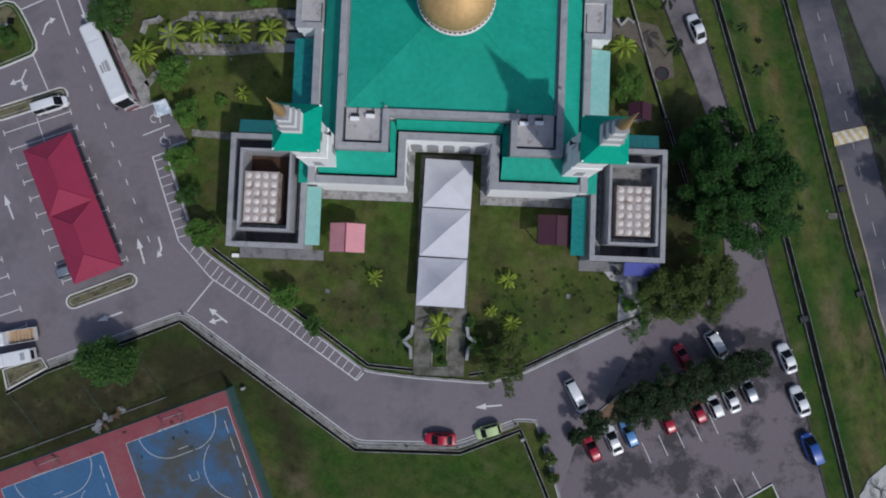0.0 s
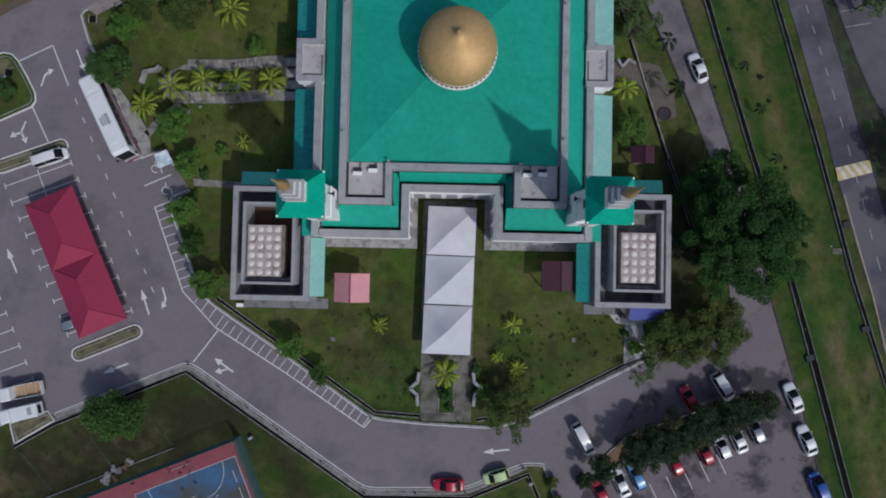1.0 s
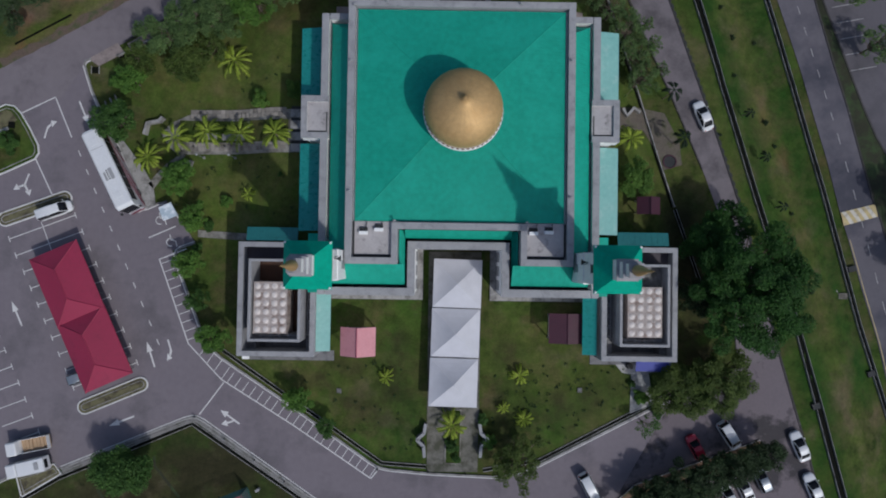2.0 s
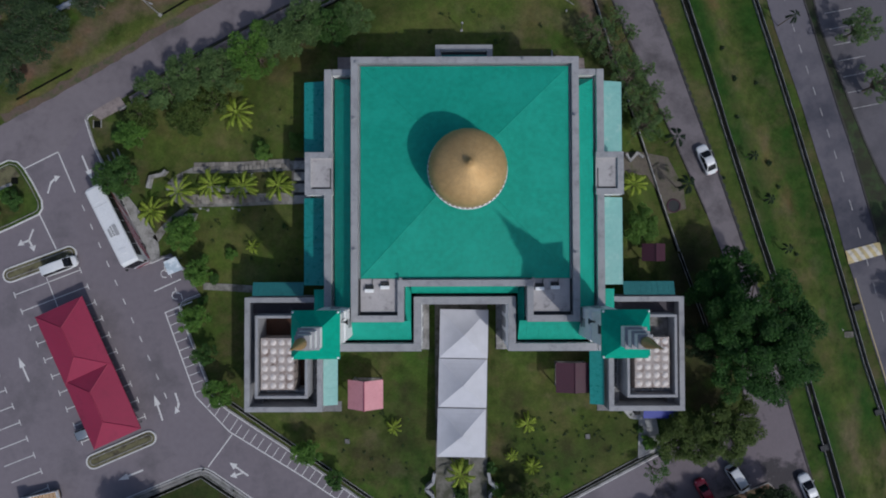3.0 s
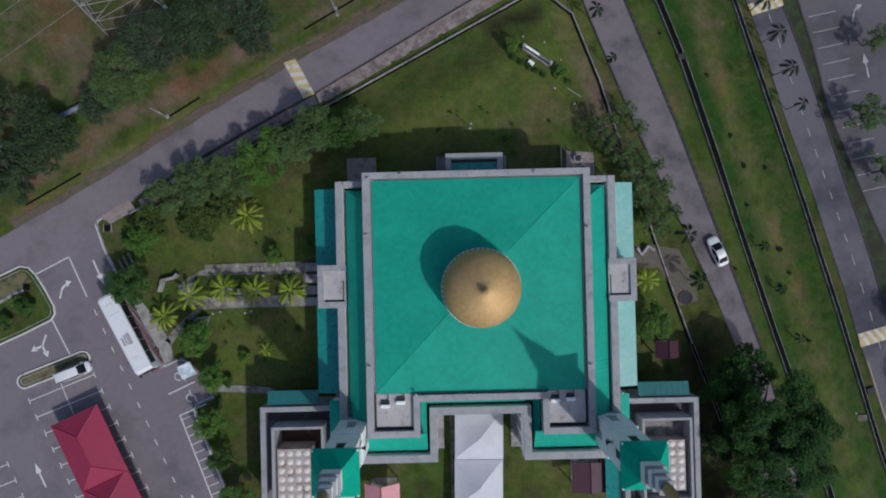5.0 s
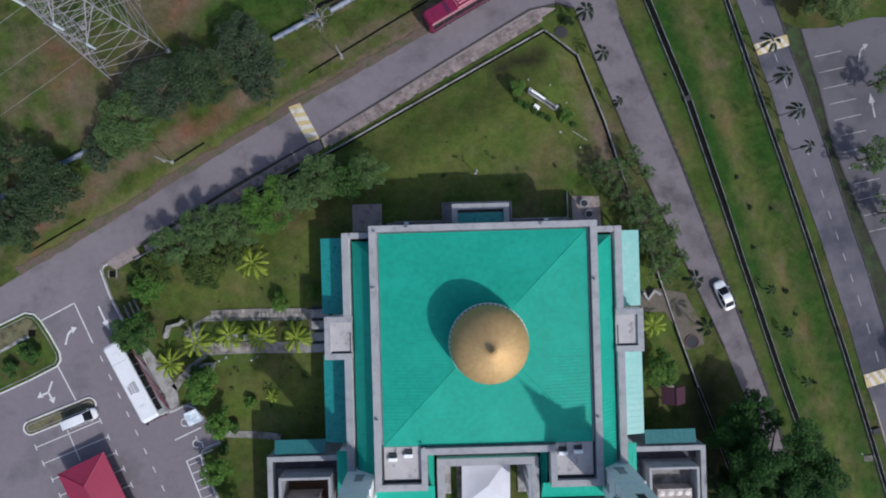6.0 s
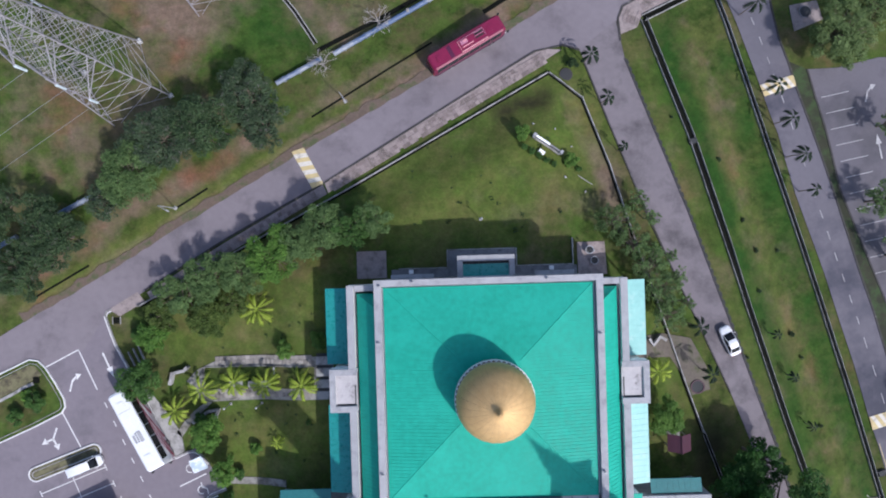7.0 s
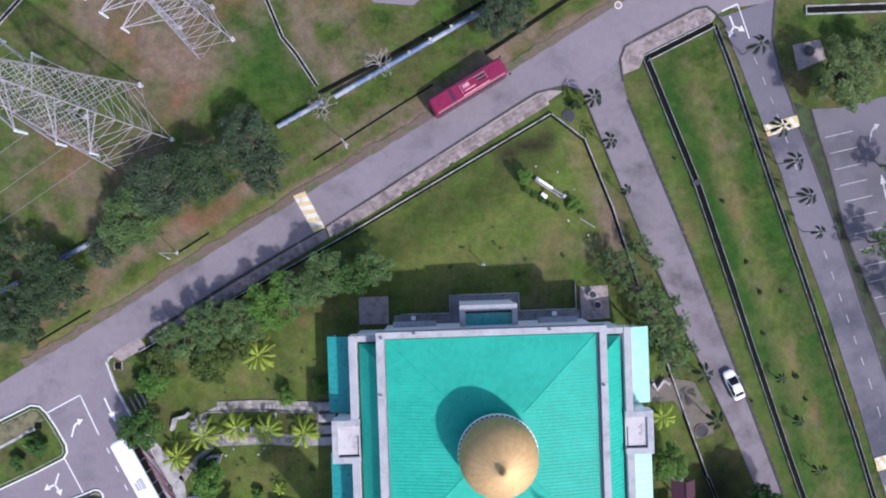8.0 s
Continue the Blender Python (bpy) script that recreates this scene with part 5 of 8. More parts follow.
# paved walk with a thin kerb round the rear
WALK = [(-11.6, 14.6), (-4.8, 14.6), (-4.8, 17.05), (4.8, 17.05), (4.8, 14.6), (12.7, 14.6), (12.75, 18.3)]
# dark tone carries the hall's shade on top of the stains
part("rear_walk", B(-12.6, 13.2, 13.25, 14.5, 1.0, 2.2), DARK_FLOOR, hall, "stained concrete walk with shade in its dark tone")
part("rear_walk", B(-4.7, 4.7, 14.51, 16.95, 1.0, 2.19), DARK_FLOOR, hall, "stained concrete walk with shade in its dark tone")
part("walk_kerb", ribbon(bmesh.new(), WALK, 0.07, -0.07, -0.4, 0.35, 1.0), CONCRETE, hall, "thin pale kerb of the rear walk")
for x0, x1 in ((-12.5, -6.7), (6.9, 12.2)):
    part("window_hood", B(x0, x1, 13.22, 13.95, 4.6, 4.85, bevel=0.05), PARAPET, hall, "pale concrete window hood")
    part("hood_fin", B((x0 + x1) / 2 - 0.5, (x0 + x1) / 2 + 0.1, 13.96, 14.5, 3.4, 3.9, bevel=0.05), WALL, hall)
for x in (15.0, 15.7):
    pot = thing("plant_pot", (x, 16.5 if x < 15.3 else 15.0, gz(x, 15.6) + 0.1), "round grey concrete plant pot on the terrace", "plant pot", "terrace pots")
    part("pot", turned(bmesh.new(), [(0.42, 0), (0.56, 0.55), (0.6, 0.62), (0.48, 0.62), (0.46, 0.5)], 18), PARAPET, pot)
    part("soil", turned(bmesh.new(), [(0.47, 0.45), (0.47, 0.52)], 16), GUTTER, pot)

# dome on its drum
DC = (0.17, -0.58)
DOME = [(4.44, 15.3), (4.55, 15.65), (4.53, 16.1), (4.4, 16.7), (4.13, 17.3), (3.72, 17.87), (3.15, 18.4), (2.48, 18.85), (1.78, 19.2), (1.15, 19.45), (0.68, 19.65), (0.42, 19.85), (0.3, 20.2)]
dome = part("dome", turned(bmesh.new(), DOME, 96, DC, gore=0.007, gores=24), GOLD, hall, "satin gold dome in gores", smooth=True)
bm = bmesh.new()
for i in range(24):
    a = 2 * math.pi * i / 24
    pts = [(r * 1.002, z) for r, z in DOME[:-3]]
    for (r0, z0), (r1, z1) in zip(pts, pts[1:]):
        rod(bm, (DC[0] + r0 * math.cos(a), r0 * math.sin(a) + DC[1], z0), (DC[0] + r1 * math.cos(a), r1 * math.sin(a) + DC[1], z1), 0.013, seg=4)
part("rib", bm, GOLD_DARK, dome)
part("finial", turned(bmesh.new(), [(0.3, 19.95), (0.36, 20.05), (0.38, 20.2), (0.28, 20.38), (0.14, 20.48), (0.1, 20.6), (0.03, 20.75)], 16, DC), GOLD_DARK, dome, smooth=True)
part("drum", turned(bmesh.new(), [(3.5, 12.5), (3.5, 14.0), (4.0, 14.35), (4.3, 14.45)], 64, DC), ROOF, hall, "green clad drum below the dome")
part("cornice", turned(bmesh.new(), [(4.2, 14.4), (4.72, 14.5), (4.72, 14.82), (4.3, 14.9)], 96, DC), WALL, hall, "white cornice ring below the dome")
part("trim_ring", turned(bmesh.new(), [(4.5, 15.2), (4.58, 15.23), (4.58, 15.31), (4.5, 15.34)], 96, DC), CREAM, dome, "thin cream ring above the trim")
lobe = None
for i in range(48):
    a = Matrix.Translation((*DC, 0)) @ Matrix.Rotation(2 * math.pi * i / 48, 4, "Z")
    if lobe is None:
        lobe = part("trim_lobe", B(4.36, 4.66, -0.23, 0.23, 14.86, 15.19, bevel=0.09), TRIM, dome, "brown scalloped trim lobe")
        lobe.matrix_basis = a
    else:
        o = new("trim_lobe", lobe.data)
        o.parent, o.matrix_basis = dome, a


# ---------------------------------------------------------------- towers
def tower():
    t = thing("minaret_tower", (-15.95, -18.92, 0), "white square tower with green hipped roof and gold spire", "tower", "towers flanking the forecourt")
    part("lower_shaft", B(-1.8, 1.8, -1.8, 1.8, 0, 15.2, bevel=0.05), WALL, t)
    part("ledge", B(-1.85, 1.85, -1.85, 1.85, 15.2, 15.36, bevel=0.05), WALL, t)
    part("upper_shaft", B(-1.72, 1.72, -1.72, 1.72, 15.36, 22.3, bevel=0.05), WALL, t)
    for i in range(4):
        m = Matrix.Rotation(math.pi / 2 * i, 4, "Z")
        w = part("window", B(-0.45, 0.45, 1.71, 1.76, 18.6, 20.4, m=m), GUTTER, t)
        part("window_frame", B(-0.55, 0.55, 1.73, 1.8, 18.45, 18.6, m=m), PARAPET, w)
        w = part("window", B(-0.5, 0.5, 1.79, 1.85, 11.2, 12.9, m=m), GREY_PLASTIC, t)
        part("window_frame", B(-0.62, 0.62, 1.81, 1.89, 11.0, 11.2, m=m), PARAPET, w)
    e, z0, z1, k = 2.52, 22.45, 24.3, 0.9
    part("eave_board", B(-e + 0.05, e - 0.05, -e + 0.05, e - 0.05, 22.2, 22.42), WALL, t)
    for i in range(4):
        m = Matrix.Rotation(math.pi / 2 * i, 4, "Z")
        q = [tuple(m @ Vector(p)) for p in ((-e, -e, z0), (e, -e, z0), (k, -k, z1), (-k, -k, z1))]
        slope("roof_slope", q, ROOF_TOWER, t, 0)
    z = 24.1
    for h, w, hh in ((0.0, 1.02, 1.5), (1.5, 0.82, 1.35), (2.85, 0.64, 1.25)):
        tier = part("tier", B(-w, w, -w, w, z + h, z + h + hh - 0.14, bevel=0.03), WALL, t)
        part("tier_ledge", B(-w - 0.07, w + 0.07, -w - 0.07, w + 0.07, z + h + hh - 0.14, z + h + hh, bevel=0.03), PARAPET, tier)
    spire = part("spire", turned(bmesh.new(), [(0.42, 28.1), (0.52, 28.5), (0.52, 28.9), (0.46, 29.4), (0.37, 29.9), (0.29, 30.4), (0.18, 30.9), (0.11, 31.3), (0.15, 31.6), (0.08, 31.9), (0.02, 32.7)], 24, gore=0.04, gores=12), GOLD_DARK, t, "tarnished gold onion spire", smooth=True)
    for sx in (1, -1):
        for sy in (1, -1):
            bm = bmesh.new()
            bmesh.ops.create_uvsphere(bm, u_segments=8, v_segments=6, radius=0.14, matrix=Matrix.Translation((sx * 2.35, sy * 2.35, 22.62)))
            part("corner_knob", bm, WALL, t)
    return t


tower_a = tower()
copy_thing(tower_a, pose(16.15, -18.92, 0))
for x, sgn in ((-15.95 + 1.72, 1), (16.15 - 1.72, -1)):
    t = thing("loudspeaker", (x, -18.2, 17.2), "black horn loudspeaker bracketed to the tower wall", "loudspeaker", "tower loudspeakers", 0 if sgn > 0 else 180)
    part("bracket", B(-0.05, 0.3, -0.06, 0.06, -0.1, 0.1), STEEL, t)
    m = pose(0.28, 0, 0, 0, 90, 0)
    bm = turned(bmesh.new(), [(0.1, 0.0), (0.12, 0.15), (0.2, 0.3), (0.34, 0.42), (0.36, 0.44), (0.2, 0.36)], 14)
    bmesh.ops.transform(bm, matrix=m, verts=bm.verts)
    part("horn", bm, BLACK, t, smooth=True)
    part("cable", rod(bmesh.new(), (0.05, 0.15, -0.1), (0.04, 0.35, -3.2), 0.04, seg=5), BLACK, t)


# ---------------------------------------------------------------- annexes with water tanks
def annexe(x0, x1, tank_x, label):
    """An open-topped court between parapets, with a walled bay holding a sectional water tank."""
    y0, y1, z = -31.1, -16.15, 6.6
    cx = (x0 + x1) / 2
    a = thing("annexe", (cx, (y0 + y1) / 2, 0), label, "building", "tank annexes")
    i = a.matrix_world.inverted()
    t = 0.62
    for bx in ((x0, x1, y1 - t, y1), (x0, x1, y0, y0 + t), (x0, x0 + t, y0 + t + 0.01, y1 - t - 0.01), (x1 - t, x1, y0 + t + 0.01, y1 - t - 0.01)):
        w = part("wall", B(*bx, 0, z - 0.12, m=i), PARAPET, a)
        part("coping", B(bx[0] - 0.03, bx[1] + 0.03, bx[2] - 0.03, bx[3] + 0.03, z - 0.12, z, m=i, bevel=0.02), PARAPET, w)
    part("court_floor", B(x0 + t, x1 - t, y0 + t, y1 - t, 2.2, 2.4, m=i), DARK_FLOOR, a, "dark concrete floor")
    # inner bay
    s0, s1, u0, u1, bz, bt = tank_x[0], tank_x[1], -29.0, -18.35, 8.1, 0.34
    for bx in ((s0, s1, u1 - bt, u1), (s0, s1, u0, u0 + bt), (s0, s0 + bt, u0 + bt + 0.01, u1 - bt - 0.01), (s1 - bt, s1, u0 + bt + 0.01, u1 - bt - 0.01)):
        part("bay_wall", B(*bx, 2.4, bz, m=i, bevel=0.02), PARAPET, a)
    part("bay_floor", B(s0 + bt, s1 - bt, u0 + bt, u1 - bt, 4.3, 4.5 if x0 < 0 else 5.9, m=i), RUST if x0 < 0 else APRON, a)
    part("walkway", B(s0 + bt, s1 - bt, u0 + bt, u0 + 0.9, 4.501, 6.4, m=i), CONCRETE, a)
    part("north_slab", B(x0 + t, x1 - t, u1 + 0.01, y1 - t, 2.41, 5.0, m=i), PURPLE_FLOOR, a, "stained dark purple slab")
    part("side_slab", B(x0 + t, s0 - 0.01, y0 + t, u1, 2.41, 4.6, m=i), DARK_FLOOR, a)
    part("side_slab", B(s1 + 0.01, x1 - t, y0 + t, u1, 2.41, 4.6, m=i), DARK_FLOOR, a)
    # pipework in the gallery towards the hall and behind the tank
    side, sgn = (s1, 1) if x0 < 0 else (s0, -1)
    for k in range(7):
        y = u0 + 0.6 + k * 1.45
        part("pipe", rod(bmesh.new(), i @ Vector((side + sgn * 0.02, y, 4.78)), i @ Vector((side + sgn * 0.85, y, 4.78)), 0.07), GALVANISED, a)
        part("valve", rod(bmesh.new(), i @ Vector((side + sgn * 0.45, y + 0.3, 4.6)), i @ Vector((side + sgn * 0.45, y + 0.3, 5.0)), 0.15, 0.1), GALVANISED if k % 2 else GREY_PLASTIC, a)
    for k in range(2):
        part("pipe", rod(bmesh.new(), i @ Vector((side + sgn * (0.2 + 0.5 * k), u0 + 0.4, 4.72)), i @ Vector((side + sgn * (0.2 + 0.5 * k), u1 - 1.0, 4.72)), 0.08), GALVANISED, a)
    part("pipe", rod(bmesh.new(), i @ Vector((s0 + 0.6, u0 + 0.62, 6.5)), i @ Vector((s1 - 0.6, u0 + 0.62, 6.5)), 0.09), GREY_PLASTIC, a)
    for k in range(4):
        x = s0 + 1.2 + k * 1.25
        part("valve", turned(bmesh.new(), [(0.2, 6.4), (0.22, 6.55), (0.16, 6.66)], 12, at=(i @ Vector((x, u0 + 0.62, 0))).to_2d()), GALVANISED, a)
    part("apron", B(x0 - 0.1, x1 + 1.6 * (1 if x0 < 0 else 0), y0 - 1.45, y0 - 0.02, 0.2, 1.05, m=i, bevel=0.03), DARK_FLOOR, a, "stained concrete apron")
    return a


annexe(-28.8, -18.66, (-26.95, -20.2), "white annexe court with grey parapet and inner tank bay")
annexe(19.05, 28.95, (20.95, 27.42), "white annexe court with grey parapet and inner tank bay")


def water_tank(x0, x1, y0, y1, z0, z1):
    nx, ny = 4, 6
    t = thing("water_tank", ((x0 + x1) / 2, (y0 + y1) / 2, z0), "stained cream sectional water tank with domed panels", "water tank", "roof water tanks")
    w, d = x1 - x0, y1 - y0
    part("tank_body", B(-w / 2 + 0.05, w / 2 - 0.05, -d / 2 + 0.05, d / 2 - 0.05, 0, z1 - z0 - 0.06), GRP, t)
    px, py = w / nx, d / ny
    bm = bmesh.new()
    box(bm, -px / 2 + 0.03, px / 2 - 0.03, -py / 2 + 0.03, py / 2 - 0.03, 0, 0.07)
    dome = turned(bmesh.new(), [(min(px, py) * 0.37, 0.05), (min(px, py) * 0.33, 0.11), (min(px, py) * 0.24, 0.16), (min(px, py) * 0.08, 0.18)], 14)
    dome_mesh = None
    first = None
    for i in range(nx):
        for j in range(ny):
            at = Matrix.Translation((-w / 2 + px * (i + 0.5), -d / 2 + py * (j + 0.5), z1 - z0 - 0.06))
            if first is None:
                first = part("panel", bm, GRP, t)
                first.matrix_basis = at
            else:
                o = new("panel", first.data)
                o.parent, o.matrix_basis = t, at
            if dome_mesh is None:
                b = part("dome", dome, GRP_PALE, first)
                dome_mesh = b.data
            else:
                b = new("dome", dome_mesh)
                b.parent = o
    for j in range(ny + 1):
        for sx in (-1, 1):
            part("flange", B(sx * w / 2 - 0.04, sx * w / 2 + 0.04, -d / 2 + py * j - 0.03, -d / 2 + py * j + 0.03, 0, z1 - z0), GRP, t)
    return t


water_tank(-26.35, -22.0, -28.0, -21.3, 4.5, 7.7)
water_tank(22.05, 26.55, -27.85, -21.3, 4.5, 7.7)


# ---------------------------------------------------------------- tents, kiosks, shed
def tent(x, y, rz):
    g = gz(x, y) + 0.1
    t = thing("canopy_tent", (x, y, g), "white canvas canopy tent with a pyramid top on steel legs", "tent", "row of canopy tents", rz)
    e, ez, pk, n = 3.3, 2.35, 4.1, 12
    bm = bmesh.new()
    # a sagging pyramid: the canvas hangs in between ridge lines
    grid = {}
    for i in range(n + 1):
        for j in range(n + 1):
            u, v = 2 * i / n - 1, 2 * j / n - 1
            d = max(abs(u), abs(v))
            h = (1 - d)
            sag = 0.16 * math.sin(math.pi * h) + 0.10 * (1 - abs(abs(u) - abs(v))) * 0
            grid[i, j] = bm.verts.new((u * e, v * e, ez + (pk - ez) * (h ** 1.12) - sag * 0.6))
    for i in range(n):
        for j in range(n):
            q = [grid[i, j], grid[i + 1, j], grid[i + 1, j + 1], grid[i, j + 1]]
            cx, cy = i + 0.5 - n / 2, j + 0.5 - n / 2
            if cx * cy > 0:
                bm.faces.new((q[0], q[1], q[2]))
                bm.faces.new((q[0], q[2], q[3]))
            else:
                bm.faces.new((q[0], q[1], q[3]))
                bm.faces.new((q[1], q[2], q[3]))
    part("canvas_top", bm, TENT, t, "white canvas pyramid top")
    for a, b in (((-e, -e), (e, -e)), ((e, -e), (e, e)), ((e, e), (-e, e)), ((-e, e), (-e, -e))):
        bm = bmesh.new()
        k = 10
        for i in range(k):
            p0, p1 = [(a[0] + (b[0] - a[0]) * s / k, a[1] + (b[1] - a[1]) * s / k) for s in (i, i + 1)]
            vs = [bm.verts.new((*p0, ez)), bm.verts.new((*p1, ez)), bm.verts.new((*p1, ez - 0.28 - 0.06 * ((i + 1) % 2))), bm.verts.new((*p0, ez - 0.28 - 0.06 * (i % 2)))]
            bm.faces.new(vs)
        part("valance", bm, TENT, t)
    for sx in (-1, 1):
        for sy in (-1, 1):
            part("leg", rod(bmesh.new(), (sx * (e - 0.08), sy * (e - 0.08), 0), (sx * (e - 0.08), sy * (e - 0.08), ez), 0.04), GALVANISED, t)
    for s in (-1, 1):
        part("eave_rail", rod(bmesh.new(), (-e + 0.08, s * (e - 0.08), ez - 0.05), (e - 0.08, s * (e - 0.08), ez - 0.05), 0.035), GALVANISED, t)
        part("eave_rail", rod(bmesh.new(), (s * (e - 0.08), -e + 0.08, ez - 0.05), (s * (e - 0.08), e - 0.08, ez - 0.05), 0.035), GALVANISED, t)
    return t


for k, (x, y) in enumerate(((0.1, -21.35), (-0.08, -28.1), (-0.27, -34.9))):
    tent(x, y, -1.2)


def kiosk(x, y, w, d, m, label, eave=3.2, rz=0.0, ridge=1.0):
    t = thing("kiosk", (x, y, gz(x, y)), label, "pavilion", "", rz)
    h = eave
    for s in (-1, 1):
        q = [(s * w / 2, -d / 2, h), (s * w / 2, d / 2, h), (0, d / 2, h + ridge), (0, -d / 2, h + ridge)]
        slope("roof_slope", q, m, t, 0, under=0.06)
    part("ridge_cap", rod(bmesh.new(), (0, -d / 2 - 0.03, h + ridge + 0.02), (0, d / 2 + 0.03, h + ridge + 0.02), 0.09), DARK_ROOF if m is PINK else m, t)
    for sx in (-1, 1):
        for sy in (-1, 1):
            part("post", B(sx * (w / 2 - 0.5) - 0.08, sx * (w / 2 - 0.5) + 0.08, sy * (d / 2 - 0.4) - 0.08, sy * (d / 2 - 0.4) + 0.08, -0.2, h), STEEL, t)
    part("floor_slab", B(-w / 2 + 0.5, w / 2 - 0.5, -d / 2 + 0.4, d / 2 - 0.4, -0.3, 0.15, bevel=0.02), PATH, t)
    return t


DARK_ROOF = surface("dark_pink_capping", (0.25, 0.04, 0.08), (0.3, 0.06, 0.1), 0.5, bump=0)
kiosk(-13.25, -29.35, 4.75, 3.9, PINK, "open kiosk with a faded pink gabled roof on the lawn", 3.3, ridge=1.4)
kiosk(14.95, -27.2, 4.9, 4.05, MAROON, "open kiosk with a dark maroon gabled roof on the lawn", 3.3, ridge=0.55)
kiosk(26.2, -10.3, 3.2, 2.4, MAROON, "small maroon-roofed shelter under the trees", 2.6)

SHED_A = math.degrees(math.atan2(-18.0, 8.15))
shed = thing("parking_shed", (-51.7, -26.65, 0.06), "long red-roofed parking shed on steel posts", "carport", rz=SHED_A)


def hip(x0, x1, w, z0, z1, m, parent):
    """A hipped roof, its ridge along x."""
    c = w * 0.85
    a, b = x0 + c, x1 - c
    slope("roof_slope", [(x0, -w, z0), (x1, -w, z0), (b, 0, z1), (a, 0, z1)], m, parent, 0)
    slope("roof_slope", [(x1, w, z0), (x0, w, z0), (a, 0, z1), (b, 0, z1)], m, parent, 0)
    slope("roof_slope", [(x1, -w, z0), (x1, w, z0), (b, 0, z1)], m, parent, 0)
    slope("roof_slope", [(x0, w, z0), (x0, -w, z0), (a, 0, z1)], m, parent, 0)
    for p, q in (((x0, -w, z0), (a, 0, z1)), ((x0, w, z0), (a, 0, z1)), ((x1, -w, z0), (b, 0, z1)), ((x1, w, z0), (b, 0, z1)), ((a, 0, z1), (b, 0, z1))):
        part("ridge_cap", rod(bmesh.new(), p, q, 0.08), m, parent)


hip(-10.0, 0.35, 3.52, 2.75, 4.05, RED_ROOF, shed)
hip(-0.35, 10.0, 3.52, 2.7, 4.05, RED_ROOF, shed)
for x in np.linspace(-9.3, 9.3, 9):
    for y in (-2.4, 2.4):
        part("post", rod(bmesh.new(), (x, y, 0), (x, y, 2.9), 0.07), STEEL, shed)
for y in (-2.4, 2.4):
    part("beam", B(-9.6, 9.6, y - 0.06, y + 0.06, 2.66, 2.82), STEEL, shed)

# ---------------------------------------------------------------- vehicles
def loft(bm, rings):
    """Skins a list of closed rings of equal length and caps the ends."""
    vs = [[bm.verts.new(p) for p in r] for r in rings]
    k = len(rings[0])
    for a, b in zip(vs, vs[1:]):
        for i in range(k):
            bm.faces.new((a[i], a[(i + 1) % k], b[(i + 1) % k], b[i]))
    bm.faces.new(vs[0][::-1])
    bm.faces.new(vs[-1])
    return bm


def section(x, w, z0, z1, r=0.12):
    """A rounded cross-section of a body at station x."""
    return [(x, -w + r, z0), (x, w - r, z0), (x, w, z0 + r), (x, w, z1 - r), (x, w - r * 1.3, z1), (x, -w + r * 1.3, z1), (x, -w, z1 - r), (x, -w, z0 + r)]


def quad(name, pts, m, parent, label=""):
    bm = bmesh.new()
    vs = [bm.verts.new(p) for p in pts]
    bm.faces.new(vs)
    c = sum((v.co for v in vs), Vector()) / len(vs)
    r = bmesh.ops.extrude_face_region(bm, geom=bm.faces[:])
    n = (vs[1].co - vs[0].co).cross(vs[2].co - vs[0].co).normalized()
    for v in r["geom"]:
        if isinstance(v, bmesh.types.BMVert):
            v.co -= n * 0.02
    return part(name, bm, m, parent, label)


def wheels(parent, xs, w, r=0.31, t=0.2):
    for x in xs:
        for s in (-1, 1):
            tyre = part("wheel", rod(bmesh.new(), (x, s * (w - t), r), (x, s * (w + 0.01), r), r, seg=16), BLACK, parent)
            part("rim", rod(bmesh.new(), (x, s * (w - 0.05), r), (x, s * (w + 0.02), r), r * 0.6, seg=12), STEEL, tyre)


def oval(x, w, z0, z1, n=16, p=0.42):
    """A softly squared cross-section at station x."""
    zc, zh = (z0 + z1) / 2, (z1 - z0) / 2
    out = []
    for k in range(n):
        a = 2 * math.pi * (k + 0.5) / n
        ca, sa = math.cos(a), math.sin(a)
        out.append((x, w * math.copysign(abs(ca) ** p, ca), zc + zh * math.copysign(abs(sa) ** p, sa)))
    return out


def house_section(x, wb, wr, z0, z1):
    """The cross-section of a cabin at station x: wide at the belt, narrow and rounded at the roof."""
    return [(x, -wb, z0), (x, wb, z0), (x, wb * 0.985, z0 + (z1 - z0) * 0.3), (x, wr + (wb - wr) * 0.25, z0 + (z1 - z0) * 0.8), (x, wr, z0 + (z1 - z0) * 0.95), (x, wr * 0.8, z1),
            (x, -wr * 0.8, z1), (x, -wr, z0 + (z1 - z0) * 0.95), (x, -wr - (wb - wr) * 0.25, z0 + (z1 - z0) * 0.8), (x, -wb * 0.985, z0 + (z1 - z0) * 0.3)]


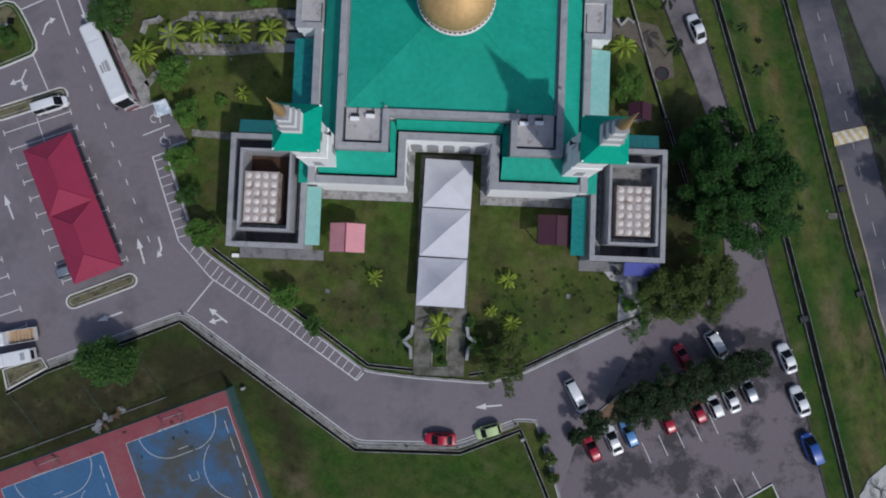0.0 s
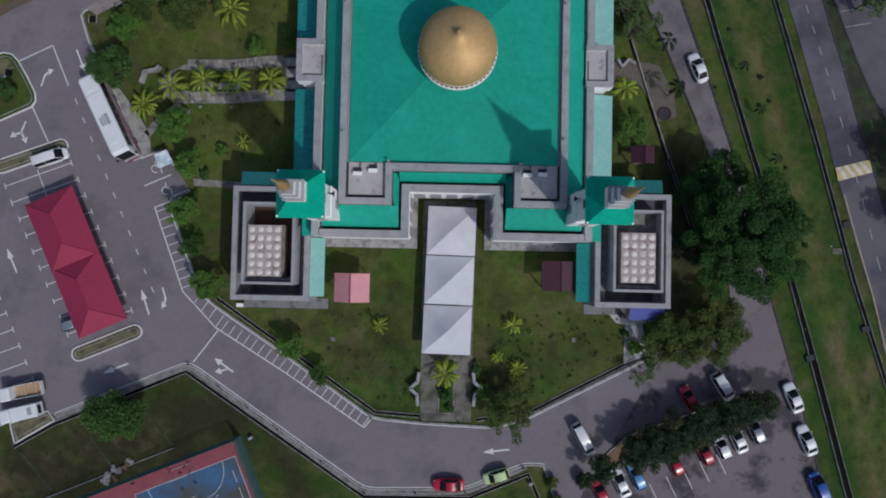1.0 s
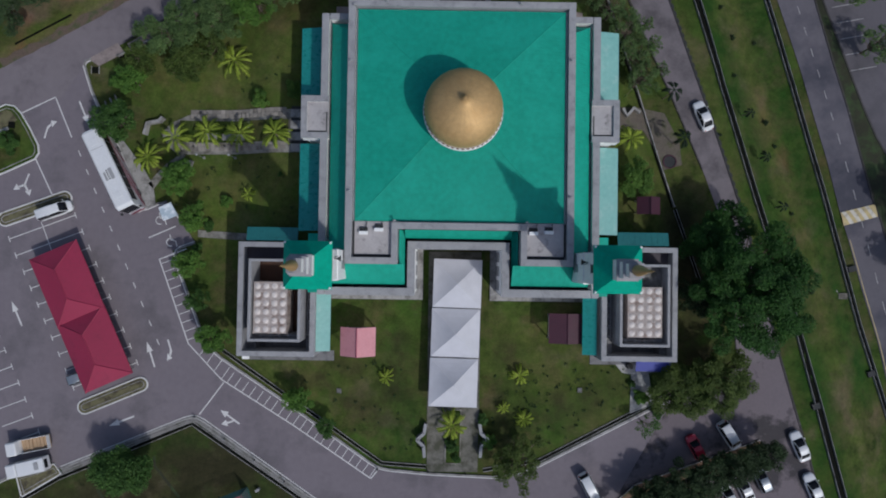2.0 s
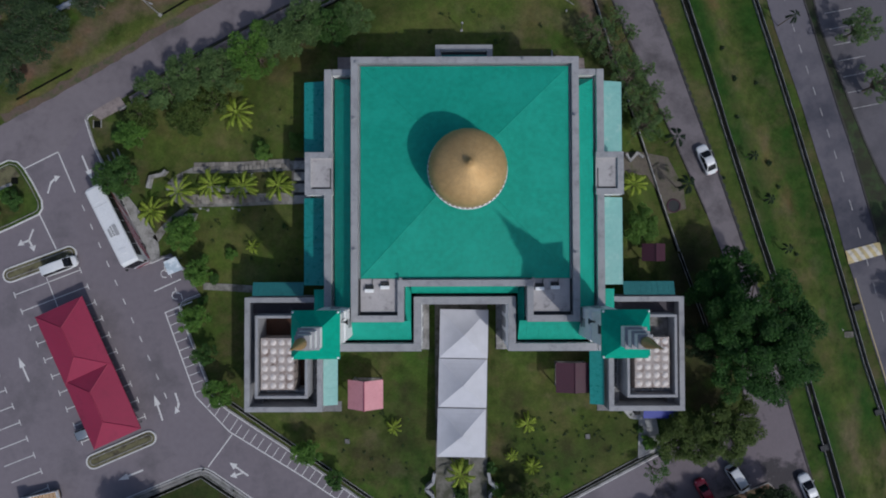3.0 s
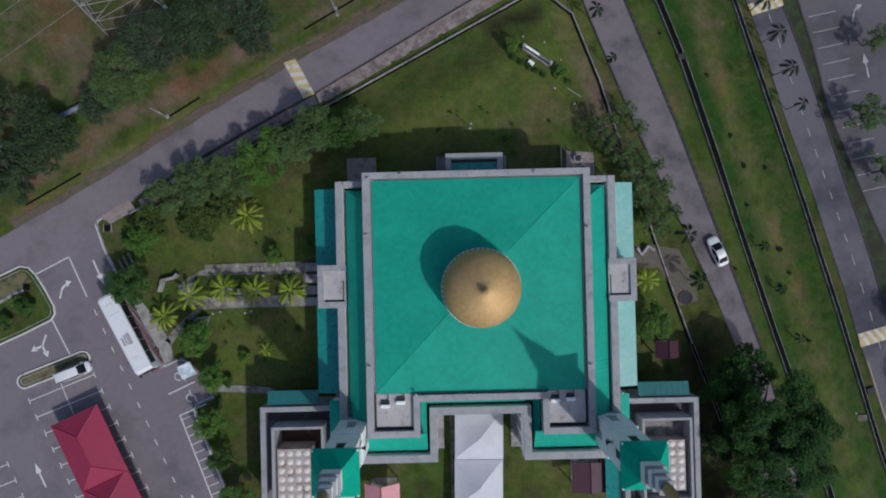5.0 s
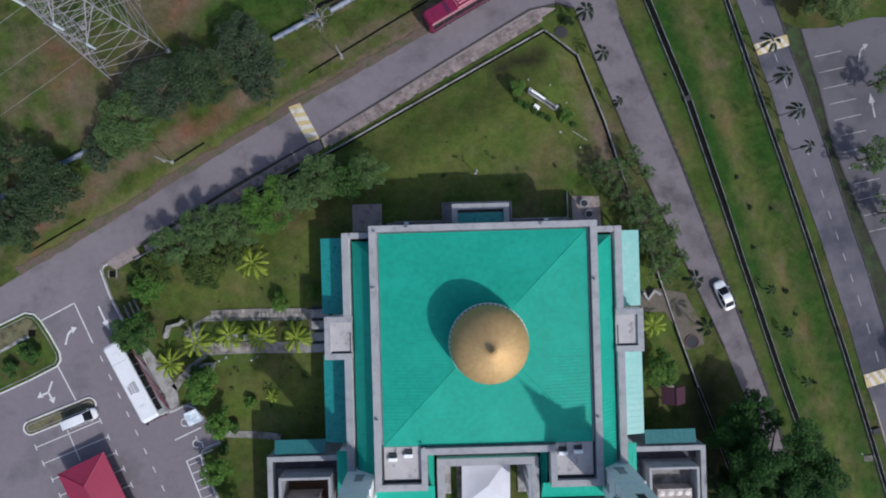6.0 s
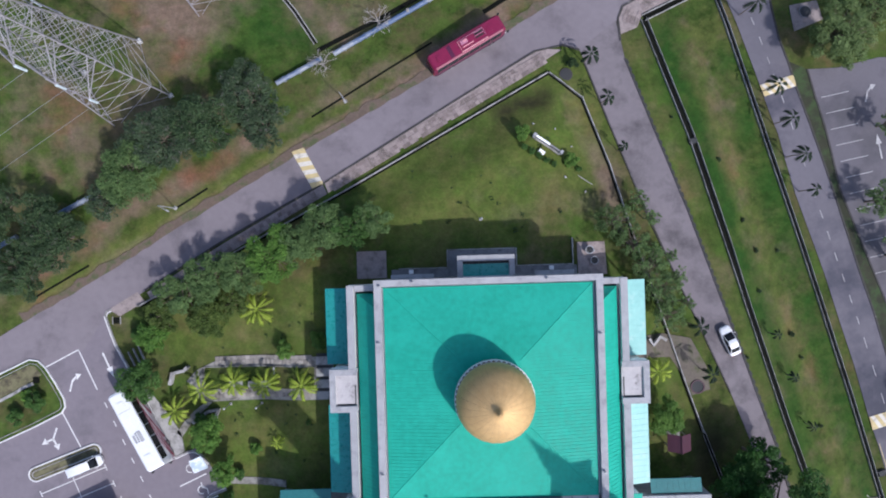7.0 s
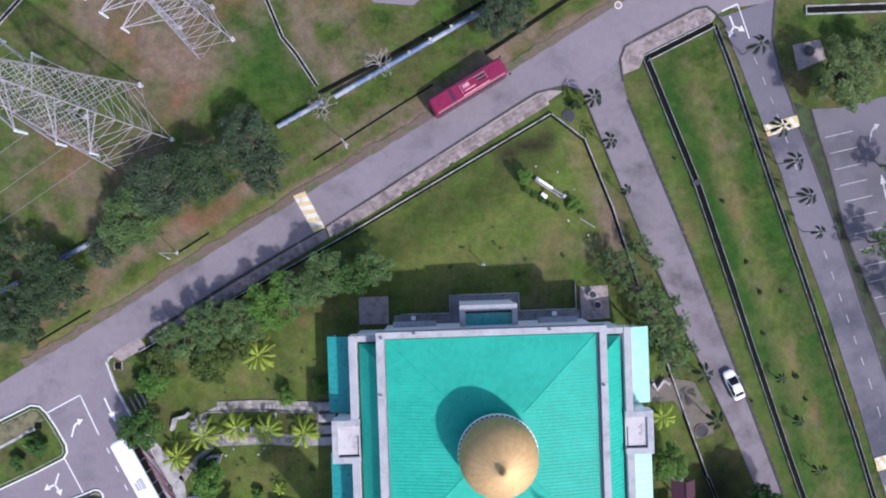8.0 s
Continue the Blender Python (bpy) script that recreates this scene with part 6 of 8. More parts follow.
def car(x, y, ang, paint_m, label, kind="saloon", group="parked cars", L=None):
    """A parked car; ang: the way it faces, degrees from east. kind: saloon, hatch or van."""
    L = L or {"saloon": 4.4, "hatch": 3.65, "van": 4.6}[kind]
    w, h = {"saloon": (0.87, 1.45), "hatch": (0.82, 1.48), "van": (0.88, 1.85)}[kind]
    c = thing("van" if kind == "van" else "car", (x, y, gz(x, y) + 0.075), label, "van" if kind == "van" else "car", group, ang)
    f = L / 2
    belt = 0.9 if kind != "van" else 1.05
    st = [(-1.0, 0.66, 0.42, -0.2), (-0.97, 0.84, 0.32, -0.08), (-0.9, 0.94, 0.25, -0.01), (-0.72, 0.99, 0.2, 0.01), (-0.2, 1.0, 0.18, 0.02), (0.3, 1.0, 0.18, 0.0), (0.6, 0.98, 0.2, -0.05), (0.8, 0.93, 0.24, -0.12), (0.92, 0.82, 0.3, -0.2), (0.98, 0.64, 0.38, -0.29), (1.0, 0.46, 0.44, -0.36)]
    part("body", loft(bmesh.new(), [oval(a * f, w * k, z0, belt + dz) for a, k, z0, dz in st]), paint_m, c, smooth=True)
    if kind == "saloon":
        b0, r0, r1, b1 = -f + 0.5, -f + 1.25, f - 1.95, f - 1.05
    elif kind == "hatch":
        b0, r0, r1, b1 = -f + 0.1, -f + 0.55, f - 1.55, f - 0.8
    else:
        b0, r0, r1, b1 = -f + 0.08, -f + 0.32, f - 1.35, f - 0.55
    wb, wr, zb = w * 0.93, w * 0.74, belt - 0.06
    top = [(b0, 0.84, 0.86, zb + 0.1), (b0 + (r0 - b0) * 0.55, 0.96, 0.95, zb + (h - zb) * 0.68), (r0, 1.0, 1.0, h - 0.05), ((r0 + r1) / 2, 1.0, 1.0, h), (r1, 1.0, 0.99, h - 0.05), (r1 + (b1 - r1) * 0.5, 0.97, 0.96, zb + (h - zb) * 0.62), (b1, 0.84, 0.9, zb + 0.09)]
    part("glasshouse", loft(bmesh.new(), [house_section(a, wb * k, wr * q, zb, z) for a, k, q, z in top]), GLASS_DARK, c, "dark tinted glass all round", smooth=True)
    e = 0.1
    rr = [(r0 - e, 0.82), (r0, 0.97), ((r0 + r1) / 2, 1.02), (r1, 0.96), (r1 + e, 0.78)]
    zr = [h - 0.12, h - 0.035, h + 0.02, h - 0.035, h - 0.13]
    part("roof", loft(bmesh.new(), [oval(a, wr * k, z - 0.05, z, 12, 0.6) for (a, k), z in zip(rr, zr)]), paint_m, c, smooth=True)
    for s in (-1, 1):
        part("pillar", rod(bmesh.new(), (b1 - 0.06, s * wb * 0.86, zb + 0.08), (r1, s * wr * 0.93, h - 0.05), 0.045, seg=5), paint_m, c)
        part("pillar", rod(bmesh.new(), (b0 + 0.08, s * wb * 0.86, zb + 0.1), (r0, s * wr * 0.94, h - 0.05), 0.06, seg=5), paint_m, c)
        part("pillar", rod(bmesh.new(), ((r0 + r1) / 2, s * wb * 1.0, zb + 0.05), ((r0 + r1) / 2, s * wr * 1.0, h - 0.04), 0.04, seg=5), paint_m, c)
    wheels(c, (-f * 0.6, f * 0.62), w)
    for s in (-1, 1):
        part("headlight", B(f * 0.9 - 0.16, f * 0.9 + 0.1, s * w * 0.62 - 0.16, s * w * 0.62 + 0.16, belt - 0.36, belt - 0.2, bevel=0.06), LAMP_CLEAR, c)
        part("tail_light", B(-f - 0.005, -f + 0.14, s * w * 0.66 - 0.13, s * w * 0.66 + 0.13, belt - 0.3, belt - 0.08, bevel=0.05), LAMP_RED, c)
        part("wing_mirror", B(b1 - 0.3, b1 - 0.15, s * (w - 0.02), s * (w + 0.16), belt, belt + 0.13, bevel=0.05), paint_m, c)
    part("bumper", B(f - 0.14, f + 0.03, -w * 0.5, w * 0.5, 0.28, 0.46, bevel=0.06), paint_m, c)
    part("bumper", B(-f - 0.05, -f + 0.1, -w * 0.66, w * 0.66, 0.3, 0.5, bevel=0.06), paint_m, c)
    part("grille", B(f - 0.04, f + 0.02, -w * 0.35, w * 0.35, 0.46, 0.56), BLACK, c)
    return c


def bus(x, y, ang, body_m, lower_m, label, roof_bits, tall=3.4, window_top=0.5, belt=1.7, swooshes=(), stripe_m=None):
    c = thing("bus", (x, y, gz(x, y) + 0.075), label, "bus", "", ang)
    f, w, h = 6.05, 1.25, tall
    st = [(-f, 0.74, 0.5, h - 0.4), (-f + 0.12, 0.88, 0.45, h - 0.16), (-f + 0.4, 1.0, 0.4, h - 0.04), (-2, 1.0, 0.4, h), (f - 0.7, 1.0, 0.4, h - 0.02), (f - 0.25, 0.93, 0.45, h - 0.28), (f, 0.76, 0.5, 1.6)]
    part("upper_body", loft(bmesh.new(), [section(a, w * k, 1.15, z1, 0.18) for a, k, z0, z1 in st]), body_m, c)
    part("lower_body", loft(bmesh.new(), [section(a, w * k * 1.004, z0, 1.35, 0.1) for a, k, z0, z1 in st]), lower_m, c)
    for s in (-1, 1):
        for k in range(6):
            x0 = -f + 0.5 + k * 1.78
            part("window", B(x0, x0 + 1.7, s * w - 0.02, s * w + 0.03, belt, h - window_top), GLASS_DARK, c)
        for k, (xa, xb, wa, wb) in enumerate(swooshes):
            pts = [(xa + (xb - xa) * u, belt - 0.05 - (belt - 0.62) * u ** 1.7, wa + (wb - wa) * u) for u in np.linspace(0, 1, 9)]
            bm = bmesh.new()
            rows = [[bm.verts.new((a, s * (w + off), z + e * d)) for e, off in ((-1, 0.004), (-1, 0.022 + 0.003 * k), (1, 0.022 + 0.003 * k), (1, 0.004))] for a, z, d in pts]
            for p, q in zip(rows, rows[1:]):
                for i in range(4):
                    bm.faces.new((p[i], p[(i + 1) % 4], q[(i + 1) % 4], q[i]))
            part("stripe", bm, stripe_m, c, "maroon sweeping stripe")
        part("wing_mirror", B(f - 0.1, f + 0.18, s * (w + 0.05), s * (w + 0.3), 2.2, 2.6, bevel=0.04), BLACK, c)
        part("tail_light", B(-f - 0.03, -f + 0.1, s * 0.95 - 0.12, s * 0.95 + 0.12, 0.9, 1.5, bevel=0.03), LAMP_RED, c)
        part("headlight", B(f - 0.06, f + 0.05, s * 0.9 - 0.18, s * 0.9 + 0.18, 0.75, 1.0, bevel=0.03), LAMP_CLEAR, c)
    quad("windscreen", [(f + 0.02, -w * 0.74, 1.55), (f + 0.02, w * 0.74, 1.55), (f - 0.2, w * 0.84, h - 0.42), (f - 0.2, -w * 0.84, h - 0.42)], GLASS_DARK, c)
    part("rear_window", B(-f - 0.02, -f + 0.04, -0.9, 0.9, 1.8, 2.6), GLASS_DARK, c)
    part("bumper", B(f - 0.2, f + 0.1, -w * 0.82, w * 0.82, 0.42, 0.75, bevel=0.06), stripe_m or lower_m, c)
    wheels(c, (-f * 0.52, f * 0.6), w, 0.48, 0.3)
    for (x0, x1, y0, y1, z1, m, nm) in roof_bits:
        part(nm, B(x0, x1, y0, y1, h - 0.04, h + z1, bevel=0.04), m, c)
    return c


bus(-48.05, -6.45, -63.3, WHITE_PAINT, COACH_SILVER, "parked white coach, silver sides with maroon sweeping stripes",
    [(0.0, 1.6, 0.12, 0.62, 0.08, GREY_PLASTIC, "air_vent"), (0.3, 1.5, -0.66, -0.36, 0.08, GREY_PLASTIC, "air_vent")] + [(0.1 + 0.3 * k, 0.27 + 0.3 * k, -0.2, -0.02, 0.1, BLACK, "vent_slot") for k in range(5)] + [(-4.6, -3.6, -0.5, 0.5, 0.06, WHITE_PAINT, "roof_hatch"), (3.4, 4.3, -0.45, 0.45, 0.06, WHITE_PAINT, "roof_hatch"), (-3.2, -3.15, -1.0, 1.0, 0.015, GREY_PLASTIC, "roof_seam")], 3.85, 0.42, 2.15, ((-5.6, -1.2, 0.05, 0.2), (-4.4, 2.6, 0.05, 0.16), (-2.6, 4.4, 0.04, 0.1), (-0.6, 5.5, 0.04, 0.13), (1.6, 5.8, 0.03, 0.07)), DARK_RED)
# pink bars: edges of roof equipment, and sun glints drawn as parts
bus(-1.1, 46.4, 29.2, BUS_RED, BUS_MAROON, "parked dark red bus with roof equipment and pale glints",
    [(-1.2, 1.1, -0.62, 0.66, 0.14, BUS_RED, "air_conditioner"), (-0.9, 0.2, -0.1, 0.5, 0.22, PINK_DULL, "fan_housing"), (-0.5, 0.1, 0.1, 0.45, 0.28, PINK, "vent"), (-1.24, -1.16, -0.66, 0.7, 0.2, PINK, "roof_rail"), (-1.2, 2.9, 0.64, 0.7, 0.2, PINK_DULL, "roof_rail"), (-1.3, 3.0, -0.98, -0.84, 0.16, PINK, "roof_rail"), (-0.9, 0.9, -0.52, -0.34, 0.2, PINK, "roof_rail"),
     (1.4, 2.7, 0.22, 0.46, 0.1, BLACK, "skylight"), (1.4, 2.7, -0.28, -0.06, 0.1, BLACK, "skylight"), (1.3, 2.8, 0.52, 0.58, 0.16, PINK_DULL, "roof_rail"), (1.3, 2.8, 0.06, 0.12, 0.16, PINK_DULL, "roof_rail"), (2.84, 2.92, -0.5, 0.6, 0.16, PINK_DULL, "roof_bar"), (3.3, 4.2, -0.4, 0.4, 0.1, BUS_RED, "roof_hatch"), (-4.9, -4.1, -0.4, 0.4, 0.1, BUS_RED, "roof_hatch"), (-3.0, -2.4, -0.9, 0.9, 0.05, BUS_MAROON, "roof_panel")], window_top=0.22)

car(0.4, -56.85, 180, RED_PAINT, "glossy red saloon car parked by the kerb")
car(7.1, -55.5, 198, LIME_PAINT, "pale lime green hatchback parked by the kerb", "hatch", L=3.7)
car(19.3, -50.1, -61, WHITE_PAINT, "white van parked across the car park", "van", L=4.9)
car(34.1, -44.0, 118, RED_PAINT, "red hatchback parked in tree shade", "hatch")
car(38.8, -42.3, -57, WHITE_PAINT, "white van parked in tree shade", "van", L=4.3)
car(48.8, -43.7, 113, WHITE_PAINT, "white saloon car parked along the east kerb")
car(50.75, -49.6, 113, WHITE_PAINT, "white saloon car parked along the east kerb", L=4.5)
car(52.4, -56.1, 113, BLUE_PAINT, "dark blue pickup van parked along the east kerb", "van", L=4.4)
car(24.6, -56.0, 115, WHITE_PAINT, "white saloon car nosed under the trees")
car(26.9, -55.1, 115, LIGHT_BLUE, "light blue hatchback nosed under the trees", "hatch", L=3.9)
car(32.2, -53.2, 115, RED_PAINT, "red hatchback half hidden under the trees", "hatch")
car(38.8, -50.8, 115, WHITE_PAINT, "white hatchback half hidden under the trees", "hatch")
car(41.0, -49.6, 115, WHITE_PAINT, "white saloon car half hidden under the trees", L=4.2)
car(43.5, -48.4, 115, SILVER, "silver hatchback half hidden under the trees", "hatch", L=3.9)
car(36.4, -51.6, 115, RED_PAINT, "red hatchback half hidden under the trees", "hatch")
car(21.8, -57.4, 115, RED_PAINT, "red hatchback parked under a small tree", "hatch")
car(34.9, 2.95, 113, WHITE_PAINT, "white saloon car parked on the service lane")
car(-57.0, -11.95, 20.2, WHITE_PAINT, "white people carrier parked beside the island", "van", L=4.9)
car(-52.9, -35.4, AX, SILVER, "silver hatchback parked under the red shed", "hatch")


def truck(x, y, ang, flat, label):
    c = thing("truck", (x, y, gz(x, y) + 0.075), label, "truck", "", ang)
    w = 0.95
    part("chassis", B(-2.8, 2.7, -0.4, 0.4, 0.45, 0.65), BLACK, c)
    part("cab", loft(bmesh.new(), [section(-2.9 + a, w * k, 0.5, z, 0.14) for a, k, z in ((0.0, 0.9, 1.5), (0.25, 1.0, 2.0), (1.45, 1.0, 2.05), (1.6, 0.96, 1.95))]), WHITE_PAINT, c)
    quad("windscreen", [(-2.92, w * 0.8, 1.25), (-2.92, -w * 0.8, 1.25), (-2.7, -w * 0.86, 1.9), (-2.7, w * 0.86, 1.9)], GLASS_DARK, c)
    for s in (-1, 1):
        part("side_window", B(-2.5, -1.7, s * w - 0.02, s * w + 0.02, 1.25, 1.8), GLASS_DARK, c)
    if flat:
        part("load_bed", B(-1.2, 2.8, -w, w, 0.75, 0.9), WOOD, c, "timber load bed")
        for a in ((-1.2, 2.8, -w, -w + 0.06), (-1.2, 2.8, w - 0.06, w), (2.74, 2.8, -w, w), (-1.2, -1.14, -w, w)):
            part("side_board", B(*a, 0.9, 1.45), WHITE_PAINT, c)
        for k in range(7):
            part("plank", B(-1.0 + 0.52 * k, -0.6 + 0.52 * k, -w + 0.1, w - 0.1, 0.9, 0.96 + 0.05 * (k % 3)), WOOD, c)
    else:
        part("box_body", B(-1.1, 2.7, -w, w, 0.7, 2.15, bevel=0.07), WHITE_PAINT, c)
        part("rear_window", B(2.68, 2.73, -0.6, 0.6, 1.3, 1.9), GLASS_DARK, c)
        part("roof_vent", B(1.4, 2.0, -0.5, 0.5, 2.15, 2.25, bevel=0.03), GREY_PLASTIC, c)
    wheels(c, (-2.1, 1.7), w, 0.4, 0.25)
    return c


truck(-59.4, -44.9, 12, True, "white flatbed lorry with a timber load bed")
truck(-59.3, -47.85, 14, False, "white box van parked beside a flatbed lorry")


# ---------------------------------------------------------------- planting
def leaf_mass(rng, centres, radii, per, size, flat=0.75):
    """Leaves scattered through clumps; each leaf is a bent, pointed blade."""
    blocks = []
    for c, r in zip(centres, radii):
        k = max(8, int(per * r * r))
        d = rng.normal(size=(k, 3))
        d /= np.linalg.norm(d, axis=1)[:, None]
        rad = r * rng.uniform(0.3, 1.08, k) ** 0.6
        p = np.array(c) + d * rad[:, None] * np.array((1, 1, flat))
        u = rng.normal(size=(k, 3))
        u[:, 2] *= 0.45
        u /= np.linalg.norm(u, axis=1)[:, None]
        up = d * 0.55 + np.array((0, 0, 1.0)) + rng.normal(size=(k, 3)) * 0.35
        v = np.cross(up, u)
        v /= np.linalg.norm(v, axis=1)[:, None]
        n = np.cross(u, v)
        s = (size * rng.uniform(0.6, 1.35, k))[:, None]
        a, e, nn = u * s, v * s * 0.42, n * s * 0.16
        blocks.append(np.stack((p - a, p + e - nn, p + a, p - e - nn), axis=1))
    verts = np.concatenate(blocks).reshape(-1, 3)
    b = np.arange(0, len(verts), 4)
    faces = np.concatenate((np.stack((b, b + 1, b + 2), axis=1), np.stack((b, b + 2, b + 3), axis=1)))
    return verts.tolist(), faces.tolist()


def tree(x, y, r, h, m, label, seed, per=90, size=0.3, clumps=26, sy=1.0, group="trees", low=0.35, gap=0.0, bark=None, category="tree", clump=(0.17, 0.34)):
    """A tree with a tapered trunk, forking limbs and an uneven crown of leaf clumps."""
    rng = np.random.default_rng(seed)
    g = gz(x, y)
    t = thing("tree" if category == "tree" else "shrub", (x, y, g), label, category, group)
    t.rotation_euler = (0, 0, 0)
    bark = bark or BARK
    base = h * low
    cz = (base + h) / 2
    hz = (h - base) / 2
    cs, rs = [], []
    for i in range(clumps):
        a = i * 2.39996 + rng.uniform(-0.5, 0.5)
        q = math.sqrt((i + 0.5) / clumps) * rng.uniform(0.78, 1.12) * (1 + 0.13 * math.sin(2 * a + seed) + 0.1 * math.sin(3 * a + 2.3 * seed))
        z = cz + hz * (math.sqrt(max(0.05, 1 - q * q)) * rng.uniform(0.2, 0.95) if i % 3 else -0.3 * rng.uniform(0, 1))
        if gap and rng.uniform() < gap:
            continue
        cs.append((r * 0.86 * q * math.cos(a), r * 0.86 * q * math.sin(a) * sy, z))
        rs.append(r * rng.uniform(*clump))
    bm = bmesh.new()
    fork = base * rng.uniform(0.75, 1.0)
    tr = max(0.08, r * 0.045)
    lean = (rng.uniform(-0.15, 0.15) * r * 0.3, rng.uniform(-0.15, 0.15) * r * 0.3)
    rod(bm, (0, 0, -0.3), (lean[0], lean[1], fork), tr * 1.35, tr, 8)
    for i in range(0, len(cs), 2):
        mid_p = (lean[0] * 0.6 + cs[i][0] * 0.45, lean[1] * 0.6 + cs[i][1] * 0.45, fork + (cs[i][2] - fork) * 0.6)
        rod(bm, (lean[0], lean[1], fork - 0.1), mid_p, tr * 0.6, tr * 0.36, 5)
        rod(bm, mid_p, cs[i], tr * 0.36, tr * 0.12, 5)
        if i + 1 < len(cs):
            rod(bm, mid_p, cs[i + 1], tr * 0.3, tr * 0.1, 4)
    part("trunk", bm, bark, t)
    v, f = leaf_mass(rng, cs, rs, per, size)
    raw("crown", v, f, m, t)
    return t


def frond_mesh(bm, rng, az, length, rise, droop, width):
    """One feather frond: a bent midrib with narrow leaflets swept forward on both sides."""
    ca, sa = math.cos(az), math.sin(az)
    n = 10
    pts = []
    for i in range(n + 1):
        s = i / n
        pts.append(Vector((ca * length * s * (1 - 0.14 * s * s), sa * length * s * (1 - 0.14 * s * s), rise * s - droop * s ** 2.2)))
    side = Vector((-sa, ca, 0))
    for i in range(n):
        p, q = pts[i], pts[i + 1]
        w0, w1 = 0.045 * (1 - i / n) + 0.012, 0.045 * (1 - (i + 1) / n) + 0.012
        bm.faces.new([bm.verts.new(c) for c in (p - side * w0, p + side * w0, q + side * w1, q - side * w1)])
        if i < 2:
            continue
        fwd = (q - p).normalized()
        for k in range(4):
            a = p.lerp(q, k / 4)
            s = (i + k / 4) / n
            ll = width * (0.45 + 0.75 * math.sin(math.pi * min(1.0, 0.1 + 0.82 * s))) * rng.uniform(0.8, 1.15)
            for sgn in (-1, 1):
                tip = a + side * sgn * ll * 0.72 + fwd * ll * 0.85 - Vector((0, 0, ll * rng.uniform(0.2, 0.5)))
                b0 = a + fwd * 0.055
                mid = a.lerp(tip, 0.5) + fwd * 0.05 + Vector((0, 0, 0.02))
                bm.faces.new([bm.verts.new(c) for c in (a, b0, mid)])
                bm.faces.new([bm.verts.new(c) for c in (a, mid, tip)])


def palm(x, y, r, h, m, label, seed, n=13, group="palms", ring=2, width=0.13, thick=0.17):
    rng = np.random.default_rng(seed)
    t = thing("palm_tree", (x, y, gz(x, y)), label, "palm tree", group, 0)
    bm = bmesh.new()
    k = 7
    bend = (rng.uniform(-0.2, 0.2), rng.uniform(-0.2, 0.2))
    for i in range(k):
        a, b = i / k, (i + 1) / k
        rod(bm, (bend[0] * a * a, bend[1] * a * a, -0.2 + (h + 0.2) * a), (bend[0] * b * b, bend[1] * b * b, -0.2 + (h + 0.2) * b), thick * (1 - 0.35 * a), thick * (1.06 - 0.4 * a), 8)
    part("trunk", bm, BARK, t)
    for i in range(n):
        az = 2 * math.pi * i / n + rng.uniform(-0.25, 0.25)
        top = i % ring == 0 and ring > 1
        bm = bmesh.new()
        frond_mesh(bm, rng, az, r * rng.uniform(0.82, 1.12) * (0.85 if top else 1), r * (0.62 if top else 0.3), r * (0.6 if top else 0.72), r * width * rng.uniform(0.85, 1.2))
        o = part("frond", bm, m, t)
        o.location = (bend[0], bend[1], h)
    return t


tree(38.2, -21.9, 8.6, 12.5, LEAF_BIG, "large spreading green tree beside the service lane", 5, 300, 0.17, 170, low=0.25, gap=0.12, clump=(0.07, 0.19))
tree(32.6, -22.6, 3.3, 6.4, LEAF_DARK, "dark green tree between the annexe and the lane", 8, 240, 0.16, 60, gap=0.1, clump=(0.1, 0.22))
tree(36.6, -12.6, 3.4, 7.4, LEAF_BIG, "deep green tree leaning over the service lane", 9, 240, 0.17, 60, gap=0.12, clump=(0.1, 0.22))
tree(34.0, -15.2, 3.9, 7.6, LEAF_BIG, "deep green tree leaning over the service lane", 7, 220, 0.19, 46, gap=0.1, clump=(0.14, 0.3))
for k, (x, y, r) in enumerate(((21.2, -53.5, 2.2), (26.0, -50.9, 2.8), (28.6, -50.0, 3.0), (31.4, -48.6, 3.1), (34.6, -47.2, 3.1), (38.0, -46.0, 2.8), (40.4, -45.0, 2.5), (42.6, -44.2, 2.4))):
    tree(x, y, r, 4.6 + 0.3 * (k % 3), LEAF_DARK, "dense dark green tree in the car park row", 20 + k, 260, 0.17, 30, group="trees in the car park row")
tree(30.6, -35.3, 4.2, 5.6, LEAF_OLIVE, "wide olive green tree near the blue canopy", 40, 300, 0.15, 80, gap=0.1, clump=(0.1, 0.24))
tree(35.6, -34.0, 4.9, 6.8, LEAF_OLIVE, "wide olive green tree near the blue canopy", 44, 300, 0.15, 90, gap=0.1, clump=(0.1, 0.22))
tree(29.0, -37.2, 2.4, 4.0, LEAF_OLIVE, "thin olive green tree at the lawn's edge", 41, 170, 0.15, 22, gap=0.2)
tree(26.6, -40.6, 2.0, 3.6, LEAF_MID, "thin green tree over the road edge", 42, 150, 0.15, 18, gap=0.3)
tree(8.6, -45.6, 3.9, 5.2, LEAF_OLIVE, "loose olive green tree over the kerb", 43, 260, 0.15, 64, gap=0.2, clump=(0.09, 0.22))
for k, (x, y, r, h) in enumerate(((-37.3, -19.4, 2.1, 4.2), (-35.9, -24.3, 1.7, 3.6), (-33.5, -29.4, 2.4, 4.4), (-21.5, -37.6, 2.1, 4.0), (-17.6, -41.6, 1.5, 3.4), (-38.7, -7.3, 2.4, 4.4), (-36.5, -12.7, 2.0, 4.2), (-47.4, 0.5, 3.0, 5.2), (-45.8, 6.3, 2.3, 4.0))):
    tree(x, y, r, h, LEAF_LIGHT if k % 3 != 1 else LEAF_MID, "rounded green tree beside the car park", 50 + k, 260, 0.18, 26, group="trees beside the car park")
tree(-45.2, -47.4, 4.3, 5.2, LEAF_MID, "broad bushy green tree below the kerb", 60, 220, 0.19, 46, sy=0.62)
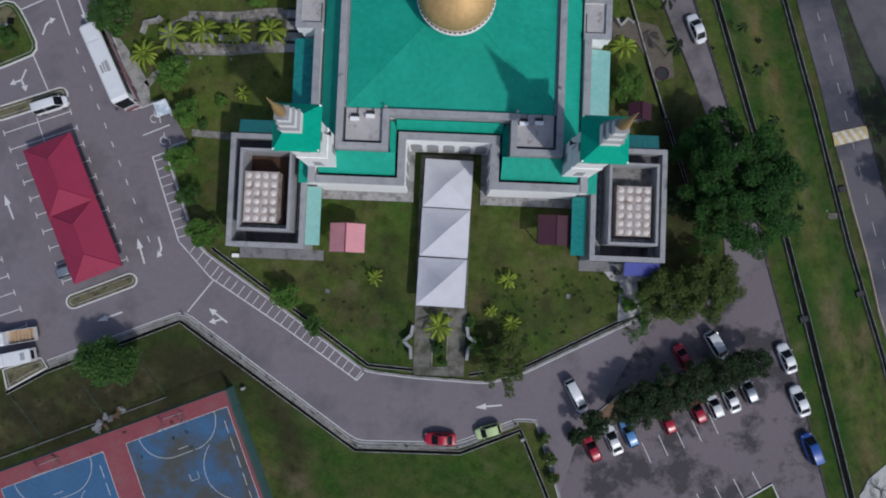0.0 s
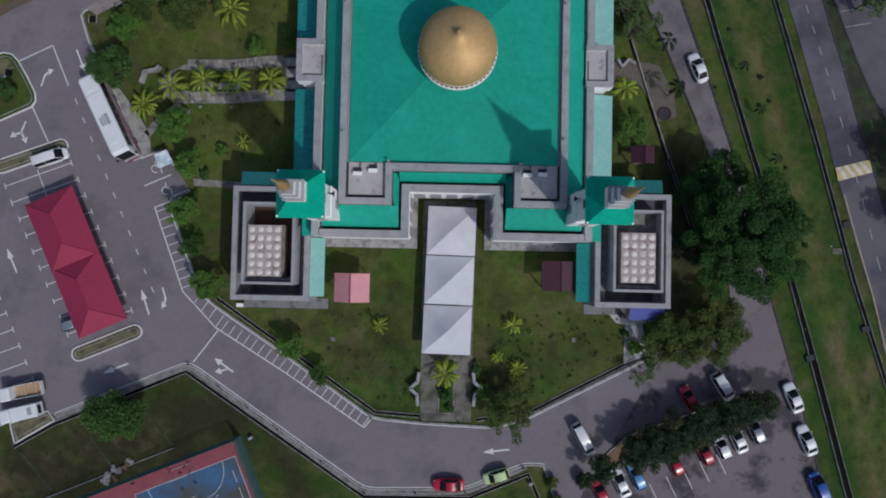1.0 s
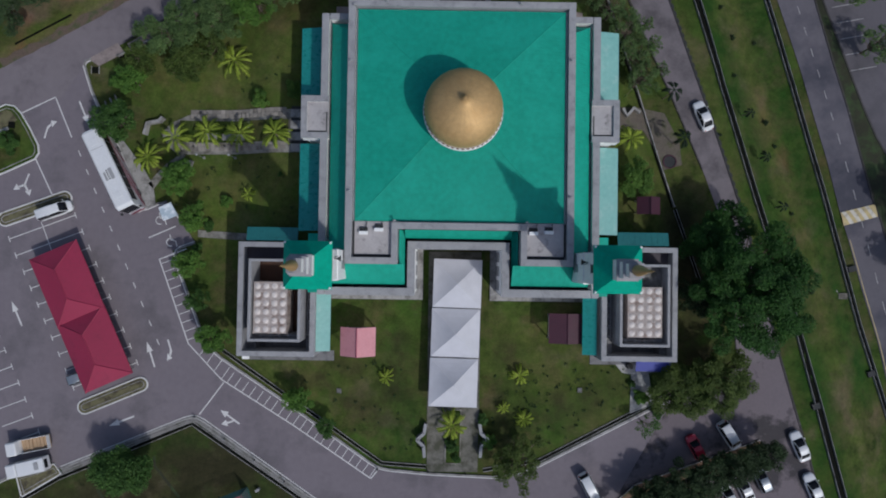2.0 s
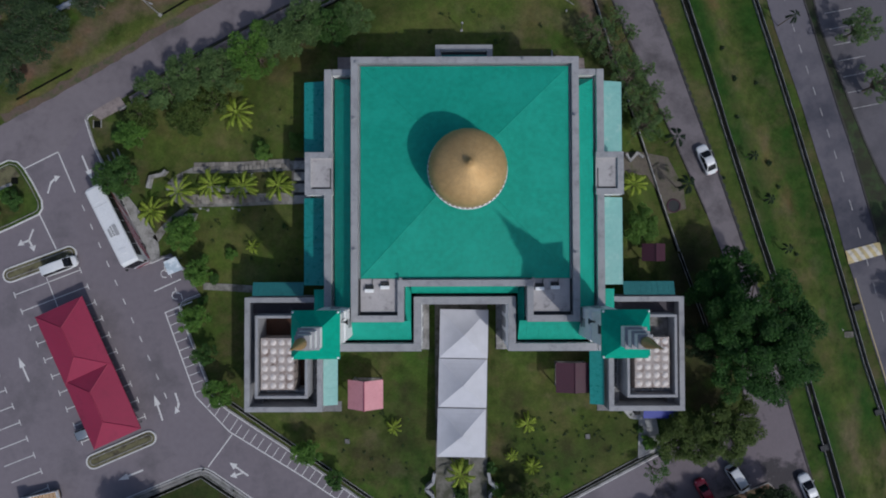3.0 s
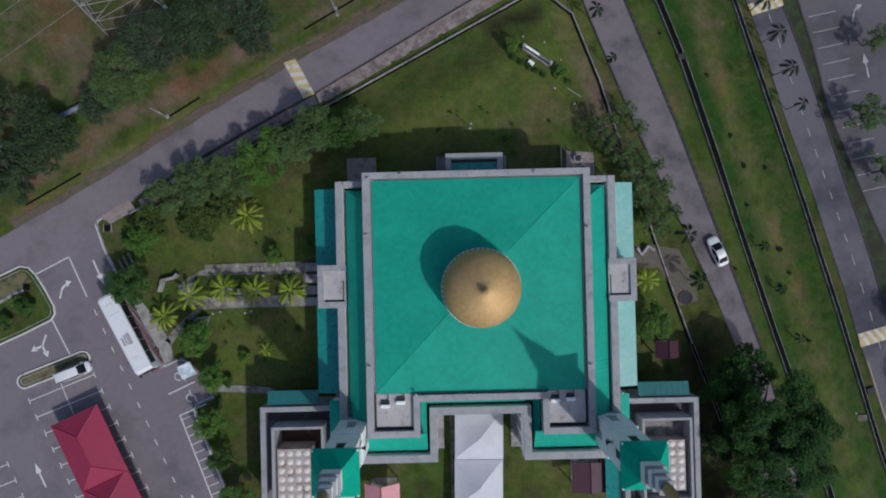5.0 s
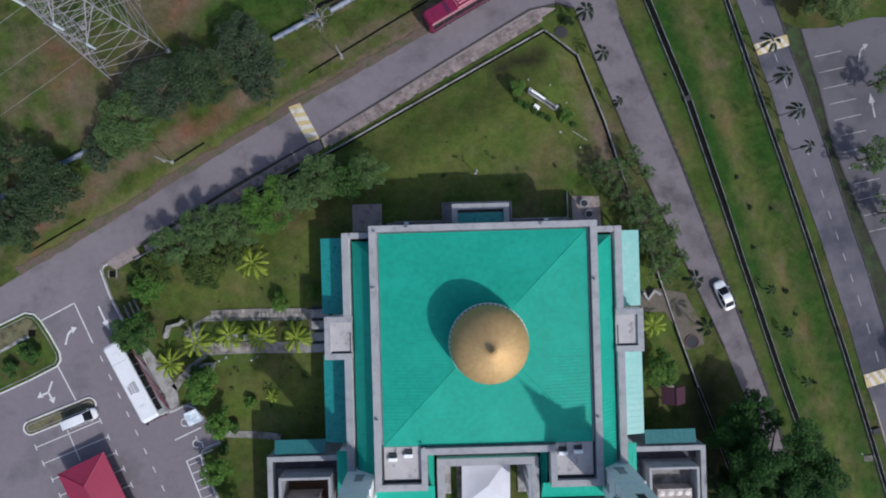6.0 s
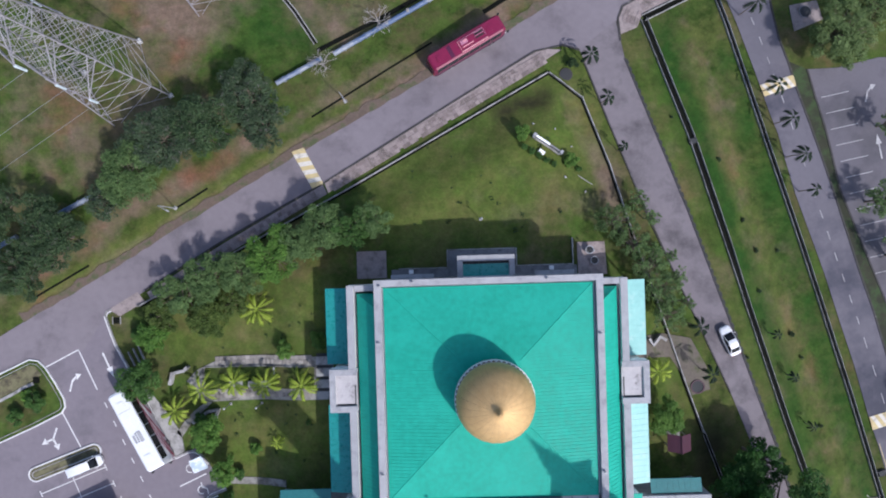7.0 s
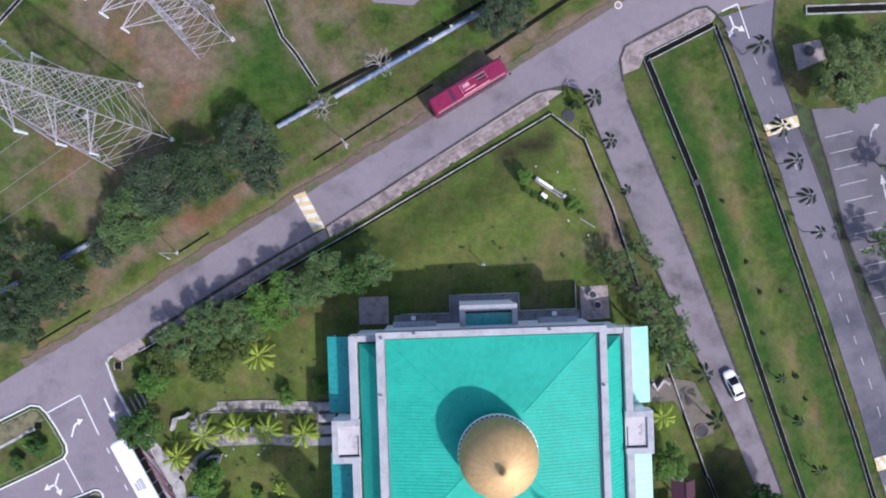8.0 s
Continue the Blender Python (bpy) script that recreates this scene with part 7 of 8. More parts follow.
tree(24.4, -6.7, 2.6, 4.2, LEAF_FRESH, "bright green rounded tree beside the hall", 61, 240, 0.18, 26)
for k, (x, y, r, h, m, gp) in enumerate(((-41.5, 12.4, 3.6, 5.0, LEAF_WISPY, 0.25), (-37.2, 14.6, 3.6, 5.4, LEAF_WISPY, 0.2), (-33.0, 14.8, 3.4, 5.6, LEAF_WISPY, 0.15), (-28.4, 17.2, 4.1, 6.2, LEAF_LIGHT, 0.25), (-24.8, 18.4, 3.0, 6.0, LEAF_WISPY, 0.1),
                                         (-21.4, 20.6, 3.7, 6.6, LEAF_WISPY, 0.12), (-17.6, 20.2, 3.0, 6.0, LEAF_MID, 0.15), (-14.8, 21.4, 2.8, 5.4, LEAF_WISPY, 0.2), (-38.0, 8.6, 3.2, 4.2, LEAF_OLIVE, 0.3), (-44.4, 9.2, 2.6, 4.0, LEAF_OLIVE, 0.25), (-34.5, 10.8, 2.4, 4.4, LEAF_OLIVE, 0.3))):
    tree(x, y, r, h, m, "spreading olive green tree inside the northern fence", 70 + k, 270, 0.15, 76, gap=gp, clump=(0.1, 0.24), group="trees inside the fence")
for k, (x, y, r, h, m) in enumerate(((18.9, 20.3, 3.2, 5.0, LEAF_WISPY), (21.2, 17.2, 3.0, 5.4, LEAF_WISPY), (23.0, 14.0, 3.3, 5.6, LEAF_WISPY), (24.3, 10.6, 3.2, 5.4, LEAF_WISPY), (25.2, 7.2, 2.8, 5.0, LEAF_WISPY), (27.0, 12.4, 1.6, 4.6, LEAF_WISPY), (23.8, 20.7, 1.4, 4.6, LEAF_WISPY), (28.0, 8.8, 1.2, 4.4, LEAF_WISPY), (26.3, 15.4, 1.1, 4.4, LEAF_WISPY), (22.2, 23.1, 1.8, 4.0, LEAF_WISPY))):
    tree(x, y, r, h, m, "loose olive green tree along the eastern wall", 90 + k, 200, 0.13, 76, gap=0.34, clump=(0.08, 0.19), group="trees along the eastern wall")
for k, (x, y, r, h, m, gp) in enumerate(((-58.2, 20.6, 5.2, 6.5, LEAF_FIELD, 0.1), (-63.5, 16.0, 4.2, 6.0, LEAF_FIELD, 0.1), (-66.5, 24.0, 4.5, 6.5, LEAF_FIELD, 0.15), (-47.2, 28.8, 4.6, 6.8, LEAF_WISPY, 0.15), (-42.8, 33.1, 5.0, 7.2, LEAF_GREY, 0.1), (-37.5, 35.0, 4.8, 7.4, LEAF_FIELD, 0.1), (-31.3, 39.0, 4.8, 7.0, LEAF_GREY, 0.2), (-29.9, 34.9, 3.4, 5.5, LEAF_GREY, 0.1), (-51.4, 25.2, 2.8, 5.0, LEAF_GREY, 0.3), (4.0, 56.5, 4.0, 6.6, LEAF_GREY, 0.2), (8.2, 61.0, 3.2, 5.6, LEAF_MID, 0.1))):
    tree(x, y, r, h, m, "dusty green tree in the northern field", 110 + k, 230, 0.15, 84, clump=(0.1, 0.24), gap=gp, group="trees in the northern field")
for k, (x, y, r, h) in enumerate(((52.0, 46.0, 5.2, 7.5), (57.3, 50.1, 3.6, 6.0), (58.3, 22.3, 3.2, 5.5), (60.3, 33.6, 2.4, 5.0), (61.1, 14.2, 3.3, 5.5))):
    tree(x, y, r, h, LEAF_PALE if k < 2 else LEAF_WISPY, "light grey-green tree beside the far car park", 130 + k, 200, 0.16, 90 if k < 2 else 60, gap=0.14 if k < 2 else 0.25, clump=(0.1, 0.22) if k < 2 else (0.09, 0.2), group="trees beside the far car park")


tree(67.2, -18.6, 2.8, 6.4, LEAF_WISPY, "spreading green tree beside the far road", 141, 75, 0.24, 60, gap=0.1, clump=(0.12, 0.24), group="trees beside the far car park")
tree(68.8, -9.6, 4.6, 8.0, LEAF_WISPY, "spreading green tree beside the far road", 142, 75, 0.24, 60, gap=0.1, clump=(0.12, 0.24), group="trees beside the far car park")


def bare_tree(x, y, r, h, seed):
    rng = np.random.default_rng(seed)
    t = thing("bare_tree", (x, y, gz(x, y)), "leafless grey tree with fine twigs", "tree", "leafless trees")
    bm = bmesh.new()
    rod(bm, (0, 0, -0.2), (0, 0, h * 0.35), r * 0.06, r * 0.045, 7)

    def grow(p, d, ln, rad, depth):
        q = p + d * ln
        rod(bm, p, q, rad, rad * 0.6, 4)
        if depth:
            for _ in range(3):
                e = (d + Vector(rng.normal(size=3)) * 0.55).normalized()
                grow(q, e, ln * 0.66, rad * 0.55, depth - 1)
    for i in range(7):
        a = i * 0.9 + rng.uniform(-0.3, 0.3)
        grow(Vector((0, 0, h * 0.33)), Vector((math.cos(a), math.sin(a), rng.uniform(0.5, 1.3))).normalized(), r * 0.48, r * 0.03, 3)
    part("bare_crown", bm, DEADWOOD, t)
    return t


bare_tree(62.6, -61.6, 2.6, 3.6, 204)
bare_tree(-21.7, 44.1, 2.3, 5.0, 201)
bare_tree(-13.7, 50.4, 2.4, 5.0, 202)
bare_tree(-33.5, 40.8, 2.6, 6.5, 203)

PALMS = [(-43.6, -4.3, 2.5, 1.7), (-39.8, -1.4, 2.6, 1.7), (-35.3, -0.6, 2.7, 1.7), (-30.5, -0.8, 2.6, 1.7), (-25.3, -1.1, 2.5, 1.7), (-31.7, 9.5, 2.9, 1.7), (-0.2, -40.9, 2.4, 1.7), (9.6, -40.2, 1.6, 0.9), (8.9, -34.1, 1.6, 0.9), (-9.6, -34.4, 1.4, 0.9), (-29.5, -9.5, 1.2, 0.9), (24.1, -0.8, 2.3, 1.7), (6.7, -38.6, 1.1, 0.9)]
for k, (x, y, r, h) in enumerate(PALMS):
    palm(x, y, r * 1.1, h, FROND, "yellow-green feather palm in the garden", 300 + k, 15 if r > 1.5 else 11, "garden palms", width=0.13)
for k, (x, y, r, h) in enumerate(((40.3, 51.0, 2.0, 4.8), (43.2, 39.3, 1.8, 4.6), (44.9, 34.4, 2.0, 4.8), (46.6, 29.4, 1.8, 4.7), (48.4, 24.2, 1.3, 4.1), (16.3, 44.1, 1.8, 4.2), (18.6, 37.9, 1.5, 4.0), (20.6, 30.8, 1.0, 3.4), (29.4, 5.5, 1.8, 4.2), (30.8, -1.0, 1.6, 4.2), (41.6, 3.6, 0.95, 2.2), (44.1, -2.6, 1.05, 2.2), (46.7, -9.8, 1.05, 2.2))):
    palm(x, y, r * 0.92, h, FROND_DARK, "dark green young palm beside the road", 340 + k, 6 + k % 2, "roadside palms", ring=1, width=0.27, thick=0.08)


def shrub(x, y, r, seed, m=LEAF_MID, label="small green garden shrub", h=None):
    return tree(x, y, r, h or r * 1.5, m, label, seed, 900, 0.1 if r < 0.8 else 0.13, 16, group="shrubs", low=0.12, category="shrub", clump=(0.2, 0.4))


SHRUBS = [(-27.7, 4.0, 1.4, LEAF_FRESH), (-22.9, 5.3, 1.3, LEAF_FRESH), (-32.8, -10.2, 0.9, LEAF_LIGHT), (-24.9, -6.5, 0.4, LEAF_MID), (28.6, -39.2, 0.9, LEAF_MID), (26.1, -37.0, 1.1, LEAF_LIGHT), (24.9, -35.2, 0.6, LEAF_MID), (3.9, -40.4, 0.8, LEAF_MID), (4.9, -43.6, 1.1, LEAF_LIGHT),
          (6.3, 33.4, 1.2, LEAF_FRESH), (13.2, 29.3, 1.1, LEAF_FRESH), (6.6, 31.3, 0.5, LEAF_MID), (7.6, 30.6, 0.5, LEAF_MID), (8.7, 30.0, 0.5, LEAF_MID), (9.7, 29.3, 0.5, LEAF_MID), (10.7, 28.8, 0.5, LEAF_MID), (14.4, 28.1, 0.5, LEAF_MID), (14.4, 43.9, 0.9, LEAF_DARK),
          (-66.4, -4.6, 1.2, LEAF_MID), (-63.5, -2.4, 1.5, LEAF_MID), (-65.0, -2.0, 0.9, LEAF_LIGHT), (15.0, -56.2, 0.9, LEAF_OLIVE), (15.8, -59.0, 1.0, LEAF_OLIVE), (16.4, -61.6, 0.9, LEAF_OLIVE), (19.2, -55.8, 1.2, LEAF_DARK),
          (-35.2, -13.8, 0.9, LEAF_MID), (-40.4, -6.0, 1.1, LEAF_MID), (-48.9, 6.6, 1.0, LEAF_MID), (-36.8, -17.0, 0.8, LEAF_MID), (-0.2, -44.2, 1.0, LEAF_MID), (0.4, -46.2, 0.7, LEAF_MID)]
for k, (x, y, r, m) in enumerate(SHRUBS):
    shrub(x, y, r, 400 + k, m)
for k, (x, y, r) in enumerate(((37.6, 0.4, 0.4), (40.8, 15.6, 0.6), (45.8, 3.0, 0.7), (49.6, -10.6, 0.5), (44.8, 15.4, 0.5), (47.3, -0.5, 0.5), (52.0, -22.0, 0.7), (35.6, 29.1, 0.5), (38.9, 20.1, 0.5), (28.9, 35.6, 0.35), (40.6, 9.6, 0.5))):
    shrub(x, y, r * 0.62, 450 + k, LEAF_DARK, "small dark shrub on the grass verge")

# ---------------------------------------------------------------- pylons and wires
def pylon(cx, cy, ang, base, h, label):
    t = thing("pylon", (cx, cy, gz(cx, cy)), label, "pylon", "lattice pylons", ang)
    levels = [0.0, 0.13, 0.24, 0.34, 0.43, 0.51, 0.59, 0.66, 0.73, 0.8, 0.87, 0.94, 1.0]

    def half(k):
        return base / 2 * (1 - k) + 0.55 * k if k < 0.6 else (base / 2 * 0.4 + 0.55 * 0.6) * (1 - (k - 0.6) / 0.4) + 0.45 * (k - 0.6) / 0.4

    def corner(k, i):
        s = ((-1, -1), (1, -1), (1, 1), (-1, 1))[i % 4]
        return Vector((s[0] * half(k), s[1] * half(k), h * k))
    for i in range(4):
        for a, b in zip(levels, levels[1:]):
            part("leg", rod(bmesh.new(), corner(a, i), corner(b, i), 0.1, seg=4), PYLON_STEEL, t)
    for i in range(4):
        for a, b in zip(levels, levels[1:]):
            bm = bmesh.new()
            rod(bm, corner(a, i), corner(b, i + 1), 0.036, seg=4)
            rod(bm, corner(a, i + 1), corner(b, i), 0.036, seg=4)
            rod(bm, corner(b, i), corner(b, i + 1), 0.036, seg=4)
            m1 = corner(a, i).lerp(corner(b, i + 1), 0.25)
            m2 = corner(a, i + 1).lerp(corner(b, i), 0.25)
            rod(bm, corner(a, i).lerp(corner(b, i), 0.5), m1, 0.036, seg=4)
            rod(bm, corner(a, i + 1).lerp(corner(b, i + 1), 0.5), m2, 0.036, seg=4)
            part("brace", bm, PYLON_STEEL, t)
    tips = []
    for k, arm in ((0.44, 6.8), (0.62, 6.7), (0.8, 6.4)):
        for s in (-1, 1):
            bm = bmesh.new()
            tip = Vector((s * arm, 0, h * k + 0.4))
            for sy in (-1, 1):
                p = Vector((s * half(k), sy * half(k), h * k))
                q = Vector((s * half(k), sy * half(k), h * k + 1.6))
                rod(bm, p, tip, 0.065, seg=4)
                rod(bm, q, tip, 0.065, seg=4)
                for u in (0.25, 0.5, 0.75):
                    rod(bm, p.lerp(tip, u), q.lerp(tip, u), 0.035, seg=4)
                    rod(bm, p.lerp(tip, u), Vector((p.x, -p.y, p.z)).lerp(tip, u), 0.035, seg=4)
            part("cross_arm", bm, PYLON_STEEL, t)
            ins = part("insulator", rod(bmesh.new(), tip, tip - Vector((0, 0, 1.6)), 0.17, 0.13, 8), INSULATOR, t, "pale blue-grey insulator string")
            tips.append((t.matrix_world @ (tip - Vector((0, 0, 1.6)))))
    for i in range(4):
        p = corner(0, i)
        part("footing", B(p.x - 0.3, p.x + 0.3, p.y - 0.3, p.y + 0.3, -0.3, 0.35, bevel=0.04), APRON_PALE, t)
    return t, tips


P1, tips1 = pylon(-50.1, 42.35, -61.7, 9.1, 32, "tall galvanised lattice pylon in the field")
P2, tips2 = pylon(-39.1, 56.2, 30.8, 5.6, 26, "tall galvanised lattice pylon in the field")
for i, tip in enumerate(tips1):
    w = thing("power_line", tuple(tip), "thin sagging overhead power cable", "cable", "power cables")
    bm = bmesh.new()
    d = Vector((-0.87, -0.49, 0))
    pts = [Vector((0, 0, 0)) + d * 10 * k + Vector((0, 0, -4.5 * math.sin(math.pi * k / 12))) for k in range(13)]
    for p, q in zip(pts, pts[1:]):
        rod(bm, p, q, 0.022, seg=4)
    part("cable", bm, STEEL, w)

# ---------------------------------------------------------------- pipes, lamps and small things
def pipeline(a, b, r, z, label, rings):
    a, b = Vector((*a, gz(*a) + z)), Vector((*b, gz(*b) + z))
    t = thing("pipeline", tuple(a), label, "pipe", "blue pipelines")
    d = b - a
    part("pipe", rod(bmesh.new(), (0, 0, 0), d, r, seg=14), BLUE_PIPE, t, smooth=False)
    u = d.normalized()
    for k in range(rings):
        p = d * ((k + 0.5) / rings)
        part("flange", rod(bmesh.new(), p - u * 0.08, p + u * 0.08, r * 1.25, seg=14), BLUE_PIPE, t)
        part("support", B(p.x - 0.2, p.x + 0.2, p.y - 0.2, p.y + 0.2, -z - 0.2, -r * 0.6), CONCRETE, t)
    return t


pipeline((-28.7, 41.8), (-22.1, 45.4), 0.34, 0.75, "large blue water pipe on concrete supports", 3)
pipeline((-20.4, 46.0), (1.5, 58.4), 0.36, 0.75, "large blue and pale water pipe on concrete supports", 7)
pipeline((-59.6, 23.8), (-53.6, 26.8), 0.34, 0.75, "large blue water pipe on concrete supports", 3)
pipeline((-74, 16.6), (-65.6, 20.8), 0.34, 0.75, "large blue water pipe on concrete supports", 3)


def lamp_post(x, y, h, ang, label="slim grey lamp post with a single arm"):
    t = thing("lamp_post", (x, y, gz(x, y)), label, "street lamp", "lamp posts", ang)
    part("pole", rod(bmesh.new(), (0, 0, -0.2), (0, 0, h), 0.08, 0.05, 8), GALVANISED, t)
    part("arm", rod(bmesh.new(), (0, 0, h), (1.5, 0, h + 0.25), 0.04, seg=6), GALVANISED, t)
    part("lamp_head", B(1.3, 1.8, -0.1, 0.1, h + 0.2, h + 0.33, bevel=0.04), GREY_PLASTIC, t)
    part("base_plate", B(-0.25, 0.25, -0.25, 0.25, -0.1, 0.08, bevel=0.02), CONCRETE, t)
    return t


for x, y, a in ((-43.4, 24.2, -28), (-18.9, 39.1, -60)):
    lamp_post(x, y, 5.0, a)


def garden_lamp(x, y):
    t = thing("garden_lamp", (x, y, gz(x, y)), "slim grey garden lamp with a round head on the lawn", "lamp", "garden lamps")
    part("pole", rod(bmesh.new(), (0, 0, -0.1), (0, 0, 2.4), 0.05, seg=8), STEEL, t)
    part("globe", turned(bmesh.new(), [(0.06, 2.4), (0.14, 2.46), (0.17, 2.58), (0.14, 2.7), (0.05, 2.76)], 12), GREY_PLASTIC, t, smooth=True)
    part("base", B(-0.18, 0.18, -0.18, 0.18, -0.1, 0.12, bevel=0.02), CONCRETE, t)
    return t


for x, y in ((0.0, 21.2), (15.1, 16.4), (-36.4, -4.0), (-31.9, -4.0)):
    garden_lamp(x, y)


def inspection_chamber(x, y, s=0.66):
    t = thing("inspection_chamber", (x, y, gz(x, y)), "square concrete inspection chamber set in the lawn", "manhole", "inspection chambers")
    for a in ((-s / 2, s / 2, -s / 2, -s / 2 + 0.14), (-s / 2, s / 2, s / 2 - 0.14, s / 2), (-s / 2, -s / 2 + 0.14, -s / 2 + 0.141, s / 2 - 0.141), (s / 2 - 0.14, s / 2, -s / 2 + 0.141, s / 2 - 0.141)):
        part("rim", B(*a, -0.1, 0.16, bevel=0.015), APRON, t)
    part("cover", B(-s / 2 + 0.14, s / 2 - 0.14, -s / 2 + 0.14, s / 2 - 0.14, -0.1, 0.1), DARK_FLOOR, t)
    return t


for x, y in ((17.6, -36.2), (-16.3, -36.8)):
    inspection_chamber(x, y)
t = thing("round_manhole", (30.4, -3.6, gz(30.4, -3.6) + 0.08), "round dark brick-edged tree pit at the lane", "manhole")
part("rim", turned(bmesh.new(), [(1.0, -0.2), (1.0, 0.14), (0.84, 0.14), (0.84, -0.2)], 24), MAROON, t)
part("bed", turned(bmesh.new(), [(0.83, -0.1), (0.83, 0.05)], 20), GUTTER, t)

# star-shaped low walls beside the gate path
for sx, x, y in ((-1, -4.0, -43.3), (1, 3.55, -43.2)):
    t = thing("gate_wall", (x, y, gz(x, y)), "low pale angled gate wall at the forecourt entrance", "wall", "gate walls")
    for k, (a, b) in enumerate((((0.0, 2.2), (sx * 0.2, 0.9)), ((sx * 0.2, 0.9), (sx * 1.2, 0.0)), ((sx * 1.2, 0.0), (sx * 0.25, -0.9)), ((sx * 0.25, -0.9), (sx * 0.1, -2.4)))):
        p, q = Vector((*a, 0)), Vector((*b, 0))
        d = (q - p)
        m = Matrix.Translation((p + q) / 2) @ Matrix.Rotation(math.atan2(d.y, d.x), 4, "Z")
        wl = part("wall_panel", B(-d.length / 2, d.length / 2, -0.16, 0.16, -0.3, 1.3, m=m, bevel=0.02), APRON, t)
        part("coping", B(-d.length / 2 - 0.05, d.length / 2 + 0.05, -0.22, 0.22, 1.3, 1.38, m=m, bevel=0.02), PARAPET, wl)

# planted strips in the paths
for a in ((-1.2, 0.9, -47.0, -39.2), (-40.0, -23.8, -1.9, 1.35)):
    poly = [(a[0], a[2]), (a[1], a[2]), (a[1], a[3]), (a[0], a[3])]
    b = tagged(part("planting_bed", sheet(bmesh.new(), poly, 0.16, 1.0, 0.15), GRASS), "narrow planted bed between paving", "planting bed", kind="structure")
    part("edging", ribbon(bmesh.new(), poly + poly[:1], 0.08, -0.08, 0.0, 0.24), PATH, b)

# paved steps across the west path
for k in range(4):
    part("step_slab", B(-23.6, -21.25, -3.3 + 1.62 * k, -2.15 + 1.62 * k, gz(-22, 0) + 0.05, gz(-22, 0) + 0.25, bevel=0.02), CONCRETE, hall)
    part("step_gap", B(-23.5, -21.3, -2.12 + 1.62 * k, -1.72 + 1.62 * k, gz(-22, 0) + 0.02, gz(-22, 0) + 0.17), GUTTER, hall)
for x0, x1, y0, y1 in ((-30.0, -26.9, 0.2, 1.2), (-33.6, -30.4, -1.6, -0.7), (-29.6, -26.8, -1.8, -1.0), (-36.2, -34.4, -1.5, -0.6)):
    structure("bed_slab", B(x0, x1, y0, y1, gz(-30, 0), gz(-30, 0) + 0.26, bevel=0.03), CONCRETE, "old grey concrete slab lying in the palm bed", "slab")

# angled pale walls at the end of the west path
for line in ([(-44.7, -0.9), (-44.3, 0.7), (-42.6, 1.05), (-42.1, 1.6)], [(-41.6, -6.4), (-39.4, -4.85), (-37.95, -4.65), (-38.55, -6.1)], [(23.3, 3.7), (23.9, 2.7), (25.0, 3.9), (25.9, 3.3)]):
    w = structure("garden_wall", ribbon(bmesh.new(), line, 0.17, -0.17, -0.1, 0.84), CONCRETE, "low zigzag grey garden wall at the path's end", "wall")
    part("coping", ribbon(bmesh.new(), line, 0.22, -0.22, 0.84, 0.9), CONCRETE, w)

# blue canopy by the annexe
t = thing("blue_canopy", (27.0, -32.0, gz(27, -32)), "small dark blue canvas awning beside the annexe", "awning")
slope("awning", [(-2.4, -1.0, 2.6), (2.4, -1.0, 2.6), (2.4, 0.85, 3.0), (-2.4, 0.85, 3.0)], BLUE_CANVAS, t, 0, under=0.04)
for sx in (-1, 1):
    part("post", rod(bmesh.new(), (sx * 2.3, -0.9, 0), (sx * 2.3, -0.9, 2.6), 0.04), GALVANISED, t)
t = thing("bin", (24.35, -32.6, gz(24.35, -32.6) + 0.1), "black plastic wheeled bin beside the awning", "bin")
part("body", B(-0.36, 0.36, -0.3, 0.3, 0.05, 0.95, bevel=0.05), BLACK, t)
part("lid", B(-0.39, 0.39, -0.33, 0.33, 0.95, 1.03, bevel=0.03), BLACK, t)
t = thing("tarpaulin_stall", (-40.6, -11.9, 0.06), "pale blue and white plastic sheet stall in the disabled bay", "stall", rz=22)
slope("tarpaulin", [(-1.15, -1.0, 1.5), (1.1, -1.05, 1.6), (0.95, 0.95, 2.0), (-0.95, 0.9, 1.9)], surface("faded_blue_sheet", (0.3, 0.38, 0.46), (0.46, 0.54, 0.6), 0.5, big=1.5, fine=5, stain=(0.68, 0.72, 0.76), stain_scale=1.1, stain_at=(0.45, 0.6), bump=0.2), t, 0, under=0.03)
for sx in (-0.9, 0.9):
    for sy in (-0.8, 0.75):
        part("post", rod(bmesh.new(), (sx, sy, 0), (sx, sy, 1.9), 0.03), STEEL, t)

# sign wall on the northern lawn
t = thing("sign_wall", (9.9, 31.6, gz(9.9, 31.6)), "low stained grey sign wall with white capping", "sign", rz=-35)
part("plinth", B(-2.3, 2.3, -0.32, 0.32, -0.2, 0.3, bevel=0.03), CONCRETE, t)
part("panel", B(-2.2, 2.2, -0.12, 0.12, 0.3, 1.1, bevel=0.02), DARK_FLOOR, t)
part("capping", B(-2.0, 0.3, -0.16, 0.16, 1.1, 1.16, bevel=0.02), WALL, t)
part("pillar", B(-2.45, -2.05, -0.25, 0.25, 0.3, 1.25, bevel=0.02), PARAPET, t)
part("pillar", B(2.05, 2.45, -0.25, 0.25, 0.3, 1.25, bevel=0.02), PARAPET, t)

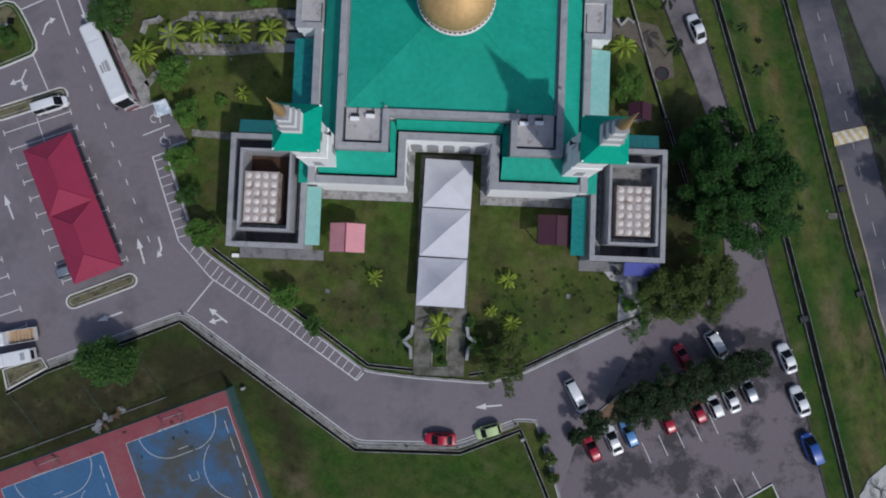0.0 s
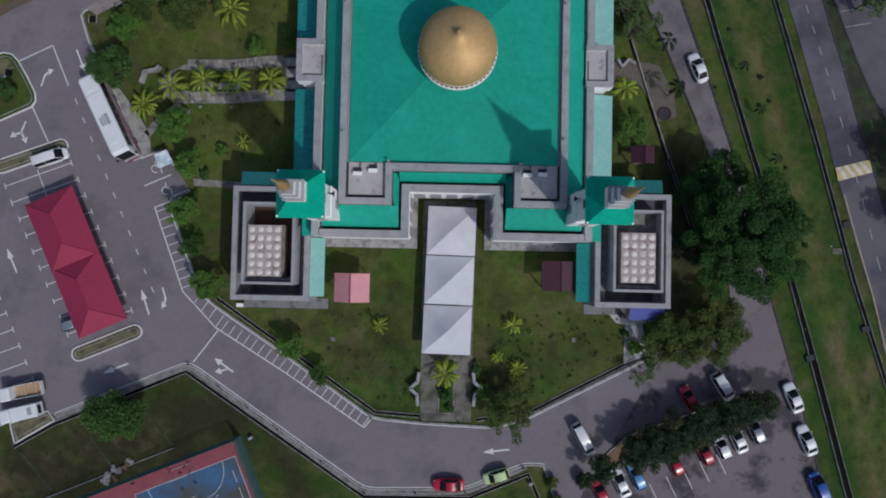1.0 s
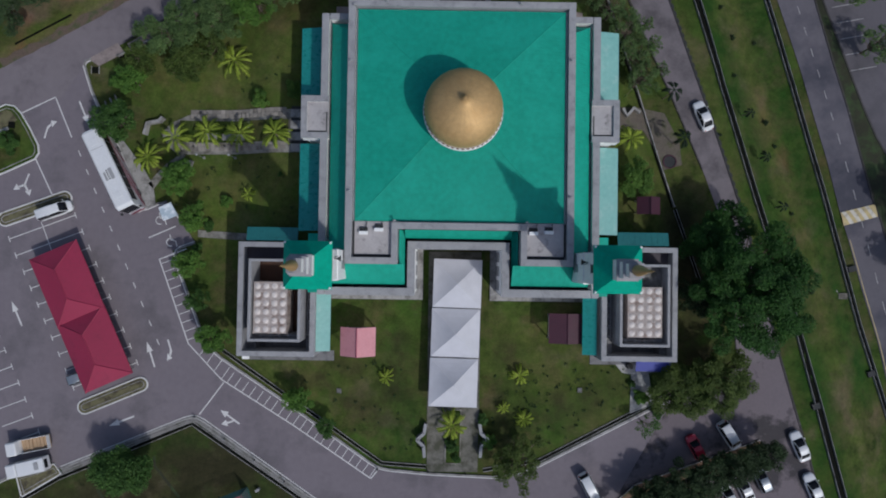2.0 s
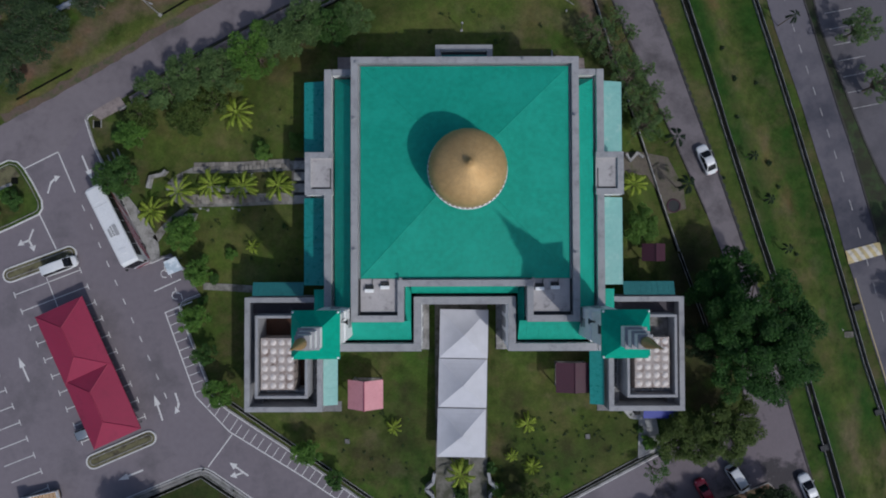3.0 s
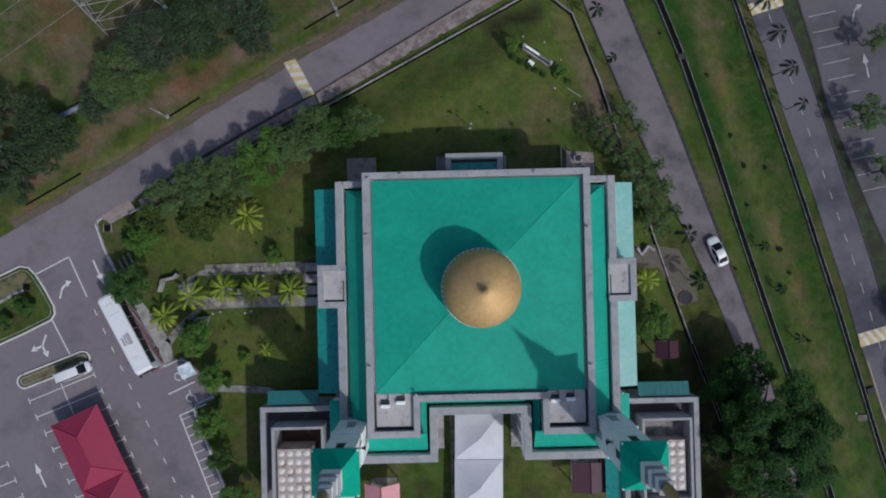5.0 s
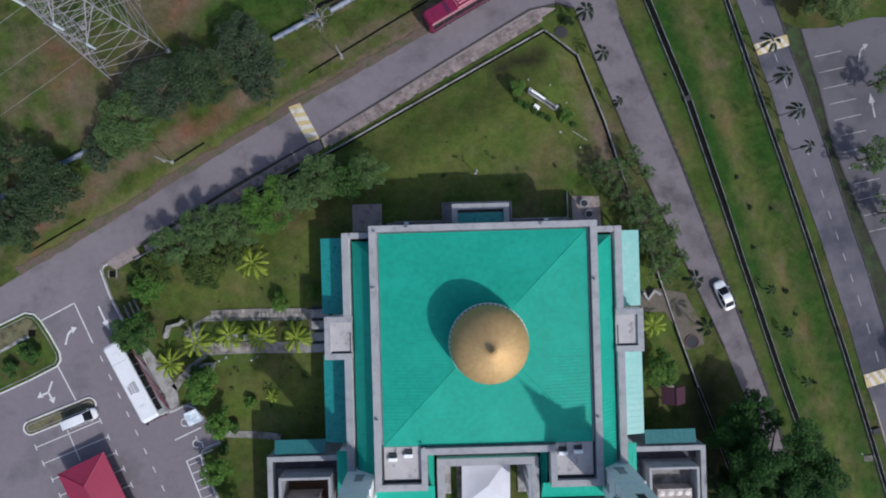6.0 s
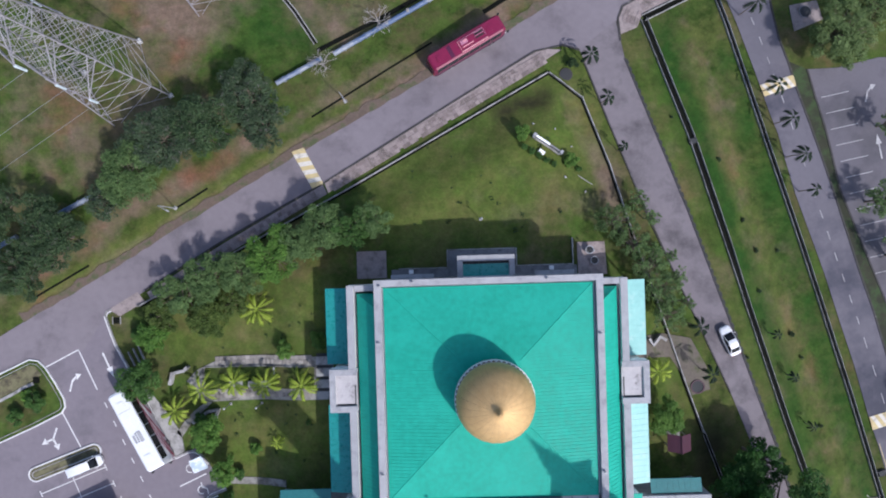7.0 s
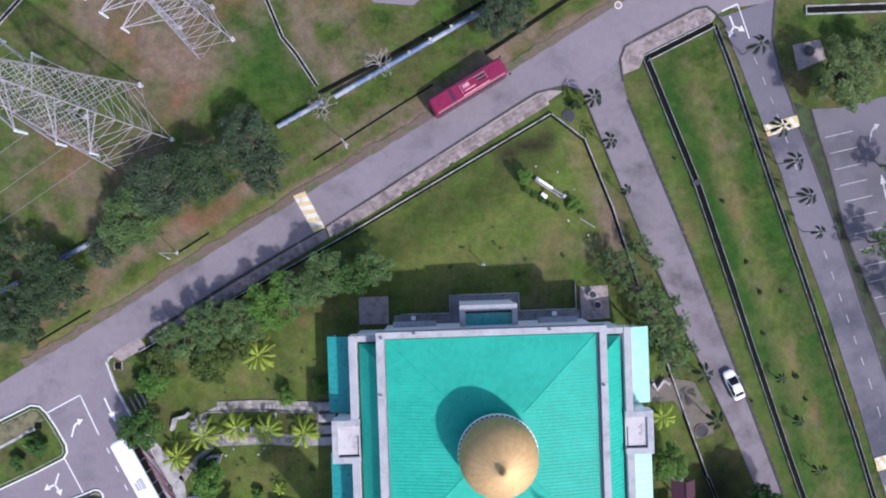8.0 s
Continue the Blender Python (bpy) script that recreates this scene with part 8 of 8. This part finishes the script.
for x, y, d in ((8.16, 34.84, 0.8), (11.27, 33.98, 0.8), (13.64, 31.43, 0.7), (12.35, 26.9, 1.0), (15.3, 24.8, 1.0)):
    t = thing("garden_stone", (x, y, gz(x, y)), "small pale painted stone on the lawn", "stone", "pale stones", 40 * x)
    part("stone", turned(bmesh.new(), [(0.1 * d, -0.05), (0.19 * d, 0.02), (0.21 * d, 0.1), (0.13 * d, 0.2), (0.04 * d, 0.24)], 9, squash=0.75), APRON_PALE, t)
t = thing("garden_box", (9.0, 30.5, gz(9.0, 30.5)), "white box standing before the sign wall", "box", rz=-35)
part("body", B(-0.42, 0.42, -0.25, 0.25, 0, 0.42, bevel=0.06), WALL, t)
part("lid", B(-0.45, 0.45, -0.28, 0.28, 0.42, 0.5, bevel=0.03), WALL, t)
t = thing("round_cover", (13.57, 42.38, gz(13.57, 42.38)), "large dark round manhole cover in the grass corner", "manhole")
part("ring", turned(bmesh.new(), [(0.98, -0.1), (0.98, 0.09), (0.94, 0.1)], 28), DARK_KERB, t)
part("cover", turned(bmesh.new(), [(0.8, 0.06), (0.8, 0.13), (0.76, 0.14)], 28), GUTTER, t)
t = thing("garden_pipe", (14.9, 26.8, gz(14.9, 26.8)), "thin pale pipe lying on the lawn", "pipe", rz=-34)
part("pipe", rod(bmesh.new(), (-1.8, 0, 0.1), (1.8, 0, 0.1), 0.06, seg=8), CONCRETE, t)
part("joint", rod(bmesh.new(), (-0.1, 0, 0.1), (0.1, 0, 0.1), 0.085, seg=8), CONCRETE, t)

# a culvert slab
t = thing("culvert_slab", (58.4, -22.7, gz(58.4, -22.7)), "pale broken concrete culvert slab over the drain", "slab")
part("slab", B(-0.7, 0.7, -0.45, 0.45, -0.1, 0.2, bevel=0.03), PATH, t)
part("pipe", rod(bmesh.new(), (-0.8, 0.6, 0.15), (-3.2, 2.6, 0.12), 0.1), CONCRETE, t)
for x, y, a in ((31.77, 31.9, 16), (51.42, -38.15, 16), (59.7, -18.6, 17), (62.6, -34.3, 17)):
    t = thing("drain_chamber", (x, y, gz(x, y)), "dark square chamber joining the roadside drain", "chamber", "drain chambers", a)
    for b in ((-0.58, -0.46, -0.42, 0.42), (0.46, 0.58, -0.42, 0.42), (-0.46, 0.46, -0.42, -0.32), (-0.46, 0.46, 0.32, 0.42)):
        part("chamber_wall", B(*b, -0.2, 0.38, bevel=0.02), GUTTER, t)
    part("bed", B(-0.46, 0.46, -0.32, 0.32, -0.1, 0.36), GUTTER, t)
t = thing("white_litter_bin", (-29.6, -32.3, gz(-29.6, -32.3)), "small white box lying beside the drain", "box")
part("body", B(-0.5, 0.5, -0.25, 0.25, 0, 0.45, bevel=0.04), PARAPET, t)
part("lid", B(-0.52, 0.52, -0.27, 0.27, 0.45, 0.52, bevel=0.03), WALL, t)
for x, y in ((-27.6, -51.0), (12.0, -56.6)):
    t = thing("utility_box", (x, y, gz(x, y)), "small pale utility box on the grass", "box", "utility boxes", 30)
    part("body", B(-0.26, 0.26, -0.16, 0.16, 0, 0.6, bevel=0.03), CONCRETE, t)
    part("lid", B(-0.29, 0.29, -0.19, 0.19, 0.6, 0.66, bevel=0.02), PARAPET, t)

# bollards on the white kerb
for line in ([(-36.8, -40.9), (-23.9, -49.8), (-11.4, -58.4), (2.9, -58.1), (11.0, -54.5)], [(-10.8, -47.9), (-3.6, -48.2), (7.0, -48.6)]):
    for p in densify(line, 5.2):
        t = thing("bollard", (*p, gz(*p)), "short dark bollard behind the kerb", "bollard", "bollards")
        part("post", rod(bmesh.new(), (0, 0, -0.1), (0, 0, 0.7), 0.1, seg=8), BLACK, t)
        part("cap", turned(bmesh.new(), [(0.12, 0.7), (0.12, 0.78), (0.05, 0.84)], 8), STEEL, t)
# concrete strip in the southern field
structure("field_wall", ribbon(bmesh.new(), [(-68, -64.9), (-61.4, -62.2), (-38.5, -52.7)], 0.05, -0.05, -0.1, 0.2), CONCRETE, "low concrete edging in the southern field", "edging")
for line in ([(-42.5, -46.6), (-42.4, -47.9), (-38.8, -52.4)], [(-50.4, -51.5), (-47.2, -55.6)], [(-60.5, -53.6), (-55.6, -59.1)]):
    structure("field_ditch", ribbon(bmesh.new(), line, 0.2, -0.2, -0.02, 0.03), VERGE, "shallow dark ditch across the southern field", "ditch")
rubble = thing("rubble_heap", (-46.2, -56.0, 0), "pale broken concrete rubble lying in the grass", "rubble", rz=40)
rng = np.random.default_rng(77)
for k in range(26):
    u, v, d = rng.uniform(-2.9, 2.9), rng.normal() * 0.35, rng.uniform(0.18, 0.5)
    m = pose(u, v, 0.05, rng.uniform(-12, 12), rng.uniform(-12, 12), rng.uniform(0, 180))
    part("chunk", B(-d, d, -d * 0.6, d * 0.6, -0.08, 0.1 + 0.25 * d, m=m, bevel=0.05), CONCRETE if k % 3 else SOIL, rubble)

# planted soil bed under the car park trees
bed_poly = [(22.0, -52.9), (25.6, -49.6), (43.4, -43.0), (45.2, -44.6), (42.6, -46.2), (23.6, -54.2)]
b = tagged(part("planting_bed", sheet(bmesh.new(), bed_poly, 0.2, 3.0, 0.2), SOIL), "long bed of bare reddish soil under the car park trees", "planting bed", kind="structure")
part("edging", ribbon(bmesh.new(), bed_poly + bed_poly[:1], 0.0, -0.16, 0.0, 0.24), CONCRETE, b)
island([(40.6, -65.5), (47.4, -61.4), (49.5, -65.5), (48.0, -70.0), (42.0, -70.0)], "grass island at the end of the eastern car park")

# weeds scattered over the lawns
rng = np.random.default_rng(91)
spots, sizes = [], []
for x0, x1, y0, y1, n in ((5.0, 25.0, -45.0, -32.5, 95), (-27.0, -5.0, -46.0, -32.5, 45), (-38.0, -23.0, -13.0, 14.0, 45), (-12.0, 14.0, 19.0, 34.0, 22), (-62.0, -30.0, -62.0, -50.0, 30)):
    for _ in range(n):
        x, y = rng.uniform(x0, x1), rng.uniform(y0, y1)
        if (x > 12 and y < -45.5 + (x - 12) * 0.52) or (-27 < x < -5 and -47 < y < -37.2 - (x + 24.8) * 0.69) or (x < -22 and -4 < y < 3.2):
            continue
        spots.append((x, y, gz(x, y) + 0.1))
        sizes.append(rng.uniform(0.16, 0.5) * rng.uniform(0.6, 1.0))
v, f = leaf_mass(rng, spots, sizes, 150, 0.13, 0.4)
tagged(raw("weeds", v, f, LEAF_DARK), "dark green weed tufts scattered over the lawns", "weeds", kind="stuff")

# ---------------------------------------------------------------- paving stones, laid one by one
stone_bm = B(-0.29, 0.29, -0.29, 0.29, -0.06, 0.03)
top = max(stone_bm.faces, key=lambda f: f.calc_center_median().z)
bmesh.ops.bevel(stone_bm, geom=list(top.edges), offset=0.02, segments=1, affect="EDGES")
stone_proto = part("paving_stone", stone_bm, PAVING_STONE)
stone_mesh = {"pink": stone_proto.data, "grey": stone_proto.data.copy()}
stone_mesh["grey"].materials[0] = PATH_STONE
bpy.data.objects.remove(stone_proto)


def lay_stones(parent, a, b, rows, tone, seed, skip=0.06, step=0.62):
    """Rows of loose paving stones from a to b, the further rows to the left."""
    rng = np.random.default_rng(seed)
    a, b = Vector(a), Vector(b)
    d = (b - a).normalized()
    nrm = Vector((-d.y, d.x))
    ang = math.atan2(d.y, d.x)
    for i in range(int((b - a).length / step)):
        for j in range(rows):
            if rng.uniform() < skip:
                continue
            p = a + d * (step * (i + 0.5)) + nrm * (step * (j + 0.5))
            o = new("paving_stone", stone_mesh[tone])
            o.matrix_world = pose(p.x, p.y, gz(p.x, p.y) + 0.115 + rng.uniform(0, 0.02), rng.uniform(-1.5, 1.5), rng.uniform(-1.5, 1.5), math.degrees(ang) + rng.uniform(-2, 2))
            o.parent = parent


FENCE_PAVING, HEDGE_PAVING, DRAIN_PAVING, WEST_PATH = paved[0], paved[1], paved[2], paved[3]
lay_stones(FENCE_PAVING, (-20.7, 25.9), (11.4, 44.5), 3, "pink", 700)
lay_stones(HEDGE_PAVING, (-46.6, 11.4), (-22.5, 25.2), 2, "pink", 701, 0.12)
lay_stones(DRAIN_PAVING, (25.7, 51.9), (36.0, 56.6), 3, "pink", 702)
lay_stones(DRAIN_PAVING, (24.6, 49.6), (25.6, 52.0), 4, "pink", 703, step=0.6)
lay_stones(WEST_PATH, (-40.4, -3.2), (-23.8, -2.9), 2, "grey", 704, 0.05)
lay_stones(WEST_PATH, (-38.4, 1.6), (-23.8, 1.75), 2, "grey", 705, 0.05)

# stained pad with a round cover and a walled trough by the far road
pad = tagged(part("pavement", sheet(bmesh.new(), [(48.0, 52.3), (52.1, 53.0), (53.0, 50.1), (48.5, 48.3)], 0.08, 2.0, 0.1), PAVER), "small pinkish paved pad with a round cover", "pavement", kind="structure")
t = thing("round_cover", (50.3, 51.3, gz(50.3, 51.3) + 0.09), "dark round drain cover on the paved pad", "manhole")
part("rim", turned(bmesh.new(), [(0.95, -0.1), (0.95, 0.12), (0.8, 0.12), (0.8, -0.1)], 24), DARK_FLOOR, t)
part("lid", turned(bmesh.new(), [(0.79, -0.1), (0.79, 0.06), (0.3, 0.1)], 24), GUTTER, t)
t = thing("trough", (56.1, 57.4, gz(56.1, 57.4)), "long dark trough with pale concrete rims beside the far road", "drain")
part("bed", B(-6, 6, -0.5, 0.5, -0.1, 0.1), DRAIN_SHADE, t)
for y in (-0.6, 0.6):
    part("rim", B(-6.1, 6.1, y - 0.08, y + 0.08, -0.6, 0.35, bevel=0.02), CONCRETE, t)
part("end_wall", B(-6.1, -5.94, -0.51, 0.51, -0.6, 0.35, bevel=0.02), CONCRETE, t)
t = thing("round_cover", (22.0, 59.1, gz(22.0, 59.1) + 0.09), "round pale manhole ring at the road's edge", "manhole")
part("rim", turned(bmesh.new(), [(0.6, -0.1), (0.6, 0.1), (0.4, 0.1), (0.4, -0.1)], 24), CREAM, t)
part("lid", turned(bmesh.new(), [(0.39, -0.1), (0.39, 0.05)], 20), DARK_FLOOR, t)
tagged(part("pavement", sheet(bmesh.new(), [(-53.4, 10.0), (-49.2, 12.4), (-48.2, 11.0), (-51.8, 9.0)], 0.1, 2.0, 0.1), PAVER), "tan concrete pad at the corner of the road", "pavement", kind="structure")
t = thing("drain_pit", (-52.3, 8.4, gz(-52.3, 8.4)), "open black drain pit beside the corner pad", "drain")
part("pit", B(-0.5, 0.5, -0.45, 0.45, -0.1, 0.08), DRAIN_SHADE, t)
part("rim", B(-0.6, -0.5, -0.55, 0.55, -0.1, 0.16, bevel=0.02), CONCRETE, t)
part("rim", B(0.5, 0.6, -0.55, 0.55, -0.1, 0.16, bevel=0.02), CONCRETE, t)
for k in range(3):
    structure("edging", ribbon(bmesh.new(), [(-50.75 + 0.7 * k, 3.9 + 0.45 * k), (-49.85 + 0.7 * k, 1.9 + 0.4 * k)], 0.07, -0.07, -0.05, 0.3), CONCRETE, "pale concrete edging strip under the tree", "edging")

structure("slab", sheet(bmesh.new(), [(59.8, -62.6), (61.4, -60.5), (65.7, -58.7), (70.9, -61.8), (70.2, -69.1), (60.5, -68.0)], 0.12, 2.0, 0.15), APRON_PALE, "pale concrete slab under a leafless tree", "paving")
